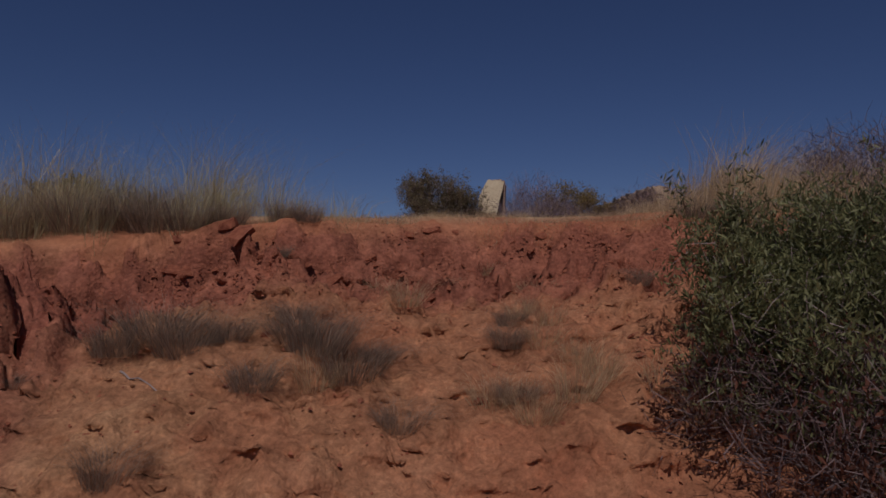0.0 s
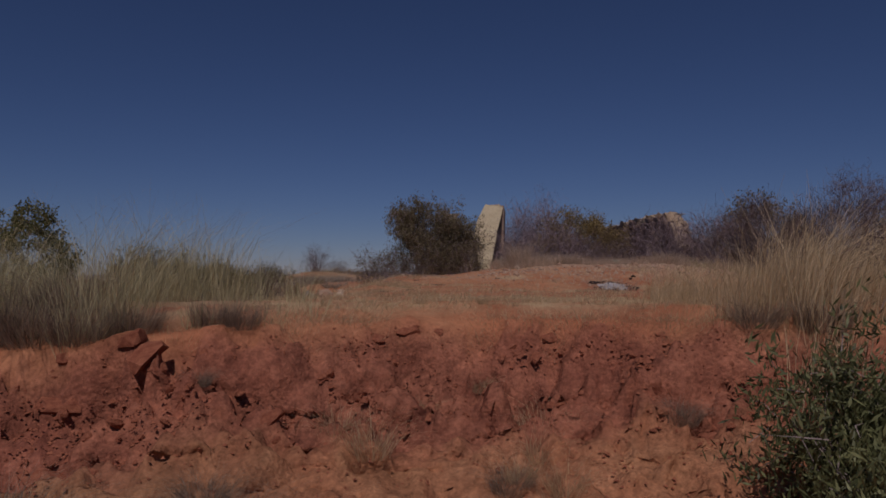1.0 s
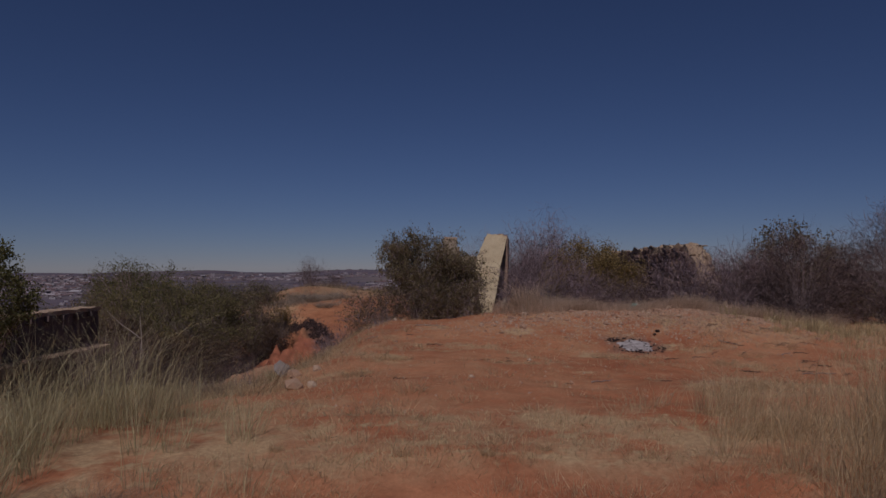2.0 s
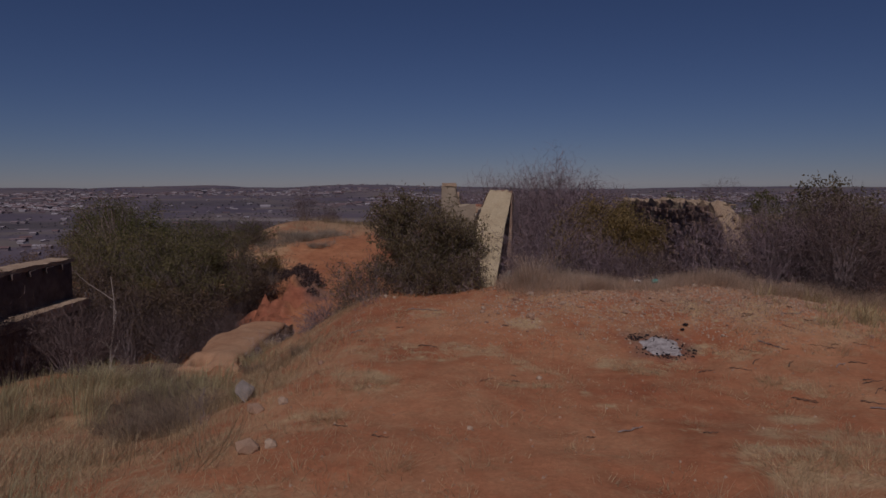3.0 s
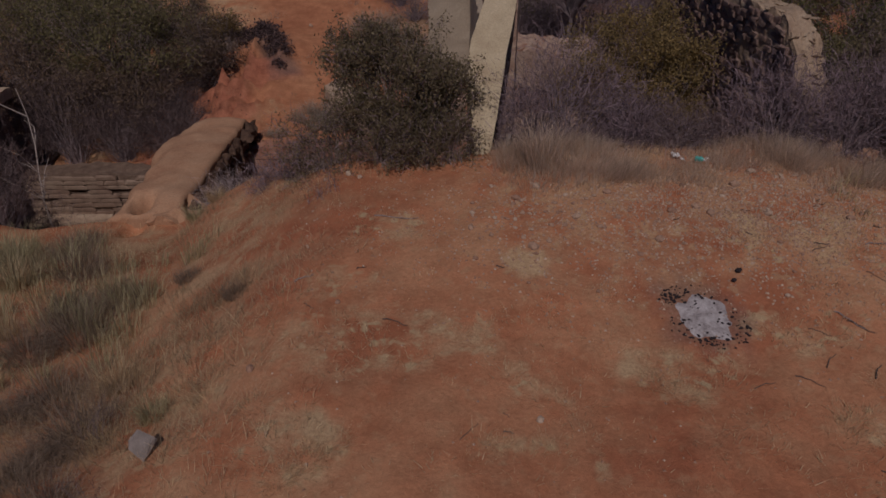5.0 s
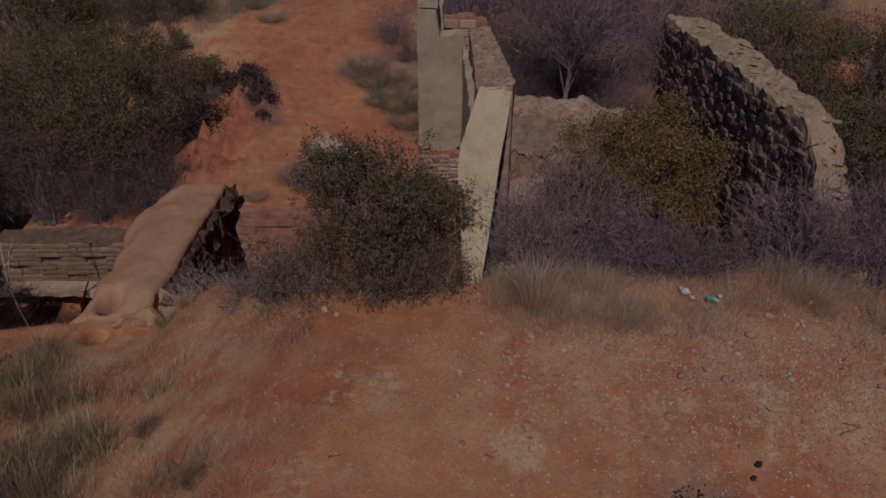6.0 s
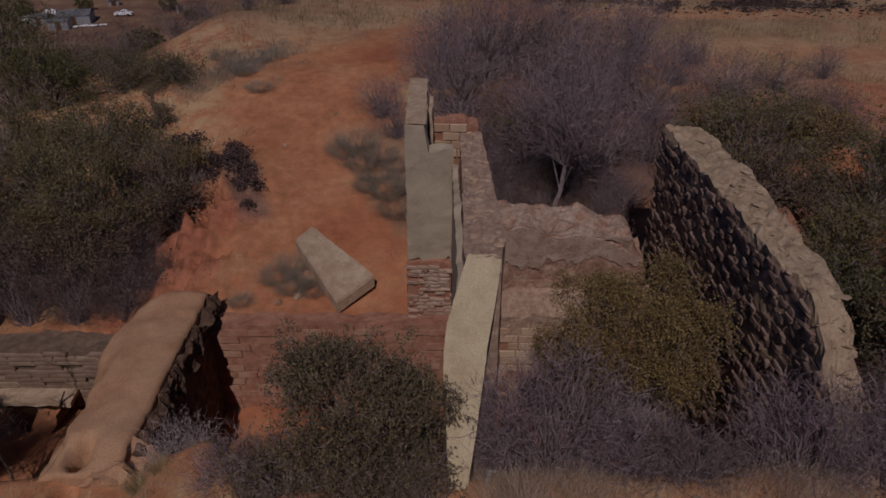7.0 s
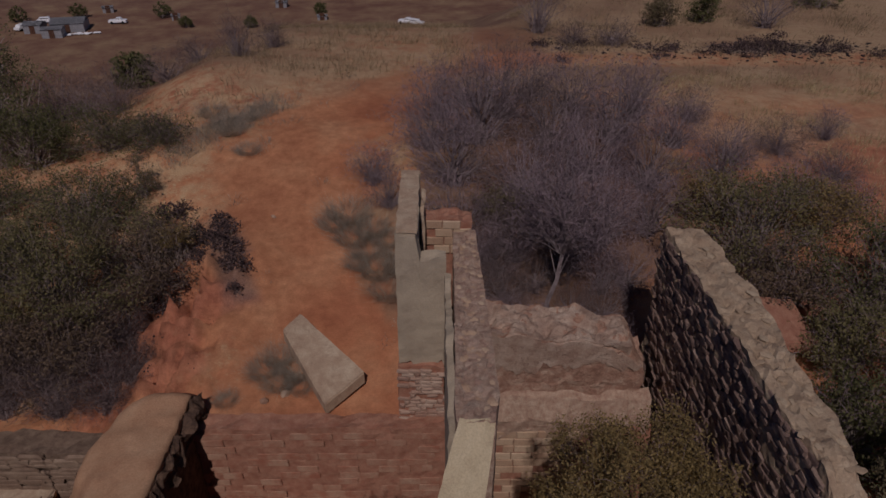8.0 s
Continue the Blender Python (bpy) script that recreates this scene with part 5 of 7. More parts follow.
bare_tree((3.5, 25.9, gz(3.5, 25.9)), 4.9, 1.6, "leafless grey tree with a pale crooked trunk and fine twigs", 150)
scrub = [bare_bush("thorn_bush", p, (1.45, 1.25, 1.1), "leafless purple-grey thorn bush in dense scrub behind the ruin", 160 + k, tw, 100, 16, 0.5, 0.02, lift=0.95, group="grey scrub behind the ruin")
         for k, (p, tw) in enumerate((((1.5, 31.0, gz(1.5, 31.0)), TWIG), ((3.4, 30.4, gz(3.4, 30.4)), TWIG_DARK), ((5.4, 31.2, gz(5.4, 31.2)), TWIG)))]
for k, (x, y, s) in enumerate(((2.3, 33.0, 1.1), (4.4, 32.8, 1.1), (6.4, 33.0, 1.0), (1.0, 34.6, 0.9), (3.2, 34.9, 1.05), (5.4, 35.0, 1.0), (7.4, 34.6, 0.85), (2.0, 36.0, 0.8), (4.2, 36.4, 0.75), (1.5, 28.6, 0.85), (2.1, 27.9, 0.6), (5.1, 28.3, 0.95), (6.9, 30.6, 0.9), (4.9, 26.0, 0.5),
                               (2.2, 25.4, 0.45), (0.9, 32.6, 0.85), (9.2, 34.4, 0.55), (-0.8, 31.0, 0.6), (-0.3, 30.0, 0.45), (11.2, 32.2, 0.6), (8.2, 32.6, 0.7), (6.6, 28.9, 0.8),
                               (2.6, 26.6, 0.5), (2.9, 28.0, 0.7), (4.3, 27.6, 0.65), (4.3, 25.0, 0.36), (2.9, 24.8, 0.33), (5.6, 27.0, 0.6), (2.0, 26.6, 0.45), (3.7, 29.0, 0.75),
                               (-11.0, 38.2, 0.8), (-13.2, 40.0, 0.9), (-15.5, 42.2, 1.0), (-10.0, 41.0, 0.7), (-17.5, 39.5, 1.0), (-14.0, 37.5, 0.8), (13.0, 33.0, 0.45), (12.2, 30.6, 0.5), (8.8, 30.4, 0.7), (10.4, 29.2, 0.7), (9.6, 31.6, 0.6), (11.6, 28.8, 0.5), (2.3, 24.6, 0.4), (3.5, 24.7, 0.36), (4.8, 24.9, 0.45), (3.0, 25.6, 0.5), (4.1, 25.9, 0.5), (5.0, 26.9, 0.55), (2.4, 27.4, 0.55), (3.4, 26.9, 0.5))):
    c_ = copy_thing(scrub[1 if x < -9 else k % 3], pose(x, y, gz(x, y) - 0.05, 0, 0, 71 * k))
    c_.scale = (s, s, s * (1.0 if k % 2 else 1.15))
for k, (x, y, r, lift, leaf) in enumerate(((8.3, 26.9, (1.7, 1.4, 1.4), 1.3, LEAF_SCRUB), (10.6, 25.2, (1.9, 1.4, 1.3), 1.2, LEAF_DARK), (12.4, 26.8, (1.4, 1.2, 1.0), 0.8, LEAF_GREY), (8.3, 29.0, (0.9, 0.8, 0.6), 0.5, LEAF_YELLOW),
                                           (13.6, 23.6, (1.7, 1.4, 1.3), 1.2, LEAF_DARK), (10.2, 21.4, (1.6, 1.2, 1.2), 1.2, LEAF_GREY), (8.0, 21.3, (1.0, 0.9, 1.0), 1.0, LEAF_DARK), (12.6, 19.8, (1.6, 1.2, 1.2), 1.2, LEAF_DARK), (2.8, 29.2, (0.7, 0.6, 0.6), 0.6, LEAF_GREY), (10.3, 28.0, (1.3, 1.0, 0.9), 0.7, LEAF_YELLOW), (9.4, 23.7, (1.0, 0.8, 0.8), 0.6, LEAF_SCRUB), (8.7, 25.4, (1.0, 0.8, 0.9), 0.7, LEAF_BROWN), (11.9, 24.6, (1.3, 1.0, 1.0), 0.8, LEAF_GREY), (7.7, 19.9, (0.8, 0.7, 0.8), 0.8, LEAF_DARK))):
    bush("evergreen_bush", (x, y, gz(x, y) - 0.1), r, "olive-green bush behind the stone wall", leaf, 8200, (0.072, 0.02), TWIG, 170, 10, 0.34, 180 + k, 0.018, lift=lift, group="green bushes behind the stone wall", puffs=20, puff=0.22)

# the broad green bush on the bank
bush("oleander_bush", (2.95, 4.55, -1.9), (1.42, 1.08, 0.78), "broad green bush with narrow leaves growing on the bank", LEAF_OLIVE, 62000, (0.064, 0.0066), BARK, 300, 4, 0.3, 201, 0.012, lift=1.44, rise=1.1, puffs=40, puff=0.18)
bush("oleander_bush", (3.0, 4.35, -1.45), (0.75, 0.55, 0.5), "low spreading green bush with narrow leaves on the bank", LEAF_OLIVE, 12000, (0.064, 0.0066), BARK, 110, 4, 0.3, 206, 0.010, lift=1.12, rise=1.1)
bush("oleander_bush", (4.4, 4.9, -1.9), (1.2, 1.0, 0.85), "green bush with narrow leaves beside a broader one", LEAF_OLIVE, 36000, (0.062, 0.006), BARK, 180, 5, 0.3, 202, 0.012, lift=1.5, rise=1.1, puffs=26, puff=0.2)
bush("oleander_bush", (3.1, 4.75, gz(3.1, 4.75) - 0.3), (1.1, 0.6, 0.5), "low green bush with narrow leaves on the bank", LEAF_OLIVE, 7000, (0.062, 0.006), TWIG_DARK, 110, 10, 0.3, 204, 0.012, lift=0.3, rise=1.1)
bush("oleander_bush", (4.2, 4.75, gz(4.2, 4.75) - 0.3), (1.1, 0.6, 0.5), "low green bush with narrow leaves on the bank", LEAF_OLIVE, 6000, (0.062, 0.006), TWIG_DARK, 90, 10, 0.3, 205, 0.012, lift=0.3, rise=1.1)
# two dark twig tangles added to deepen the shade beneath the bank bush
bush("withered_bush", (2.45, 4.0, gz(2.45, 4.0) - 0.1), (0.95, 0.5, 0.34), "tangle of bare dark twigs put in for the shade under the bank bush", LEAF_DRY, 4200, (0.055, 0.009), TWIG_DARK, 150, 16, 0.32, 207, 0.012, lift=0.2, rise=1.1)
bush("withered_bush", (2.35, 3.5, gz(2.35, 3.5) - 0.1), (0.6, 0.35, 0.25), "tangle of bare dark twigs put in for the shade at the bank bush's foot", LEAF_DRY, 2600, (0.055, 0.009), TWIG_DARK, 110, 16, 0.28, 218, 0.010, lift=0.2, rise=1.1)
bush("oleander_bush", (2.75, 3.78, gz(2.75, 3.78) - 0.1), (0.95, 0.42, 0.36), "low green bush with bare dark twigs at the bank's foot", LEAF_OLIVE, 9500, (0.064, 0.0066), TWIG_DARK, 110, 12, 0.3, 208, 0.010, lift=0.32, rise=1.1)
bare_bush("thorn_bush", (4.3, 6.7, gz(4.3, 6.7)), (1.0, 0.5, 0.25), "dark leafless twigs among dry grass above the bank", 209, TWIG_DARK, 90, 16, 0.24, 0.009, lift=0.42)
bush("withered_bush", (1.8, 4.25, -1.9), (0.42, 0.4, 0.42), "withered red-brown lower branches of a bank bush", LEAF_DRY, 3500, (0.055, 0.010), TWIG_DARK, 50, 8, 0.25, 203, 0.008, lift=0.55)
BURNT = ((-6.3, 29.9, 0.30), (-5.9, 29.85, 0.26), (-4.78, 29.3, 0.24), (-4.45, 28.75, 0.26), (-4.5, 28.0, 0.26), (-4.16, 27.95, 0.22), (-3.92, 27.3, 0.20), (-3.7, 27.3, 0.13), (-4.12, 27.5, 0.20), (-4.9, 28.4, 0.22), (-4.84, 27.4, 0.20), (-5.38, 29.0, 0.18), (-3.82, 26.55, 0.10), (-5.2, 27.1, 0.24), (-5.4, 26.8, 0.26), (-5.8, 26.9, 0.26), (-5.5, 25.5, 0.15), (-5.25, 25.35, 0.10), (-5.4, 24.7, 0.13), (-4.35, 24.45, 0.08), (-4.25, 26.0, 0.07), (-4.5, 25.35, 0.08))
for k, (x, y, s) in enumerate(BURNT[:16]):
    bush("burnt_shrub", (x, y, gz(x, y)), (s * 1.2, s * 1.2, s * 0.5), "low blackened shrub beside the red path", LEAF_CHAR, int(2600 * s), (0.06, 0.022), TWIG_DARK, 24, 8, 0.16, 210 + k, 0.008, lift=s * 0.15, group="burnt shrubs")


# ---- grass ----
rng = np.random.default_rng(7)


def scatter(n, x0, x1, y0, y1, keep=None):
    x, y = rng.uniform(x0, x1, n), rng.uniform(y0, y1, n)
    if keep is not None:
        m = keep(x, y) > rng.uniform(0, 1, n)
        x, y = x[m], y[m]
    return x, y


# bank-top grass on both sides of the bare strip
x, y = scatter(1600, -10, -0.2, 4.9, 9.6, lambda x, y: (y > bank_edge(x) + 0.05) * sm(-0.4, -1.6, x + 0.12 * (y - 6.6) + 0.5 * fbm2(x, y, 1.2, 3, 300)) * sm(9.6, 8.2, y + 0.8 * fbm2(x, y, 1.5, 3, 299)) * (0.25 + 0.75 * sm(-0.35, 0.35, fbm2(x, y, 0.8, 3, 301))))
grass_field("dry_grass", x, y, (0.26 + 0.54 * sm(-0.6, -2.0, x)) * (0.55 + 0.9 * sm(-0.4, 0.5, fbm2(x, y, 0.7, 3, 302))) * (1 - 0.40 * sm(-3.4, -4.6, x)), GRASS_GREEN, "tall dry straw grass along the bank's edge", rng, 40, 0.12, 0.75, 0.0015, (0.12, 0.0))
x, y = scatter(700, -9, -1.0, 5.2, 8.8, lambda x, y: (y > bank_edge(x) + 0.1) * sm(-1.2, -2.4, x) * sm(0.0, 0.5, fbm2(x, y, 0.9, 3, 304)))
grass_field("dry_grass", x, y, (0.98 + 0.18 * rng.uniform(-1, 1, len(x))) * (1 - 0.45 * sm(-3.4, -4.6, x)), GRASS_DRY, "feathery pale grass plumes along the bank's edge", rng, 26, 0.13, 0.5, 0.0018, (0.14, 0.0))
x, y = scatter(520, -7.5, -2.6, 13.2, 18.0, lambda x, y: sm(-2.6, -3.5, x + 0.25 * (15.0 - y)) * sm(13.2, 14.4, y) * np.maximum(sm(-4.3, -5.0, x + 0.3 * fbm2(x, y, 0.6, 3, 296)), sm(17.0, 16.2, y)) * (0.1 + 0.9 * sm(-0.25, 0.3, fbm2(x, y, 0.9, 3, 303))))
grass_field("reed_grass", x, y, 0.48 + 0.16 * rng.uniform(-1, 1, len(x)), GRASS_GREEN, "tall grey-green reed grass on the lower slope", rng, 38, 0.17, 0.36, 0.0036, (0.12, 0.0))
x, y = scatter(1800, 1.5, 9.5, 5.2, 9.4, lambda x, y: (y > bank_edge(x) + 0.02) * sm(1.7, 2.8, x + 0.5 * fbm2(x, y, 1.2, 3, 298)) * sm(9.3, 8.0, y + 0.8 * fbm2(x, y, 1.5, 3, 297)) * (0.3 + 0.7 * sm(-0.3, 0.4, fbm2(x, y, 0.7, 3, 305))))
grass_field("dry_grass", x, y, (0.30 + 0.48 * sm(1.9, 3.0, x)) * (0.75 + 0.5 * sm(-0.4, 0.5, fbm2(x, y, 0.6, 3, 306))), GRASS_PALE, "tall bent dry grass beside the green bush", rng, 34, 0.12, 0.75, 0.0015, (0.2, 0.0))
x, y = scatter(420, 1.8, 9, 5.8, 8.6, lambda x, y: sm(1.9, 2.8, x) * sm(-0.1, 0.5, fbm2(x, y, 0.9, 3, 308)))
grass_field("dry_grass", x, y, 1.0 + 0.16 * rng.uniform(-1, 1, len(x)), GRASS_PALE, "feathery pale grass plumes beside the green bush", rng, 28, 0.14, 0.42, 0.0024, (0.22, 0.0))
# left slope of the terrace
x, y = scatter(2300, -8.0, -0.9, 8.5, 18.6, lambda x, y: sm(-0.9, -2.3, x - 0.06 * (y - 14)) * (0.35 + 0.65 * np.maximum(sm(12.5, 14.5, y), sm(-3.6, -4.6, x))) * (0.06 + 0.94 * sm(-0.3, 0.4, fbm2(x, y, 1.1, 3, 307))))
grass_field("slope_grass", x, y, (0.17 + 0.22 * sm(-0.3, 0.6, fbm2(x, y, 1.5, 3, 309))) * (1 - 0.6 * sm(15.2, 16.2, y) * sm(-5.2, -4.7, x)), GRASS_VELD, "dull dry grass on the slope beside the terrace", rng, 30, 0.18, 0.7, 0.0028, (0.1, 0.05), True)
x, y = scatter(1300, -5.5, 0.6, 8.2, 17.2, lambda x, y: sm(0.5, -1.4, x) * sm(-0.15, 0.4, fbm2(x, y, 0.8, 3, 311)))
grass_field("dry_grass", x, y, 0.10 + 0.06 * rng.uniform(-1, 1, len(x)), GRASS_PALE, "short flattened dry grass on red earth", rng, 22, 0.16, 1.1, 0.0026, (0.1, 0.0), True)
# straw spread thinly over the slope
x, y = scatter(1900, -6.5, 0.2, 9.0, 18.4, lambda x, y: sm(0.2, -1.2, x) * (0.25 + 0.75 * sm(-0.2, 0.35, fbm2(x, y, 0.7, 3, 327))))
grass_field("slope_grass", x, y, (0.10 + 0.10 * sm(-0.2, 0.5, fbm2(x, y, 0.9, 3, 329))) * (1 + 0.5 * sm(-2.0, -3.2, x)), GRASS_PALE, "thin pale straw on the red slope", rng, 22, 0.2, 1.0, 0.0026, (0.08, 0.0), True)
# short litter of the terrace
x, y = scatter(9000, -1.5, 9.0, 7.2, 16.8, lambda x, y: (y > bank_edge(x) + 0.1) * np.maximum(sm(0.25, 0.7, straw(x, y)), 0.6 * sm(0.0, 0.55, fbm2(x, y, 0.9, 4, 313))) * (0.5 + 0.65 * np.maximum(sm(2.2, 4.5, x), np.maximum(sm(9.6, 8.0, y), sm(13.8, 16, y) * sm(1.0, 2.0, x)))))
grass_field("terrace_grass", x, y, 0.085 + 0.04 * rng.uniform(-1, 1, len(x)), GRASS_PALE, "short trodden dry grass in patches on the terrace", rng, 18, 0.11, 1.0, 0.0032, (0.05, 0.0), True)
# fringe of straw along the lip of the bank
x = rng.uniform(-1.6, 2.6, 900)
y = bank_edge(x) + 0.02 + 0.9 * rng.uniform(0, 1, 900) ** 1.4
m = fbm2(x, y, 0.4, 3, 331) > -0.15
x, y = x[m], y[m]
grass_field("terrace_grass", x, y, 0.07 + 0.07 * rng.uniform(0, 1, len(x)), GRASS_PALE, "short dry grass along the lip of the bank", rng, 16, 0.10, 1.0, 0.0018, (0.05, -0.05), True)
# band of soft grass before the pit
x, y = scatter(2600, 1.35, 7.5, 15.3, 17.1, lambda x, y: sm(15.2, 16.1, y + 0.3 * fbm2(x, y, 0.7, 3, 315)) * sm(17.1, 16.7, y) * (0.3 + 0.7 * sm(-0.3, 0.2, fbm2(x, y, 0.45, 3, 316))))
grass_field("soft_grass", x, y, 0.20 + 0.15 * sm(0.0, 0.5, fbm2(x, y, 0.45, 3, 316)) + 0.06 * rng.uniform(-1, 1, len(x)), GRASS_SOFT, "soft greyish dry grass along the foot of the scrub", rng, 34, 0.15, 0.6, 0.0022, (0.05, -0.05), True)
x, y = scatter(600, 5.0, 10.5, 10.5, 16.2, lambda x, y: sm(4.8, 6.8, x) * sm(-0.2, 0.4, fbm2(x, y, 0.9, 3, 317)))
grass_field("dry_grass", x, y, 0.22 + 0.1 * rng.uniform(-1, 1, len(x)), GRASS_DRY, "dry grass at the side of the terrace", rng, 34, 0.14, 0.5, 0.0034, (0.1, 0.0))
# brow and hillside behind
x, y = scatter(7000, -22, 26, 33.5, 62, lambda x, y: (0.25 + 0.75 * sm(-0.1, 0.4, fbm2(x, y, 2.6, 3, 319))) * np.maximum(sm(35.5, 38, y), sm(-4.6, -6.5, x)) * sm(0.9, 2.4, np.abs(x - PATH(y))) * (1 - 0.8 * sm(1.4, 0.5, np.abs(y - 41.2)) * sm(1, 3, x)) * (1 - 0.7 * sm(-7, -11, x)))
grass_field("veld_grass", x, y, 0.38 + 0.14 * rng.uniform(-1, 1, len(x)), GRASS_VELD, "pale dry grass over the brow of the hill", rng, 20, 0.42, 0.6, 0.008, (0.1, 0.0), True)
x, y = scatter(1300, 7.5, 18, 28, 39, lambda x, y: sm(-0.1, 0.4, fbm2(x, y, 1.5, 3, 321)))
grass_field("veld_grass", x, y, 0.25 + 0.1 * rng.uniform(-1, 1, len(x)), GRASS_DRY, "dry grass on the red ground behind the bushes", rng, 22, 0.3, 0.5, 0.006, (0.1, 0.0), True)


# fringe of grey grass along the path behind the ruin
x, y = scatter(700, -8, 2.5, 24, 40, lambda x, y: sm(0.7, 1.2, np.abs(x - PATH(y))) * sm(2.6, 1.5, np.abs(x - PATH(y))) * sm(-0.1, 0.35, fbm2(x, y, 0.9, 3, 325)) * (0.25 + 0.75 * sm(27, 29, y)))
grass_field("path_grass", x, y, 0.22 + 0.1 * rng.uniform(-1, 1, len(x)), GRASS_GREY, "grey-green grass fringing the red path", rng, 24, 0.22, 0.8, 0.005, (0.05, 0.0))


t = rng.uniform(0, 1, 260)
x, y = -6.9 + 2.6 * t + rng.normal(0, 0.35, 260), 32.2 + 3.9 * t + rng.normal(0, 0.4, 260)
grass_field("path_grass", x, y, 0.30 + 0.12 * rng.uniform(-1, 1, len(x)), GRASS_GREY, "strip of grey-green grass along the red path's edge", rng, 26, 0.2, 0.7, 0.005, (0.05, 0.0), True)


# tussocks that can be told apart
def tussocks(name, spots, kinds, label, group, dx=0.0, dy=0.0):
    for k, (x, y, s) in enumerate(spots):
        x, y = x + dx, y + dy
        first = single(name, kinds[k % len(kinds)], None, label, "grass tussock", group)
        first.matrix_world = pose(x, y, gz(x, y), 0, 0, 37 * math.sin(9 * k)) @ Matrix.Diagonal((s, s, s, 1))


dark_kinds = [tuft_mesh(405 + k, 680, 0.36, 0.17, GRASS_WIRY, (1.3, 1.7, 1.1)[k], 0.0012, (0.2, -0.1)) for k in range(3)]
tussocks("dead_tussock", [(-2.75, 6.45, 1.5), (-2.45, 6.3, 1.3), (-3.2, 6.3, 1.6), (-3.7, 6.1, 1.5), (-2.15, 6.25, 1.0), (-1.85, 6.4, 0.9), (-2.65, 6.9, 1.4), (-4.4, 5.9, 1.6), (-1.35, 6.5, 0.8), (-1.15, 6.45, 0.7), (2.35, 6.3, 0.8), (2.75, 6.2, 0.9)],
         dark_kinds, "dead grey grass tussock hanging over the bank's edge", "tussocks along the edge")
pale_kinds = [tuft_mesh(411 + k, 240, 0.36, 0.13, GRASS_PALE, 1.2, 0.0012, (0.1, -0.15)) for k in range(3)]
tussocks("grass_tussock", [(-2.2, 5.5, 0.9), (-1.98, 5.66, 1.2), (-1.75, 5.45, 0.95), (-1.5, 5.62, 0.7), (-1.1, 5.75, 0.8), (-0.9, 5.62, 1.15), (-0.66, 5.5, 1.1), (-0.5, 5.7, 0.6), (-2.72, 5.15, 0.5), (-1.2, 5.1, 0.75), (-0.31, 5.1, 0.7), (0.42, 6.08, 0.7), (0.47, 6.4, 0.55), (0.41, 5.33, 0.65), (1.57, 6.76, 0.6), (-1.42, 6.75, 0.4), (-1.13, 6.0, 0.65), (-1.7, 4.35, 0.7)],
         dark_kinds, "bluish grey wiry grass tussock on the red bank", "tussocks on the bank", 0.16, -0.80)
tussocks("dry_tussock", [(-0.38, 6.1, 0.9), (-0.62, 6.35, 0.8), (-0.07, 6.8, 0.55), (0.33, 6.92, 0.5), (0.74, 6.6, 0.9), (0.66, 6.2, 0.7), (0.75, 5.8, 0.7), (0.63, 5.5, 0.8), (0.84, 5.2, 0.8), (0.95, 5.0, 0.9), (-0.9, 4.78, 0.9), (0.22, 4.8, 0.9), (0.75, 4.75, 1.0), (0.48, 4.6, 0.9), (1.3, 4.8, 0.9), (1.45, 4.4, 1.0), (0.5, 5.9, 0.6)],
         pale_kinds, "dry straw-coloured grass tussock on the red bank", "tussocks on the bank", 0.2, -0.25)
tall_kinds = [tuft_mesh(421 + k, 260, 0.70, 0.15, GRASS_SOFT, 0.55, 0.0024) for k in range(2)]
tussocks("grass_tussock", [(1.86, 16.05, 1.1), (1.74, 16.3, 0.95)], tall_kinds, "tall pale dry grass tussock at the wall's foot", "tussocks at the wall")
green_kinds = [tuft_mesh(431 + k, 420, 0.55, 0.22, (GRASS_GREEN, GRASS_PALE)[k], 0.8, 0.003) for k in range(2)]
tussocks("grass_tussock", [(-3.45, 18.15, 0.6), (-3.1, 18.25, 0.55), (-1.9, 12.5, 0.55), (-2.6, 13.3, 0.7), (-5.6, 16.6, 1.0), (-5.2, 15.9, 0.9), (-5.9, 17.3, 1.0), (-4.6, 14.6, 0.7)], green_kinds, "grey-green grass tussock on the slope", "tussocks on the slope")
tussocks("grey_tussock", [(-3.75, 14.6, 1.3), (-4.1, 14.2, 1.1), (-2.55, 12.45, 1.2), (-2.8, 12.2, 0.9), (-3.3, 13.3, 1.2), (-3.6, 13.0, 1.0), (-2.9, 11.9, 1.0), (-2.6, 15.4, 0.6), (-3.5, 15.4, 1.1), (-4.4, 16.2, 1.2), (-5.1, 17.6, 1.0), (-4.05, 15.1, 1.2), (-4.9, 16.9, 1.0), (-2.35, 11.5, 0.9), (-1.6, 14.2, 0.5)],
         [tuft_mesh(461 + k, 800, 0.34, 0.24, GRASS_WIRY, 1.1, 0.002) for k in range(2)], "fluffy grey-green grass tussock on the red slope", "tussocks on the slope")
tussocks("grass_tussock", [(0.59, 7.43, 0.32), (0.07, 7.4, 0.26), (0.95, 7.5, 0.22), (-0.75, 7.6, 0.3)], pale_kinds, "small grey grass tussock on the terrace", "tussocks on the terrace")
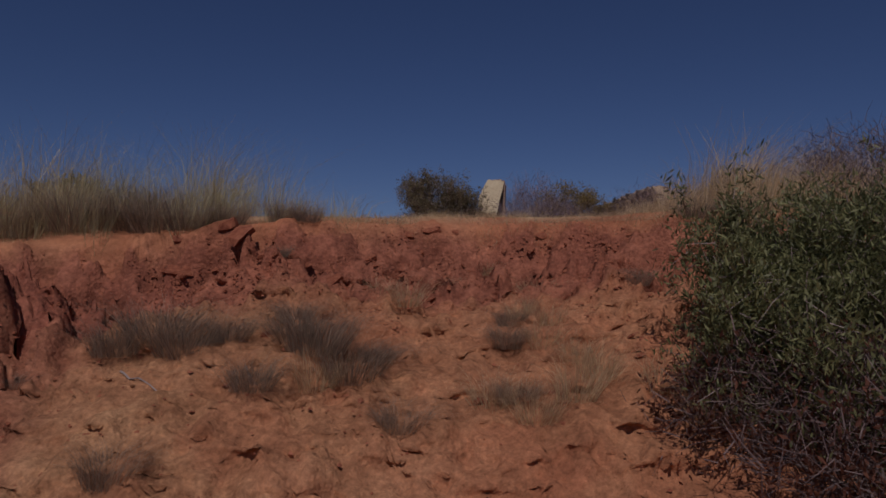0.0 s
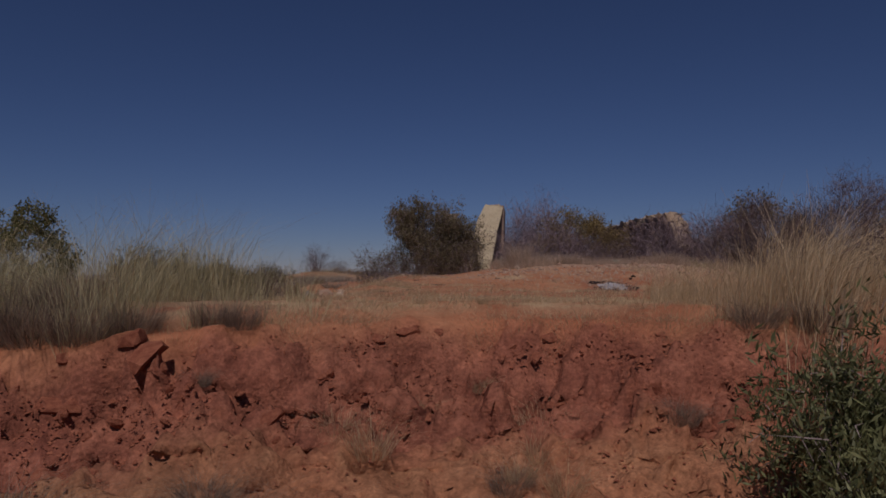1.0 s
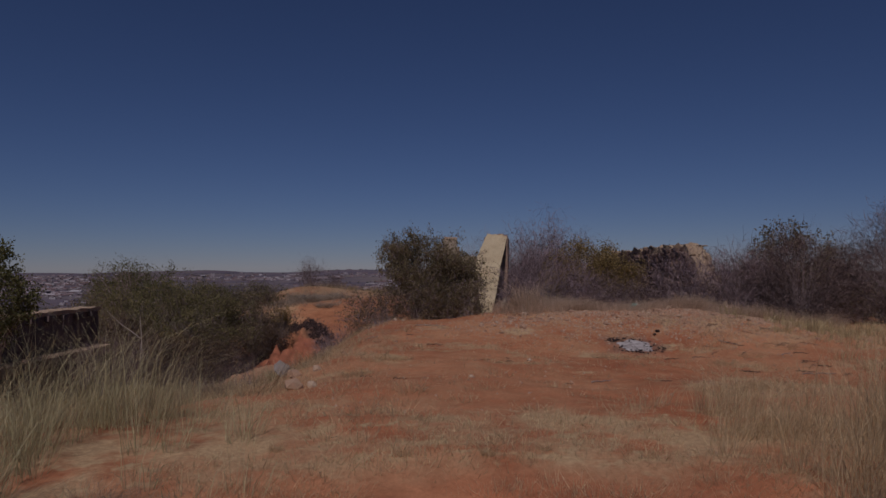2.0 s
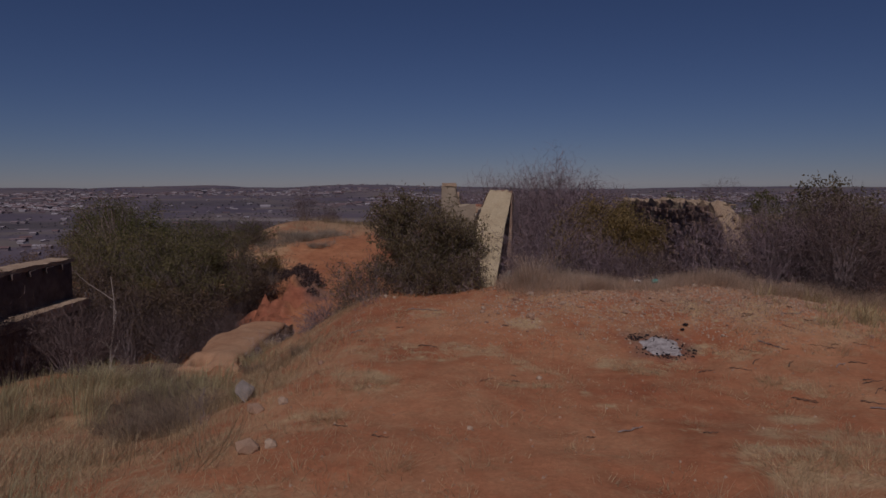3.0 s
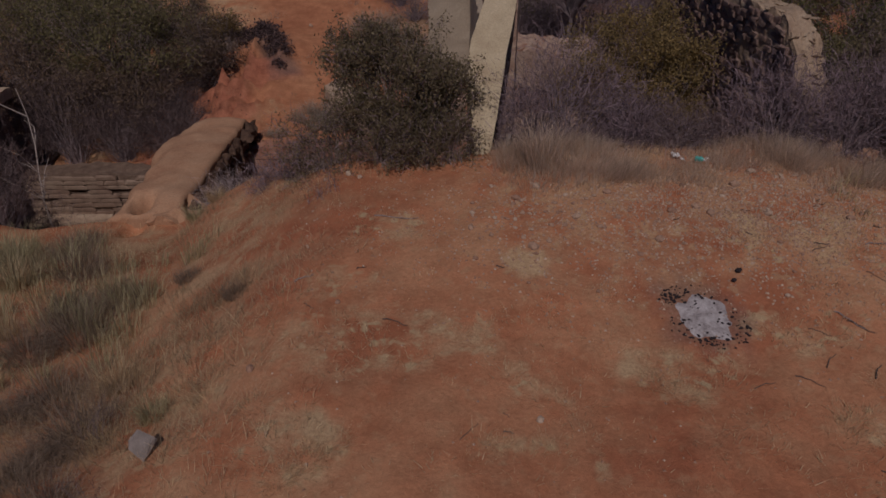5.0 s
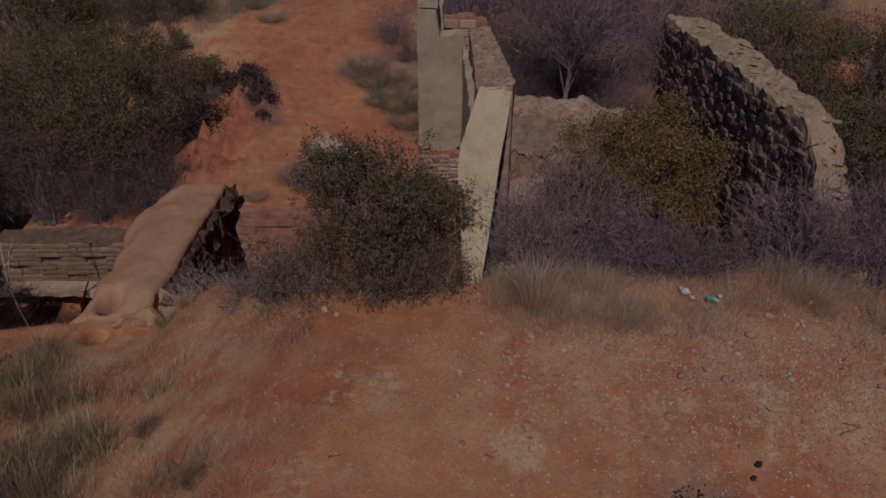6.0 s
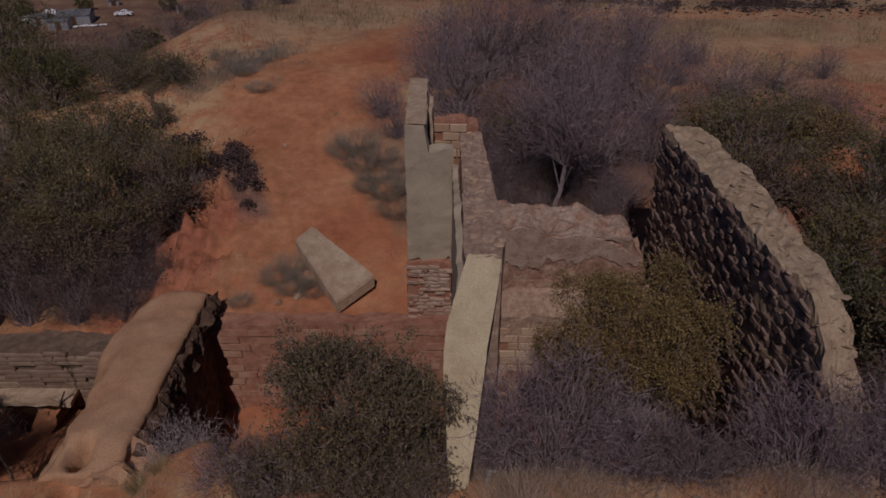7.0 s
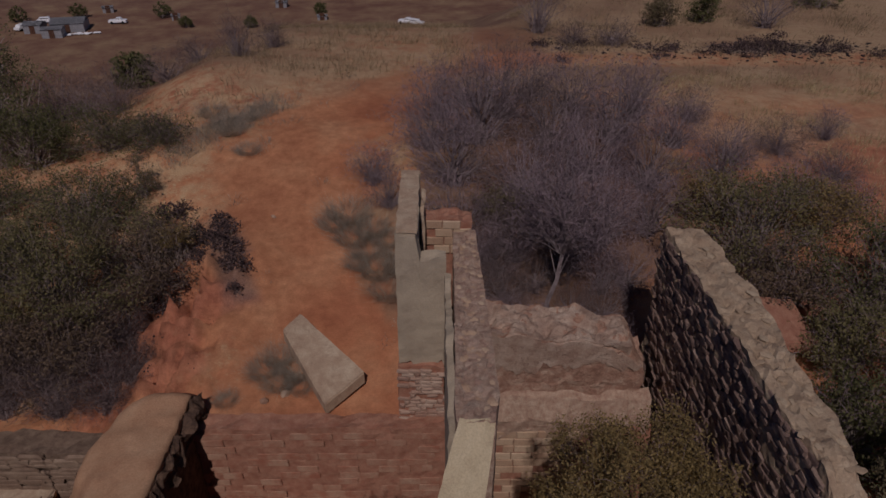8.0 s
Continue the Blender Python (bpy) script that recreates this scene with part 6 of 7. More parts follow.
tussocks("grass_tussock", [(-1.15, 28.7, 1.3), (-0.75, 28.2, 1.1), (-1.0, 27.8, 0.8), (-0.45, 27.6, 1.4), (-1.75, 29.2, 1.0), (-1.4, 29.6, 1.5), (-0.15, 26.9, 1.2), (-0.7, 29.0, 1.2), (0.05, 27.7, 1.1), (-0.25, 28.6, 0.9), (-2.75, 24.5, 0.9), (-2.35, 24.2, 0.9), (-2.0, 24.5, 1.0), (-1.95, 24.1, 0.8), (-2.5, 24.9, 0.9), (-3.4, 23.7, 0.6), (-4.7, 32.5, 0.9), (-5.4, 33.6, 1.0), (-5.8, 34.3, 1.1), (-6.4, 35.1, 1.2), (-5.2, 34.6, 0.9)],
         [tuft_mesh(441 + k, 900, 0.40, 0.32, GRASS_GREY, 1.2, 0.003, short=True) for k in range(3)], "grey-green grass tussock beside the red path", "tussocks by the path")

tussocks("dry_tussock", [(0.0, 9.64, 0.55), (-0.59, 10.75, 0.4), (2.85, 9.55, 0.75), (3.2, 9.75, 0.6), (3.55, 9.9, 0.8), (-1.5, 9.95, 0.6), (-0.66, 10.7, 0.5), (-0.53, 11.43, 0.4), (-0.35, 11.6, 0.45), (2.63, 12.4, 0.5), (2.4, 12.55, 0.4), (1.06, 11.83, 0.3), (1.38, 11.8, 0.3), (-1.39, 12.5, 0.6),
                         (4.4, 12.5, 0.5), (2.6, 10.75, 0.4), (-2.4, 12.7, 0.8), (-2.2, 12.3, 0.7), (-2.7, 13.3, 0.9), (-3.1, 12.0, 0.8), (-1.9, 10.9, 0.6), (-3.3, 12.7, 0.8), (-1.45, 12.75, 0.6), (5.1, 13.1, 0.7), (3.9, 12.1, 0.4), (-0.2, 11.8, 0.45), (-0.9, 12.2, 0.5), (-2.0, 13.8, 0.7), (-2.9, 14.4, 0.8), (-1.6, 14.6, 0.5)],
         [tuft_mesh(451 + k, 260, 0.24, 0.24, GRASS_PALE, 1.5, 0.0022, short=True) for k in range(3)], "straw-coloured grass tuft on the red terrace", "tufts on the terrace")

# ---- stones, ash and litter on the terrace ----
stone_kinds = [stone_mesh(500 + k, 0.55) for k in range(6)]
for m_ in stone_kinds:
    m_.materials.append(PEBBLE)
r = random.Random(9)
n = 0
while n < 280:
    x, y = r.uniform(0.9, 6.6), r.uniform(13.6, 16.5)
    if r.random() > (0.15 + 0.85 * math.exp(-((y - 15.2 - 0.1 * (x - 3)) / 0.75) ** 2)) or math.hypot(x - 3.1, y - 13.42) < 0.6:
        continue
    s = r.uniform(0.035, 0.08) if r.random() < 0.93 else r.uniform(0.09, 0.15)
    ob = single("stone", stone_kinds[n % 6], None, "small pale stone on the red ground", "stone", "loose stones")
    ob.matrix_world = pose(x, y, gz(x, y) + s * 0.1, r.uniform(-20, 20), r.uniform(-20, 20), r.uniform(0, 360)) @ Matrix.Diagonal((s, s, s, 1))
    n += 1
flag = single("stone", chunk_mesh(590, 0.35, 18), GREY_STONE, "flat grey stone leaning in dry grass on the slope", "stone", "loose stones")
flag.matrix_world = pose(-1.72, 11.9, gz(-1.72, 11.9) + 0.08, 62, 12, 18) @ Matrix.Diagonal((0.24, 0.36, 0.30, 1))
for x, y, s in ((-1.16, 10.06, 0.22), (-1.0, 10.16, 0.14), (0.93, 14.85, 0.10), (-1.05, 12.7, 0.1), (-1.4, 11.2, 0.2), (-1.15, 11.25, 0.14), (0.6, 10.4, 0.07), (1.4, 12.1, 0.09), (-0.4, 13.6, 0.07), (-0.6, 16.3, 0.11), (-0.45, 16.2, 0.08), (-0.9, 16.25, 0.09), (5.75, 16.75, 0.42), (6.2, 16.65, 0.36), (-2.6, 23.7, 0.22), (-2.2, 23.9, 0.25), (-3.4, 29.5, 0.16)):
    ob = single("stone", stone_kinds[int(s * 100) % 6], None, "pale weathered stone lying on red earth", "stone", "loose stones")
    ob.matrix_world = pose(x, y, gz(x, y) + s * 0.12, 10, -15, s * 900) @ Matrix.Diagonal((s, s, s * 1.2, 1))
for x, y, tall, lean in ((1.46, 16.72, 0.26, 8), (1.56, 16.80, 0.22, -10)):
    ob = single("stake", block_mesh(0.05, 1.0, 0.05, 0.008, 800 + int(lean), 0.08), GREY_STONE, "short grey stake standing at the plastered wall's foot", "stake", "stakes at the wall")
    ob.matrix_world = pose(x, y, gz(x, y) + tall * 0.36, 0, lean, 15) @ Matrix.Diagonal((1, 1, tall, 1))
# gravel too fine to count
grain = np.array([(0.5, 0, 0), (-0.4, 0.35, 0), (-0.35, -0.4, 0), (0.05, 0.02, 0.5), (0.1, 0.45, 0.1)])
tri = np.array([(0, 4, 3), (4, 1, 3), (1, 2, 3), (2, 0, 3)])
g = np.random.default_rng(31)
gx_, gy_ = np.concatenate([g.uniform(-1.2, 7.5, 900), g.normal(4.0, 1.7, 13000)]), np.concatenate([g.uniform(8.6, 16.6, 900), g.normal(15.1, 0.75, 13000)])
ok = gy_ < 16.7
gx_, gy_ = gx_[ok], gy_[ok]
size = g.uniform(0.012, 0.042, len(gx_))
ang = g.uniform(0, 6.28, len(gx_))
c, s = np.cos(ang)[:, None], np.sin(ang)[:, None]
px = grain[None, :, 0] * c - grain[None, :, 1] * s
py = grain[None, :, 0] * s + grain[None, :, 1] * c
V = np.stack([gx_[:, None] + px * size[:, None], gy_[:, None] + py * size[:, None], ground_at(gx_, gy_)[:, None] - 0.003 + grain[None, :, 2] * size[:, None]], -1).reshape(-1, 3)
F = (np.arange(len(gx_))[:, None, None] * 5 + tri[None]).reshape(-1, 3)
tagged(new("gravel", mesh_np("gravel", V, F, PEBBLE)), "scattered fine gravel and grit on the terrace", "gravel", kind="stuff")
# clods on the face of the bank
clod_kinds = [chunk_mesh(520 + k, 0.7, 16) for k in range(5)]
for m_ in clod_kinds:
    m_.materials.append(CLOD)
n = 0
while n < 285:
    x = r.uniform(-2.8, 2.2)
    qd = r.uniform(-0.02, 0.75) if r.random() < 0.7 else r.uniform(0.5, 2.6)
    y = float(bank_edge(np.array([x]))[0]) - qd
    s = r.uniform(0.03, 0.07) if r.random() < 0.74 else r.uniform(0.08, 0.13)
    ob = single("earth_clod", clod_kinds[n % 5], None, "hard lump of red earth in the bank", "earth clod", "clods in the bank")
    ob.matrix_world = pose(x, y, gz(x, y) - s * 0.28, r.uniform(10, 50), r.uniform(-25, 25), r.uniform(-60, 60)) @ Matrix.Diagonal((s * r.uniform(1.1, 1.9), s * 1.1, s * 0.8, 1))
    n += 1
# larger slabs of hard earth near the edge
for x, y, s, st, tl, an in ((-2.12, 5.95, 0.36, 1.9, 25, 20), (-1.73, 6.1, 0.34, 1.5, -15, -25), (-1.56, 5.98, 0.40, 2.0, -30, 30), (-1.98, 5.62, 0.42, 1.9, 20, 10), (-2.16, 6.1, 0.26, 1.4, 10, 60), (-1.1, 4.92, 0.22, 1.2, 0, 50), (-0.22, 6.72, 0.22, 1.6, 10, -10), (0.95, 6.72, 0.2, 1.5, -10, 20), (1.75, 6.2, 0.26, 1.3, 15, 70), (1.95, 6.05, 0.22, 1.4, -20, 0), (-0.55, 6.45, 0.18, 1.6, 0, 15), (-2.7, 5.5, 0.3, 1.6, 30, -20)):
    ob = single("earth_slab", clod_kinds[int(s * 100) % 5], None, "broad slab of hard red earth jutting from the bank", "earth clod", "slabs in the bank")
    ob.matrix_world = pose(x, y, gz(x, y) - s * 0.10, 26, tl * 0.6, an) @ Matrix.Diagonal((s * st * 0.5, s * 0.7, s * 0.55, 1))
# crumbs of earth too fine to count
g = np.random.default_rng(41)
bx = g.uniform(-3.4, 2.6, 9500)
by = bank_edge(bx) - np.where(g.uniform(0, 1, 9500) < 0.6, np.abs(g.normal(0.3, 0.35, 9500)), np.abs(g.normal(0, 1.5, 9500))) - 0.02
size = g.uniform(0.010, 0.028, 9500) * np.where(g.uniform(0, 1, 9500) < 0.1, 1.6, 1.0)
ang = g.uniform(0, 6.28, 9500)
c, s = np.cos(ang)[:, None], np.sin(ang)[:, None]
jag = grain[None] * g.uniform(0.6, 1.4, (9500, 5, 1))
px, py = jag[:, :, 0] * c - jag[:, :, 1] * s, jag[:, :, 0] * s + jag[:, :, 1] * c
V = np.stack([bx[:, None] + px * size[:, None], by[:, None] + py * size[:, None], ground_at(bx, by)[:, None] - 0.012 + jag[:, :, 2] * size[:, None] * 0.8], -1).reshape(-1, 3)
F = (np.arange(9500)[:, None, None] * 5 + tri[None]).reshape(-1, 3)
tagged(new("earth_crumbs", mesh_np("earth_crumbs", V, F, CLOD)), "crumbs of red earth strewn over the bank", "earth crumbs", kind="stuff")
# fire place
ash = thing("ash_patch", "patch of white ash ringed with charcoal on red ground", "ash patch", (3.1, 13.42, gz(3.1, 13.42)))
k = 40
rad = [0.30 * (1 + 0.5 * noise.noise(Vector((math.cos(2 * math.pi * i / k) * 1.6, math.sin(2 * math.pi * i / k) * 1.6, 3.3)))) for i in range(k)]
pts = [(0, 0)] + [(rad[i] * f * (1.0 * math.cos(2 * math.pi * i / k) - 0.12 * math.sin(2 * math.pi * i / k)), rad[i] * f * 1.02 * math.sin(2 * math.pi * i / k)) for f in (0.35, 0.7, 1.0) for i in range(k)]
zs = [gz(3.1 + a, 13.42 + b) - gz(3.1, 13.42) for a, b in pts]
hs = [0.026] + [0.022] * k + [0.014] * k + [-0.008] * k
fs = [(0, 1 + i, 1 + (i + 1) % k) for i in range(k)] + [(1 + o + i, 1 + o + k + i, 1 + o + k + (i + 1) % k, 1 + o + (i + 1) % k) for o in (0, k) for i in range(k)]
m_ = bpy.data.meshes.new("ash")
m_.from_pydata([(a, b, z + h + 0.008 * noise.noise(Vector((a * 14, b * 14, 1)))) for (a, b), z, h in zip(pts, zs, hs)], [], fs)
part("ash", m_, ASH, ash, "fine white ash")
char_kinds = [stone_mesh(540 + k, 0.6) for k in range(3)]
for m_ in char_kinds:
    m_.materials.append(CHAR)
for k in range(190):
    pick = r.random()
    a = r.gauss(2.25, 0.22) if pick < 0.25 else r.gauss(4.9, 0.75) if pick < 0.7 else r.uniform(0, 6.283)
    d = 0.33 * r.uniform(0.8, 1.25) if pick < 0.8 else 0.32 * math.sqrt(r.random())
    dx, dy = d * (1.0 * math.cos(a) - 0.12 * math.sin(a)), d * 1.02 * math.sin(a)
    s = r.uniform(0.012, 0.036)
    ob = part("charcoal", char_kinds[k % 3], None, ash)
    ob.matrix_local = pose(dx, dy, gz(3.1 + dx, 13.42 + dy) - gz(3.1, 13.42) + (0.018 if d < 0.3 else 0.006), r.uniform(-30, 30), 0, r.uniform(0, 360)) @ Matrix.Diagonal((s * 1.3, s, s, 1))
for x, y, s in ((3.60, 13.98, 0.08), (3.52, 13.86, 0.06)):
    ob = single("charred_lump", char_kinds[0], None, "charred lump of wood beside the ash", "charcoal", "charred lumps")
    ob.matrix_world = pose(x, y, gz(x, y) + 0.02, 0, 0, 40) @ Matrix.Diagonal((s * 1.4, s, s, 1))


n = 0
while n < 90:
    x, y, s = BURNT[n % len(BURNT)]
    x, y, s = x + r.gauss(0, s * 0.75), y + r.gauss(0, s * 0.75), s * r.uniform(0.2, 0.6)
    ob = single("burnt_clump", clod_kinds[n % 5].copy() if n < 5 else burnt_kinds[n % 5], None, "blackened clump of burnt scrub beside the red path", "burnt scrub", "burnt clumps")
    if n < 5:
        ob.data.materials.clear()
        ob.data.materials.append(CHAR)
        burnt_kinds = (burnt_kinds if n else []) + [ob.data]
    ob.matrix_world = pose(x, y, gz(x, y) + s * 0.1, r.uniform(-30, 30), r.uniform(-30, 30), r.uniform(0, 360)) @ Matrix.Diagonal((s * 1.2, s, s * 0.6, 1))
    n += 1


def stick(name, pts, radius, mat, label):
    p = np.array(pts, float)
    v, f = prisms(p[:-1], p[1:], np.linspace(radius, radius * 0.6, len(p) - 1), np.linspace(radius * 0.9, radius * 0.5, len(p) - 1))
    return tagged(new(name, mesh_np(name, v, f, mat)), label, "stick", "fallen sticks")


def ground_stick(x, y, length, ang, radius=0.008, mat=BARK):
    n_, pts = 5, []
    for i in range(n_ + 1):
        t = i / n_ - 0.5
        xx, yy = x + length * t * math.cos(ang) + 0.03 * length * math.sin(5 * t + x), y + length * t * math.sin(ang) + 0.05 * length * math.cos(6 * t + y)
        pts.append((xx, yy, gz(xx, yy) + radius * 0.8 + 0.01 * (i % 2)))
    stick("stick", pts, radius, mat, "thin grey stick lying on the ground")


for x, y, ln, an in ((0.08, 15.12, 0.5, -0.1), (4.4, 13.3, 0.3, -0.9), (4.9, 12.6, 0.25, 0.7), (2.0, 10.6, 0.3, 0.5), (-1.13, 4.55, 0.6, 2.1), (-1.73, 4.3, 0.4, -0.6), (-0.8, 14.0, 0.2, 0.4), (5.2, 14.4, 0.3, 0.2), (4.6, 11.2, 0.35, -0.4)):
    ground_stick(x, y, ln, an)
for k in range(46):
    x, y = (r.gauss(4.9, 0.8), r.uniform(11.0, 15.2)) if k < 34 else (r.uniform(-1.0, 3.5), r.uniform(10.0, 15.5))
    ground_stick(x, y, r.uniform(0.07, 0.26), r.uniform(-0.9, 0.9), r.uniform(0.004, 0.009), DEAD_TWIG)
for k, (x, y) in enumerate(((-0.95, 15.75), (-0.8, 15.9), (-2.0, 11.4), (-2.4, 12.4))):
    bare_bush("dead_weed", (x, y, gz(x, y)), (0.16, 0.16, 0.2), "small dead brown weed on red earth", 230 + k, TWIG_DARK, 10, 6, 0.12, 0.004, lift=0.22, group="dead weeds")

# bottle and litter under the scrub
btl = thing("plastic_bottle", "crushed green plastic bottle lying in dry grass", "bottle", (3.84, 16.15, gz(3.84, 16.15) + 0.07))
bm = bmesh.new()
prof = ((0.0, 0.0), (0.036, 0.004), (0.04, 0.02), (0.036, 0.09), (0.04, 0.12), (0.037, 0.17), (0.018, 0.215), (0.014, 0.235))
rings = [[bm.verts.new((rr * math.cos(a * math.pi / 6) * (1 + 0.1 * math.sin(3 * hh * 20)), rr * math.sin(a * math.pi / 6) * 0.8, hh)) for a in range(12)] for rr, hh in prof[1:]]
for a, b in zip(rings, rings[1:]):
    for k in range(12):
        bm.faces.new((a[k], a[(k + 1) % 12], b[(k + 1) % 12], b[k]))
bm.faces.new(rings[0][::-1])
bm.transform(pose(-0.06, 0, 0, 0, 80, -50) @ Matrix.Diagonal((0.9, 0.9, 0.55, 1)))
part("bottle_body", bm, BOTTLE, btl)
bm = bmesh.new()
bmesh.ops.create_cone(bm, cap_ends=True, segments=12, radius1=0.017, radius2=0.017, depth=0.022, matrix=pose(0.022, -0.098, 0.022, 0, 80, -50))
part("cap", bm, PAPER, btl, "pale screw cap")
for x, y, s in ((3.57, 16.28, 0.10), (3.62, 16.16, 0.05), (3.95, 16.2, 0.045)):
    bm = bmesh.new()
    bmesh.ops.create_grid(bm, x_segments=4, y_segments=3, size=0.5)
    for v in bm.verts:
        v.co = Vector((v.co.x * s, v.co.y * s * 1.4, 0.05 + 0.35 * s * noise.noise(v.co * 3 + Vector((x, y, 0)))))
    bmesh.ops.solidify(bm, geom=list(bm.faces), thickness=0.003)
    ob = single("litter_scrap", bm, PAPER, "crumpled pale scrap of litter under the scrub", "litter", "scraps of litter", at=(x, y, gz(x, y)))

# ---- the brow and the plain ----
for k, (x, y, r_, lift, kind) in enumerate(((5.6, 45.3, (1.3, 1.2, 1.4), 1.5, 0), (13.8, 47.3, (0.45, 0.45, 0.75), 0.75, 1), (11.5, 46.7, (0.6, 0.5, 0.6), 0.6, 2), (16.4, 46.2, (1.5, 1.3, 1.2), 1.3, 0), (8.6, 43.4, (0.9, 0.7, 0.6), 0.5, 0), (6.9, 43.6, (0.8, 0.6, 0.5), 0.4, 0),
                                            (21, 50.5, (1.4, 1.2, 0.9), 0.9, 1), (-6.9, 40.9, (0.7, 0.6, 0.8), 0.8, 0), (-6.0, 43.0, (0.45, 0.45, 0.5), 0.5, 0), (-9.4, 43.5, (0.8, 0.7, 0.6), 0.5, 0))):
    at = (x, y, gz(x, y) - 0.1)
    if kind == 0:
        bare_bush("thorn_bush", at, r_, "bare brown thorn bush on the brow of the hill", 300 + k, TWIG_DARK, 70, 12, 0.5, 0.02, lift=lift, group="bushes on the brow")
    else:
        bush("hill_bush", at, r_, "dark bush standing in dry grass on the brow", LEAF_DARK if kind == 1 else LEAF_GREY, 2200, (0.11, 0.035), TWIG_DARK, 50, 8, 0.4, 300 + k, 0.02, lift=lift, group="bushes on the brow")
# burnt rubble along the brow
rub = [stone_mesh(560 + k, 0.6) for k in range(3)]
rv, rf, off = [], [], 0
for k in range(1500):
    if r.random() < 0.6:
        x, y = r.gauss(16.0, 1.4), r.gauss(42.8, 0.5)
    else:
        x, y = r.uniform(5, 20), r.gauss(42.0, 0.9)
    s = r.uniform(0.03, 0.09) if r.random() < 0.85 else r.uniform(0.09, 0.2)
    m_ = rub[k % 3]
    co = np.empty(len(m_.vertices) * 3)
    m_.vertices.foreach_get("co", co)
    co = co.reshape(-1, 3) * s * np.array([1.3, 1, 0.6])
    a = r.uniform(0, 6.28)
    co = np.stack([co[:, 0] * math.cos(a) - co[:, 1] * math.sin(a) + x, co[:, 0] * math.sin(a) + co[:, 1] * math.cos(a) + y, co[:, 2] + gz(x, y) + s * 0.15], 1)
    fc = np.array([tuple(p.vertices) for p in m_.polygons]) + off
    off += len(co)
    rv.append(co)
    rf.append(fc)
tagged(new("burnt_rubble", mesh_np("burnt_rubble", np.concatenate(rv), np.concatenate(rf), CHAR)), "blackened rubble and burnt scrub along the brow", "rubble", kind="stuff")


for k in range(34):
    x, y = (r.gauss(16.0, 1.4), r.gauss(42.8, 0.7)) if k < 22 else (r.uniform(5, 14), r.gauss(42.8, 0.9))
    size = r.uniform(0.14, 0.36)
    bush("burnt_shrub", (x, y, gz(x, y)), (size * 1.5, size, size * 0.22), "low blackened shrub on the brow of the hill", LEAF_CHAR, 200, (0.08, 0.03), TWIG_DARK, 18, 7, 0.25, 640 + k, 0.012, lift=size * 0.2, group="burnt shrubs on the brow")


def box(bm, x0, x1, y0, y1, z0, z1, taper=0.0):
    v = [bm.verts.new((x, y, z)) for z, t in ((z0, 0), (z1, taper)) for x, y in ((x0 + t, y0 + t * 0.4), (x1 - t, y0 + t * 0.4), (x1 - t, y1 - t * 0.4), (x0 + t, y1 - t * 0.4))]
    for f in ((3, 2, 1, 0), (4, 5, 6, 7), (0, 1, 5, 4), (1, 2, 6, 5), (2, 3, 7, 6), (3, 0, 4, 7)):
        bm.faces.new([v[i] for i in f])


def car(x, y, ang, pickup, label):
    ob = thing("pickup_truck" if pickup else "parked_car", label, "vehicle", group="vehicles on the plain")
    ob.matrix_world = pose(x, y, gz(x, y), 0, 0, ang)
    bm = bmesh.new()
    box(bm, -2.2, 2.2, -0.85, 0.85, 0.35, 0.95, 0.06)
    bmesh.ops.bevel(bm, geom=list(bm.edges), offset=0.08, segments=2, affect="EDGES")
    part("body", bm, CAR_WHITE, ob)
    bm = bmesh.new()
    box(bm, -0.6 if pickup else -1.7, 1.1, -0.76, 0.76, 0.9, 1.5, 0.3)
    bmesh.ops.bevel(bm, geom=list(bm.edges), offset=0.05, segments=2, affect="EDGES")
    cabin = part("cabin", bm, CAR_WHITE, ob)
    for s in (-1, 1):
        bm = bmesh.new()
        box(bm, -0.35 if pickup else -1.35, 0.75, s * 0.7 - 0.02, s * 0.7 + 0.02, 1.0, 1.36, 0.12)
        part("side_window", bm, GLASS_DARK, cabin, "dark side window")
        for wx in (-1.35, 1.35):
            bm = bmesh.new()
            bmesh.ops.create_cone(bm, cap_ends=True, segments=16, radius1=0.34, radius2=0.34, depth=0.22, matrix=pose(wx, s * 0.78, 0.34, 90, 0, 0))
            part("wheel", bm, TYRE, ob, "black tyre")


def shed(x, y, w, d, h, ang, label):
    ob = thing("shed", label, "shed", group="sheds on the plain")
    ob.matrix_world = pose(x, y, gz(x, y) - 0.2, 0, 0, ang)
    bm = bmesh.new()
    box(bm, -w / 2, w / 2, -d / 2, d / 2, 0, h)
    part("wall", bm, TIN, ob)
    bm = bmesh.new()
    v = [bm.verts.new(p) for p in ((-w / 2 - 0.2, -d / 2 - 0.2, h), (w / 2 + 0.2, -d / 2 - 0.2, h), (w / 2 + 0.2, 0, h + d * 0.16), (-w / 2 - 0.2, 0, h + d * 0.16), (w / 2 + 0.2, d / 2 + 0.2, h), (-w / 2 - 0.2, d / 2 + 0.2, h))]
    bm.faces.new((v[0], v[1], v[2], v[3]))
    bm.faces.new((v[3], v[2], v[4], v[5]))
    bmesh.ops.solidify(bm, geom=list(bm.faces), thickness=0.08)
    part("roof", bm, TIN, ob, "pale sheet metal roof")
    bm = bmesh.new()
    box(bm, -0.6, 0.6, -d / 2 - 0.06, -d / 2 - 0.005, 0.2, 2.1)
    part("door", bm, RUST, ob, "dark door opening")


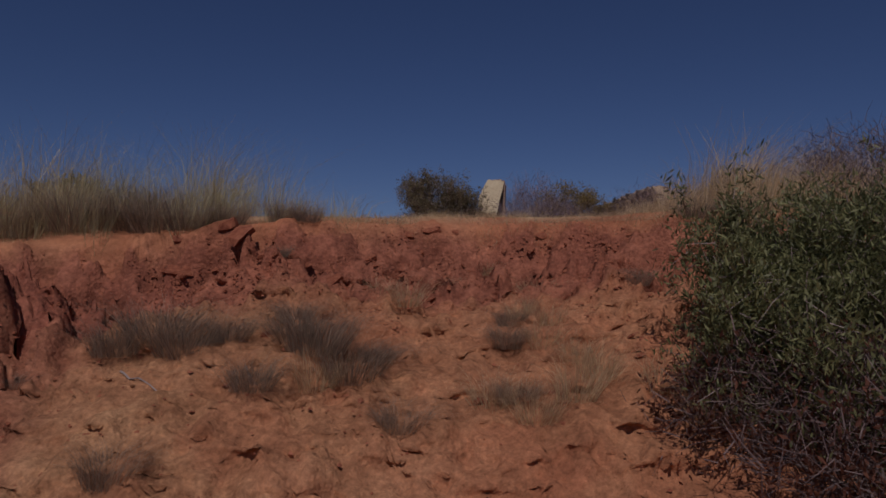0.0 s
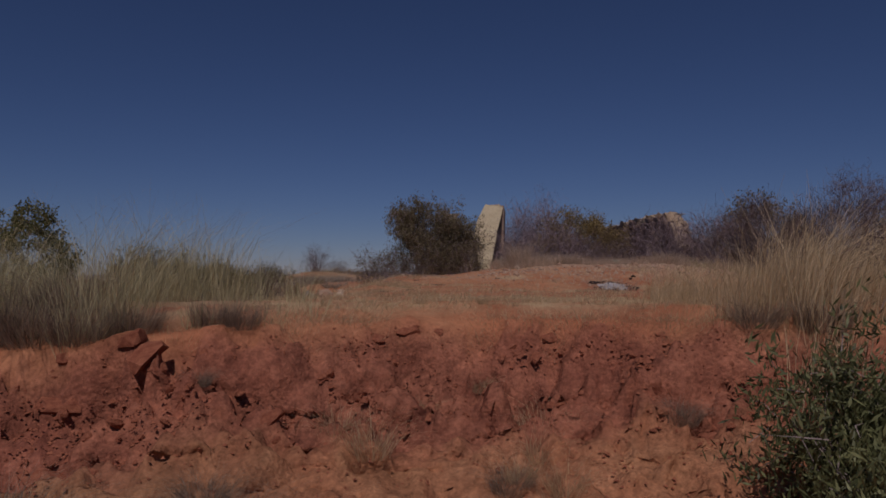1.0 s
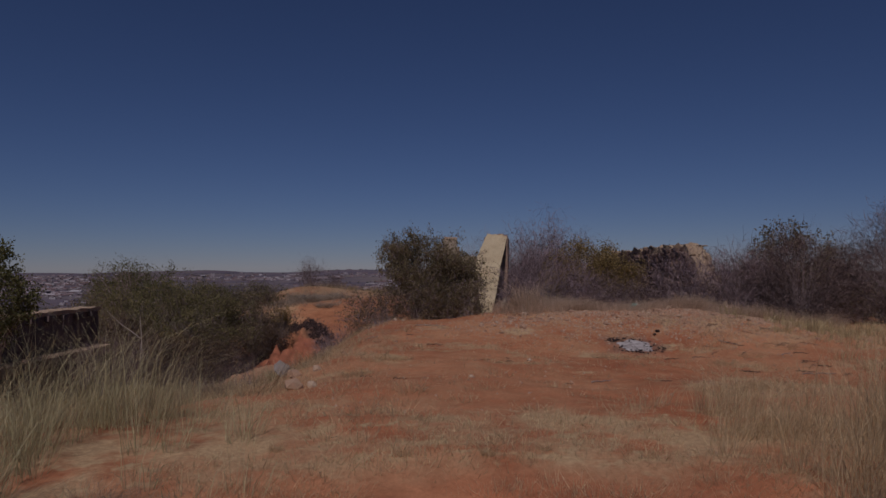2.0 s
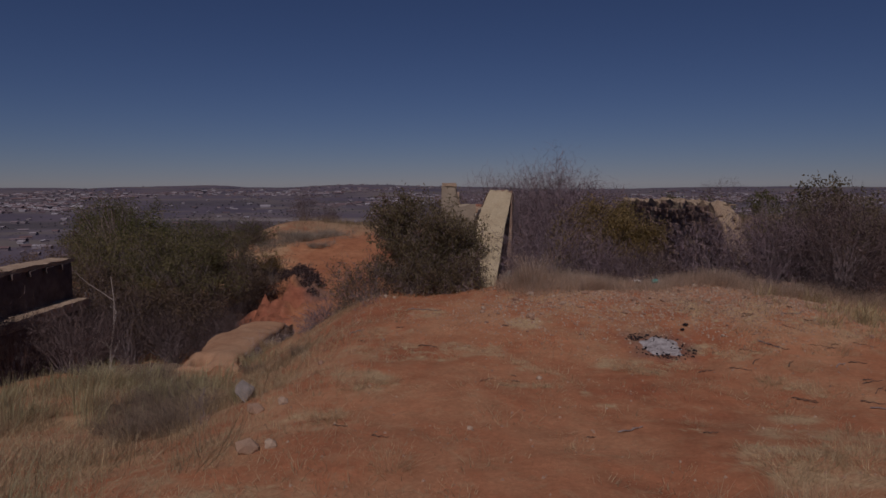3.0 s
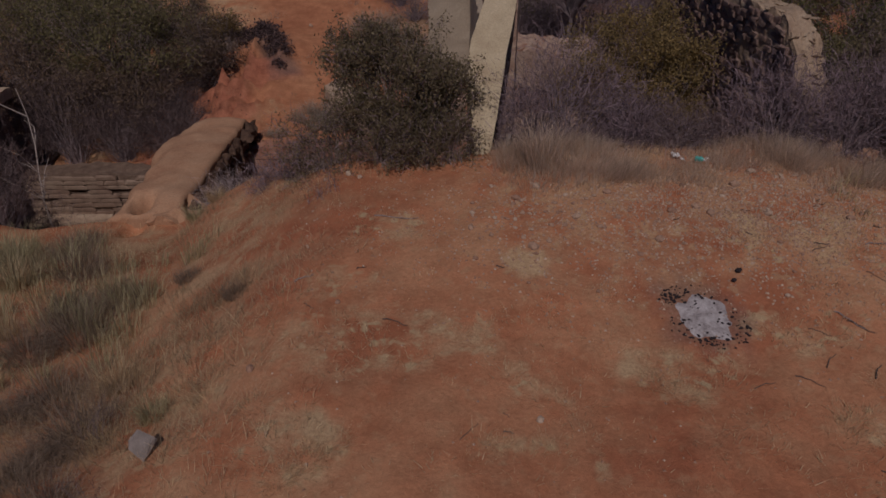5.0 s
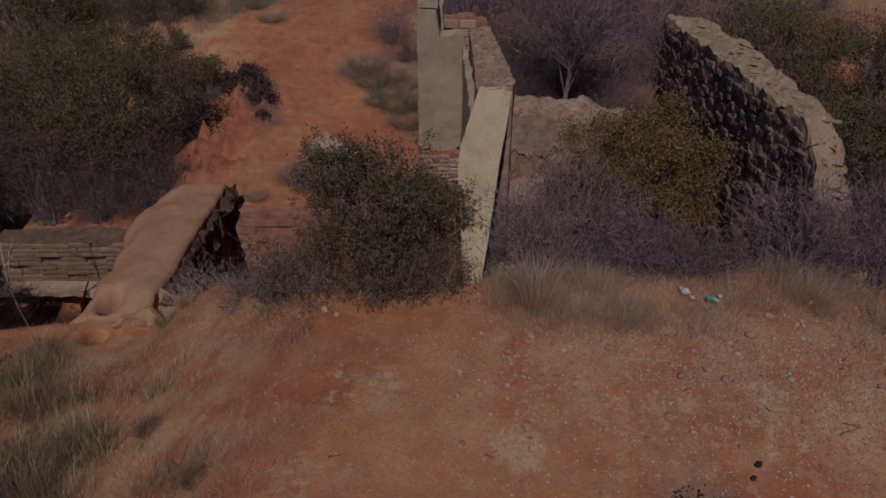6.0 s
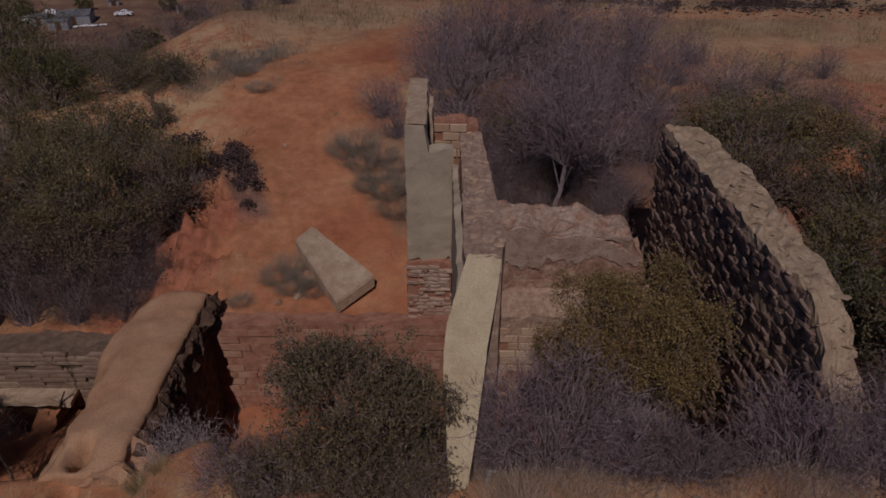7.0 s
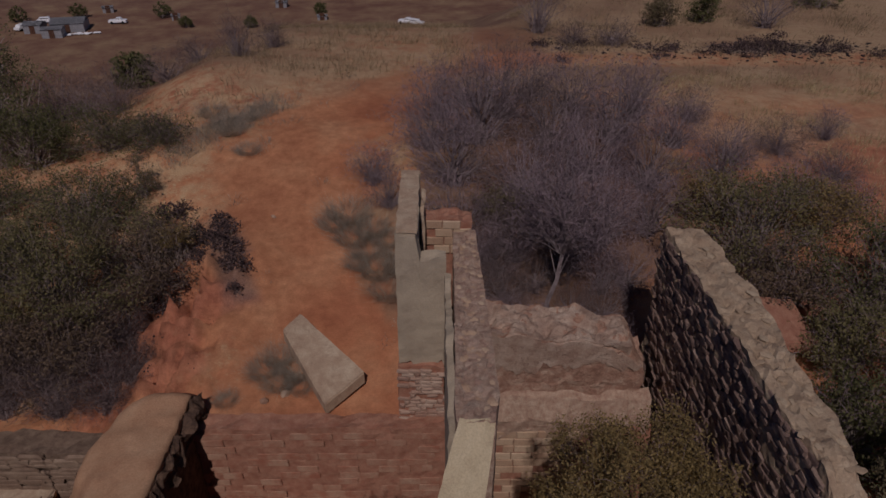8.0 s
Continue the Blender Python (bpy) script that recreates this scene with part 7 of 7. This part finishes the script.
shed(-88.5, 188, 7.5, 6, 2.3, 12, "grey sheet-metal shed on the red plain")
shed(-96, 186, 4, 4, 2.2, 5, "small grey tin shack beside a larger shed")
shed(-89.5, 181.5, 4.5, 3, 2.2, 8, "small pale tin lean-to in a yard")
shed(-41.5, 212, 3, 2.4, 1.6, 0, "small tin shack on the red plain")
shed(-66, 198, 2, 2, 1.4, 15, "small tin hut on the red plain")
shed(-86.5, 206, 2.6, 2.2, 1.6, 20, "small dark tin hut behind the shed")
shed(-28.5, 198, 2.4, 2, 1.2, 5, "low tin hut on the red plain")
car(-79.3, 194, 5, True, "white pickup truck parked on the red plain")
car(-4.4, 192, -28, False, "white car parked on the red plain")
car(-6.6, 193.5, -20, True, "white pickup truck beside a parked car")
car(-100, 188, 70, False, "pale car parked by the tin shacks")
car(-97.5, 194.5, 15, False, "white car parked behind the tin shacks")
for k, (x, y, s) in enumerate(((-84.5, 183.2, 1.0), (-82.5, 183.5, 0.8), (-80.6, 184.3, 0.7), (-86.8, 182.6, 0.9))):
    bm = bmesh.new()
    bmesh.ops.create_grid(bm, x_segments=5, y_segments=3, size=1.0)
    for v in bm.verts:
        v.co = Vector((v.co.x * 1.1 * s, v.co.y * 0.7 * s, 0.35 + 0.25 * noise.noise(v.co * 1.5 + Vector((k * 7, 0, 0)))))
    bmesh.ops.solidify(bm, geom=list(bm.faces), thickness=0.1)
    single("scrap_sheet", bm, CAR_WHITE, "bright sheet-metal scrap lying beside the shed", "scrap metal", "scrap by the shed", at=(x, y, gz(x, y)))
for k, (x, y, s) in enumerate(((-60.7, 152, 3.2), (-20, 61, 1.3), (-70, 200, 2.2), (-61, 190, 1.6), (-45, 190, 1.6), (-92, 200, 2.0), (-105, 196, 2.2), (-30, 205, 1.6))):
    bush("plain_tree", (x, y, gz(x, y) - 0.2), (s, s, s * 0.8), "dark scrubby tree on the slope above the plain", LEAF_DARK, 1800, (0.3, 0.11), TWIG_DARK, 50, 4, 0.5, 330 + k, 0.03, lift=s * 0.9, group="trees on the plain", category="tree")


# the town on the valley floor, far off
def far_town():
    g = np.random.default_rng(77)
    d = np.exp(g.uniform(math.log(700), math.log(3900), 40000))
    a = g.uniform(-0.68, 0.68, 40000)
    x, y = d * np.sin(a), d * np.cos(a)
    y = np.round(y / 34) * 34 + g.normal(0, 5, 40000)
    spread = sm(880, 960, y) * sm(1420, 1300, y) + 1.0 * sm(1900, 2050, y) * sm(3500, 2700, y) + 0.35 * sm(880, 700, y)
    keep = (fbm2(x * 0.45, y, 330, 3, 401) + 0.35 * fbm2(x, y, 90, 2, 403) > 0.02) & (g.uniform(0, 1, 40000) < spread) | (g.uniform(0, 1, 40000) < 0.02)
    x, y = x[keep][:11500], y[keep][:11500]
    n = len(x)
    w, l, h = g.uniform(10, 19, n), g.uniform(8, 12, n), g.uniform(3.0, 4.6, n)
    big = g.uniform(0, 1, n) < 0.02
    w[big], l[big], h[big] = w[big] * 3.0, l[big] * 1.6, h[big] * 1.8
    t = g.normal(0.3, 0.35, n) + np.where(g.uniform(0, 1, n) < 0.4, 1.57, 0)
    z = ground_at(x, y) - 0.3
    c, s = np.cos(t), np.sin(t)

    def corners(pts):
        px = np.stack([p[0] * w / 2 for p in pts], 1)
        py = np.stack([p[1] * l / 2 for p in pts], 1)
        pz = np.stack([p[2] * h for p in pts], 1)
        return np.stack([x[:, None] + px * c[:, None] - py * s[:, None], y[:, None] + px * s[:, None] + py * c[:, None], z[:, None] + pz], -1).reshape(-1, 3)
    low = corners([(-1, -1, 0), (1, -1, 0), (1, 1, 0), (-1, 1, 0), (-1, -1, 1), (1, -1, 1), (1, 1, 1), (-1, 1, 1)])
    o = np.arange(n)[:, None] * 8
    f = np.concatenate([o + np.array([q_]) for q_ in ((0, 1, 5, 4), (1, 2, 6, 5), (2, 3, 7, 6), (3, 0, 4, 7))])
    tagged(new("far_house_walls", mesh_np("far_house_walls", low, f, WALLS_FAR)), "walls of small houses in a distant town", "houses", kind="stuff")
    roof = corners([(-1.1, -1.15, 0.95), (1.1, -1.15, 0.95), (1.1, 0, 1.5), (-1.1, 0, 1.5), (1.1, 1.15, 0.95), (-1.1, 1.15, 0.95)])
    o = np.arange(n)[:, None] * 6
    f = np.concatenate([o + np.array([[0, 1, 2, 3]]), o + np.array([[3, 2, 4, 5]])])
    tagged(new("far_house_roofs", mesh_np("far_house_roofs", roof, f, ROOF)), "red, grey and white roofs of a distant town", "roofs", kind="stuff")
    # trees between the houses
    m = 6000
    d = np.exp(g.uniform(math.log(300), math.log(4500), m))
    a = g.uniform(-0.68, 0.68, m)
    x, y = d * np.sin(a), d * np.cos(a)
    keep = (fbm2(x, y, 300, 3, 411) > 0.0) & (y > 800)
    x, y = x[keep], y[keep]
    n = len(x)
    s = g.uniform(1.4, 3.4, n) * np.clip(np.hypot(x, y) / 1500, 1, 1.7)
    ball = np.array([(1, 0, 0.2), (0.3, 0.95, 0.3), (-0.85, 0.5, 0.25), (-0.7, -0.7, 0.3), (0.4, -0.9, 0.15), (0.1, 0.1, 0.9), (0.1, -0.1, -0.3)])
    tri = np.array([(k, (k + 1) % 5, 5) for k in range(5)] + [((k + 1) % 5, k, 6) for k in range(5)])
    v = ball[None] * s[:, None, None] * g.uniform(0.7, 1.3, (n, 7, 1)) + np.stack([x, y, ground_at(x, y) + s * 0.4], 1)[:, None]
    f = (np.arange(n)[:, None, None] * 7 + tri[None]).reshape(-1, 3)
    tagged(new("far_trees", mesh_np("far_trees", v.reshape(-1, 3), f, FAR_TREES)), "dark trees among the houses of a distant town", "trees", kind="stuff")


far_town()

# ---- single stones and blocks of the walls ----
lay_blocks(retain, -2.5 - 0.1, 2.35, -4.2, -1.98, -0.225, 0.42, 0.19, BLOCK_RED, seed=601, depth=0.010, skip=0.5, irregular=0.07)
lay_blocks(retain, 3.25, 5.2, -4.2, -1.95, -0.225, 0.42, 0.20, BLOCK_TAN, seed=602, depth=0.025, skip=0.06)
lay_blocks(side_retain, -2.6, 2.45, -5.0, -2.57, -0.225, 0.5, 0.115, BLOCK_GREY, seed=603, depth=0.05, skip=0.16, irregular=0.16, gap=0.006, cap=290)
lay_blocks(pier, -0.44, 0.46, -2.0, -0.66, -1.12, 0.22, 0.09, RUBBLE, "brick", seed=604, depth=0.06, skip=0.25, irregular=0.24, gap=0.012)
lay_blocks(back_wall, 0.10, 1.0, 0.9, 1.72, 0.545, 0.36, 0.19, BLOCK_TAN, seed=605, depth=0.04, skip=0.03)

# rubble stones of the stone wall's long face
r = random.Random(77)
kinds = [block_mesh(0.30, 0.105, 0.065, 0.014, 700 + k, 0.19) for k in range(10)]
for m_ in kinds:
    m_.materials.append(STONE)
made, joined_v, joined_f, off = 0, [], [], 0
spots = []
z = 1.86
row = 0
while z > -2.6:
    y = 17.3 + (0.15 if row % 2 else 0)
    while y < 24.15:
        ln = r.uniform(0.09, 0.27)
        if z < float(stone_top(np.array([5.8]), np.array([y]))[0]) - 0.06:
            spots.append((y + ln / 2, z + r.uniform(-0.012, 0.012), ln, r.uniform(0.75, 1.15), r.randrange(10), r.uniform(-0.16, 0.16), r.uniform(0.3, 1.25)))
        y += ln + 0.010
    z -= r.uniform(0.095, 0.12)
    row += 1
spots.sort(key=lambda s: -s[1] - (0.4 if s[0] < 21 else 0))
for k, (y, z, ln, hh, kind, tilt, dep) in enumerate(spots):
    x = float(stone_left(y)) + 0.045
    m = pose(x - 5.7, y - 21, z, 0, 0, -90 + 2.6) @ pose(0, 0, 0, 0, math.degrees(tilt), 0) @ Matrix.Diagonal((ln / 0.30, dep, hh, 1))
    if k < 300:
        ob = new("stone", kinds[kind])
        ob.parent = stone_wall
        ob.matrix_local = m
    else:
        src = kinds[kind]
        co = np.array([m @ v.co for v in src.vertices])
        joined_v.append(co)
        joined_f += [tuple(i + off for i in p.vertices) for p in src.polygons]
        off += len(co)
if joined_v:
    m_ = bpy.data.meshes.new("lower_stones")
    m_.from_pydata(np.concatenate(joined_v).tolist(), [], joined_f)
    tagged(part("lower_stones", m_, STONE, stone_wall), kind="stuff")

# stones set in the worn tops of the walls
top_kinds = [stone_mesh(760 + k, 0.34) for k in range(6)]
for m_, mat_ in zip(top_kinds, (BLOCK_TAN, RUBBLE, RUBBLE, BLOCK_TAN, RUBBLE, BLOCK_TAN)):
    m_.materials.append(mat_)
r = random.Random(83)
for n in range(170):
    y = r.uniform(19.25, 24.5)
    u = r.uniform(0.08, 0.92)
    x = float(body_left(y)) * (1 - u) + float(body_right(y)) * u
    size = r.uniform(0.07, 0.17)
    ob = new("stone", top_kinds[n % 6])
    ob.parent = centre_wall
    ob.matrix_local = pose(x - 1.45, y - 19, float(body_top(np.array([u]), np.array([y]))[0]) - 0.004, r.uniform(-6, 6), r.uniform(-6, 6), r.uniform(0, 360)) @ Matrix.Diagonal((size, size, size * 0.5, 1))
ochre_kinds = [stone_mesh(770 + k, 0.4) for k in range(4)]
for m_ in ochre_kinds:
    m_.materials.append(RUBBLE_OCHRE)
for n in range(130):
    y = r.uniform(17.0, 24.1)
    u = 1 - abs(r.gauss(0, 0.35)) if r.random() < 0.5 else r.uniform(0.05, 0.95)
    u = min(0.88, max(0.10, u))
    x = float(stone_left(y)) * (1 - u) + float(stone_right(y)) * u
    size = r.uniform(0.07, 0.20)
    ob = new("stone", ochre_kinds[n % 4])
    ob.parent = stone_wall
    ob.matrix_local = pose(x - 5.7, y - 21, float(stone_top(np.array([u]), np.array([y]))[0]) - 0.006, (40 if y < 18.5 else 0) + r.uniform(-6, 6), r.uniform(-6, 6), r.uniform(0, 360)) @ Matrix.Diagonal((size * 1.2, size, size * 0.45, 1))
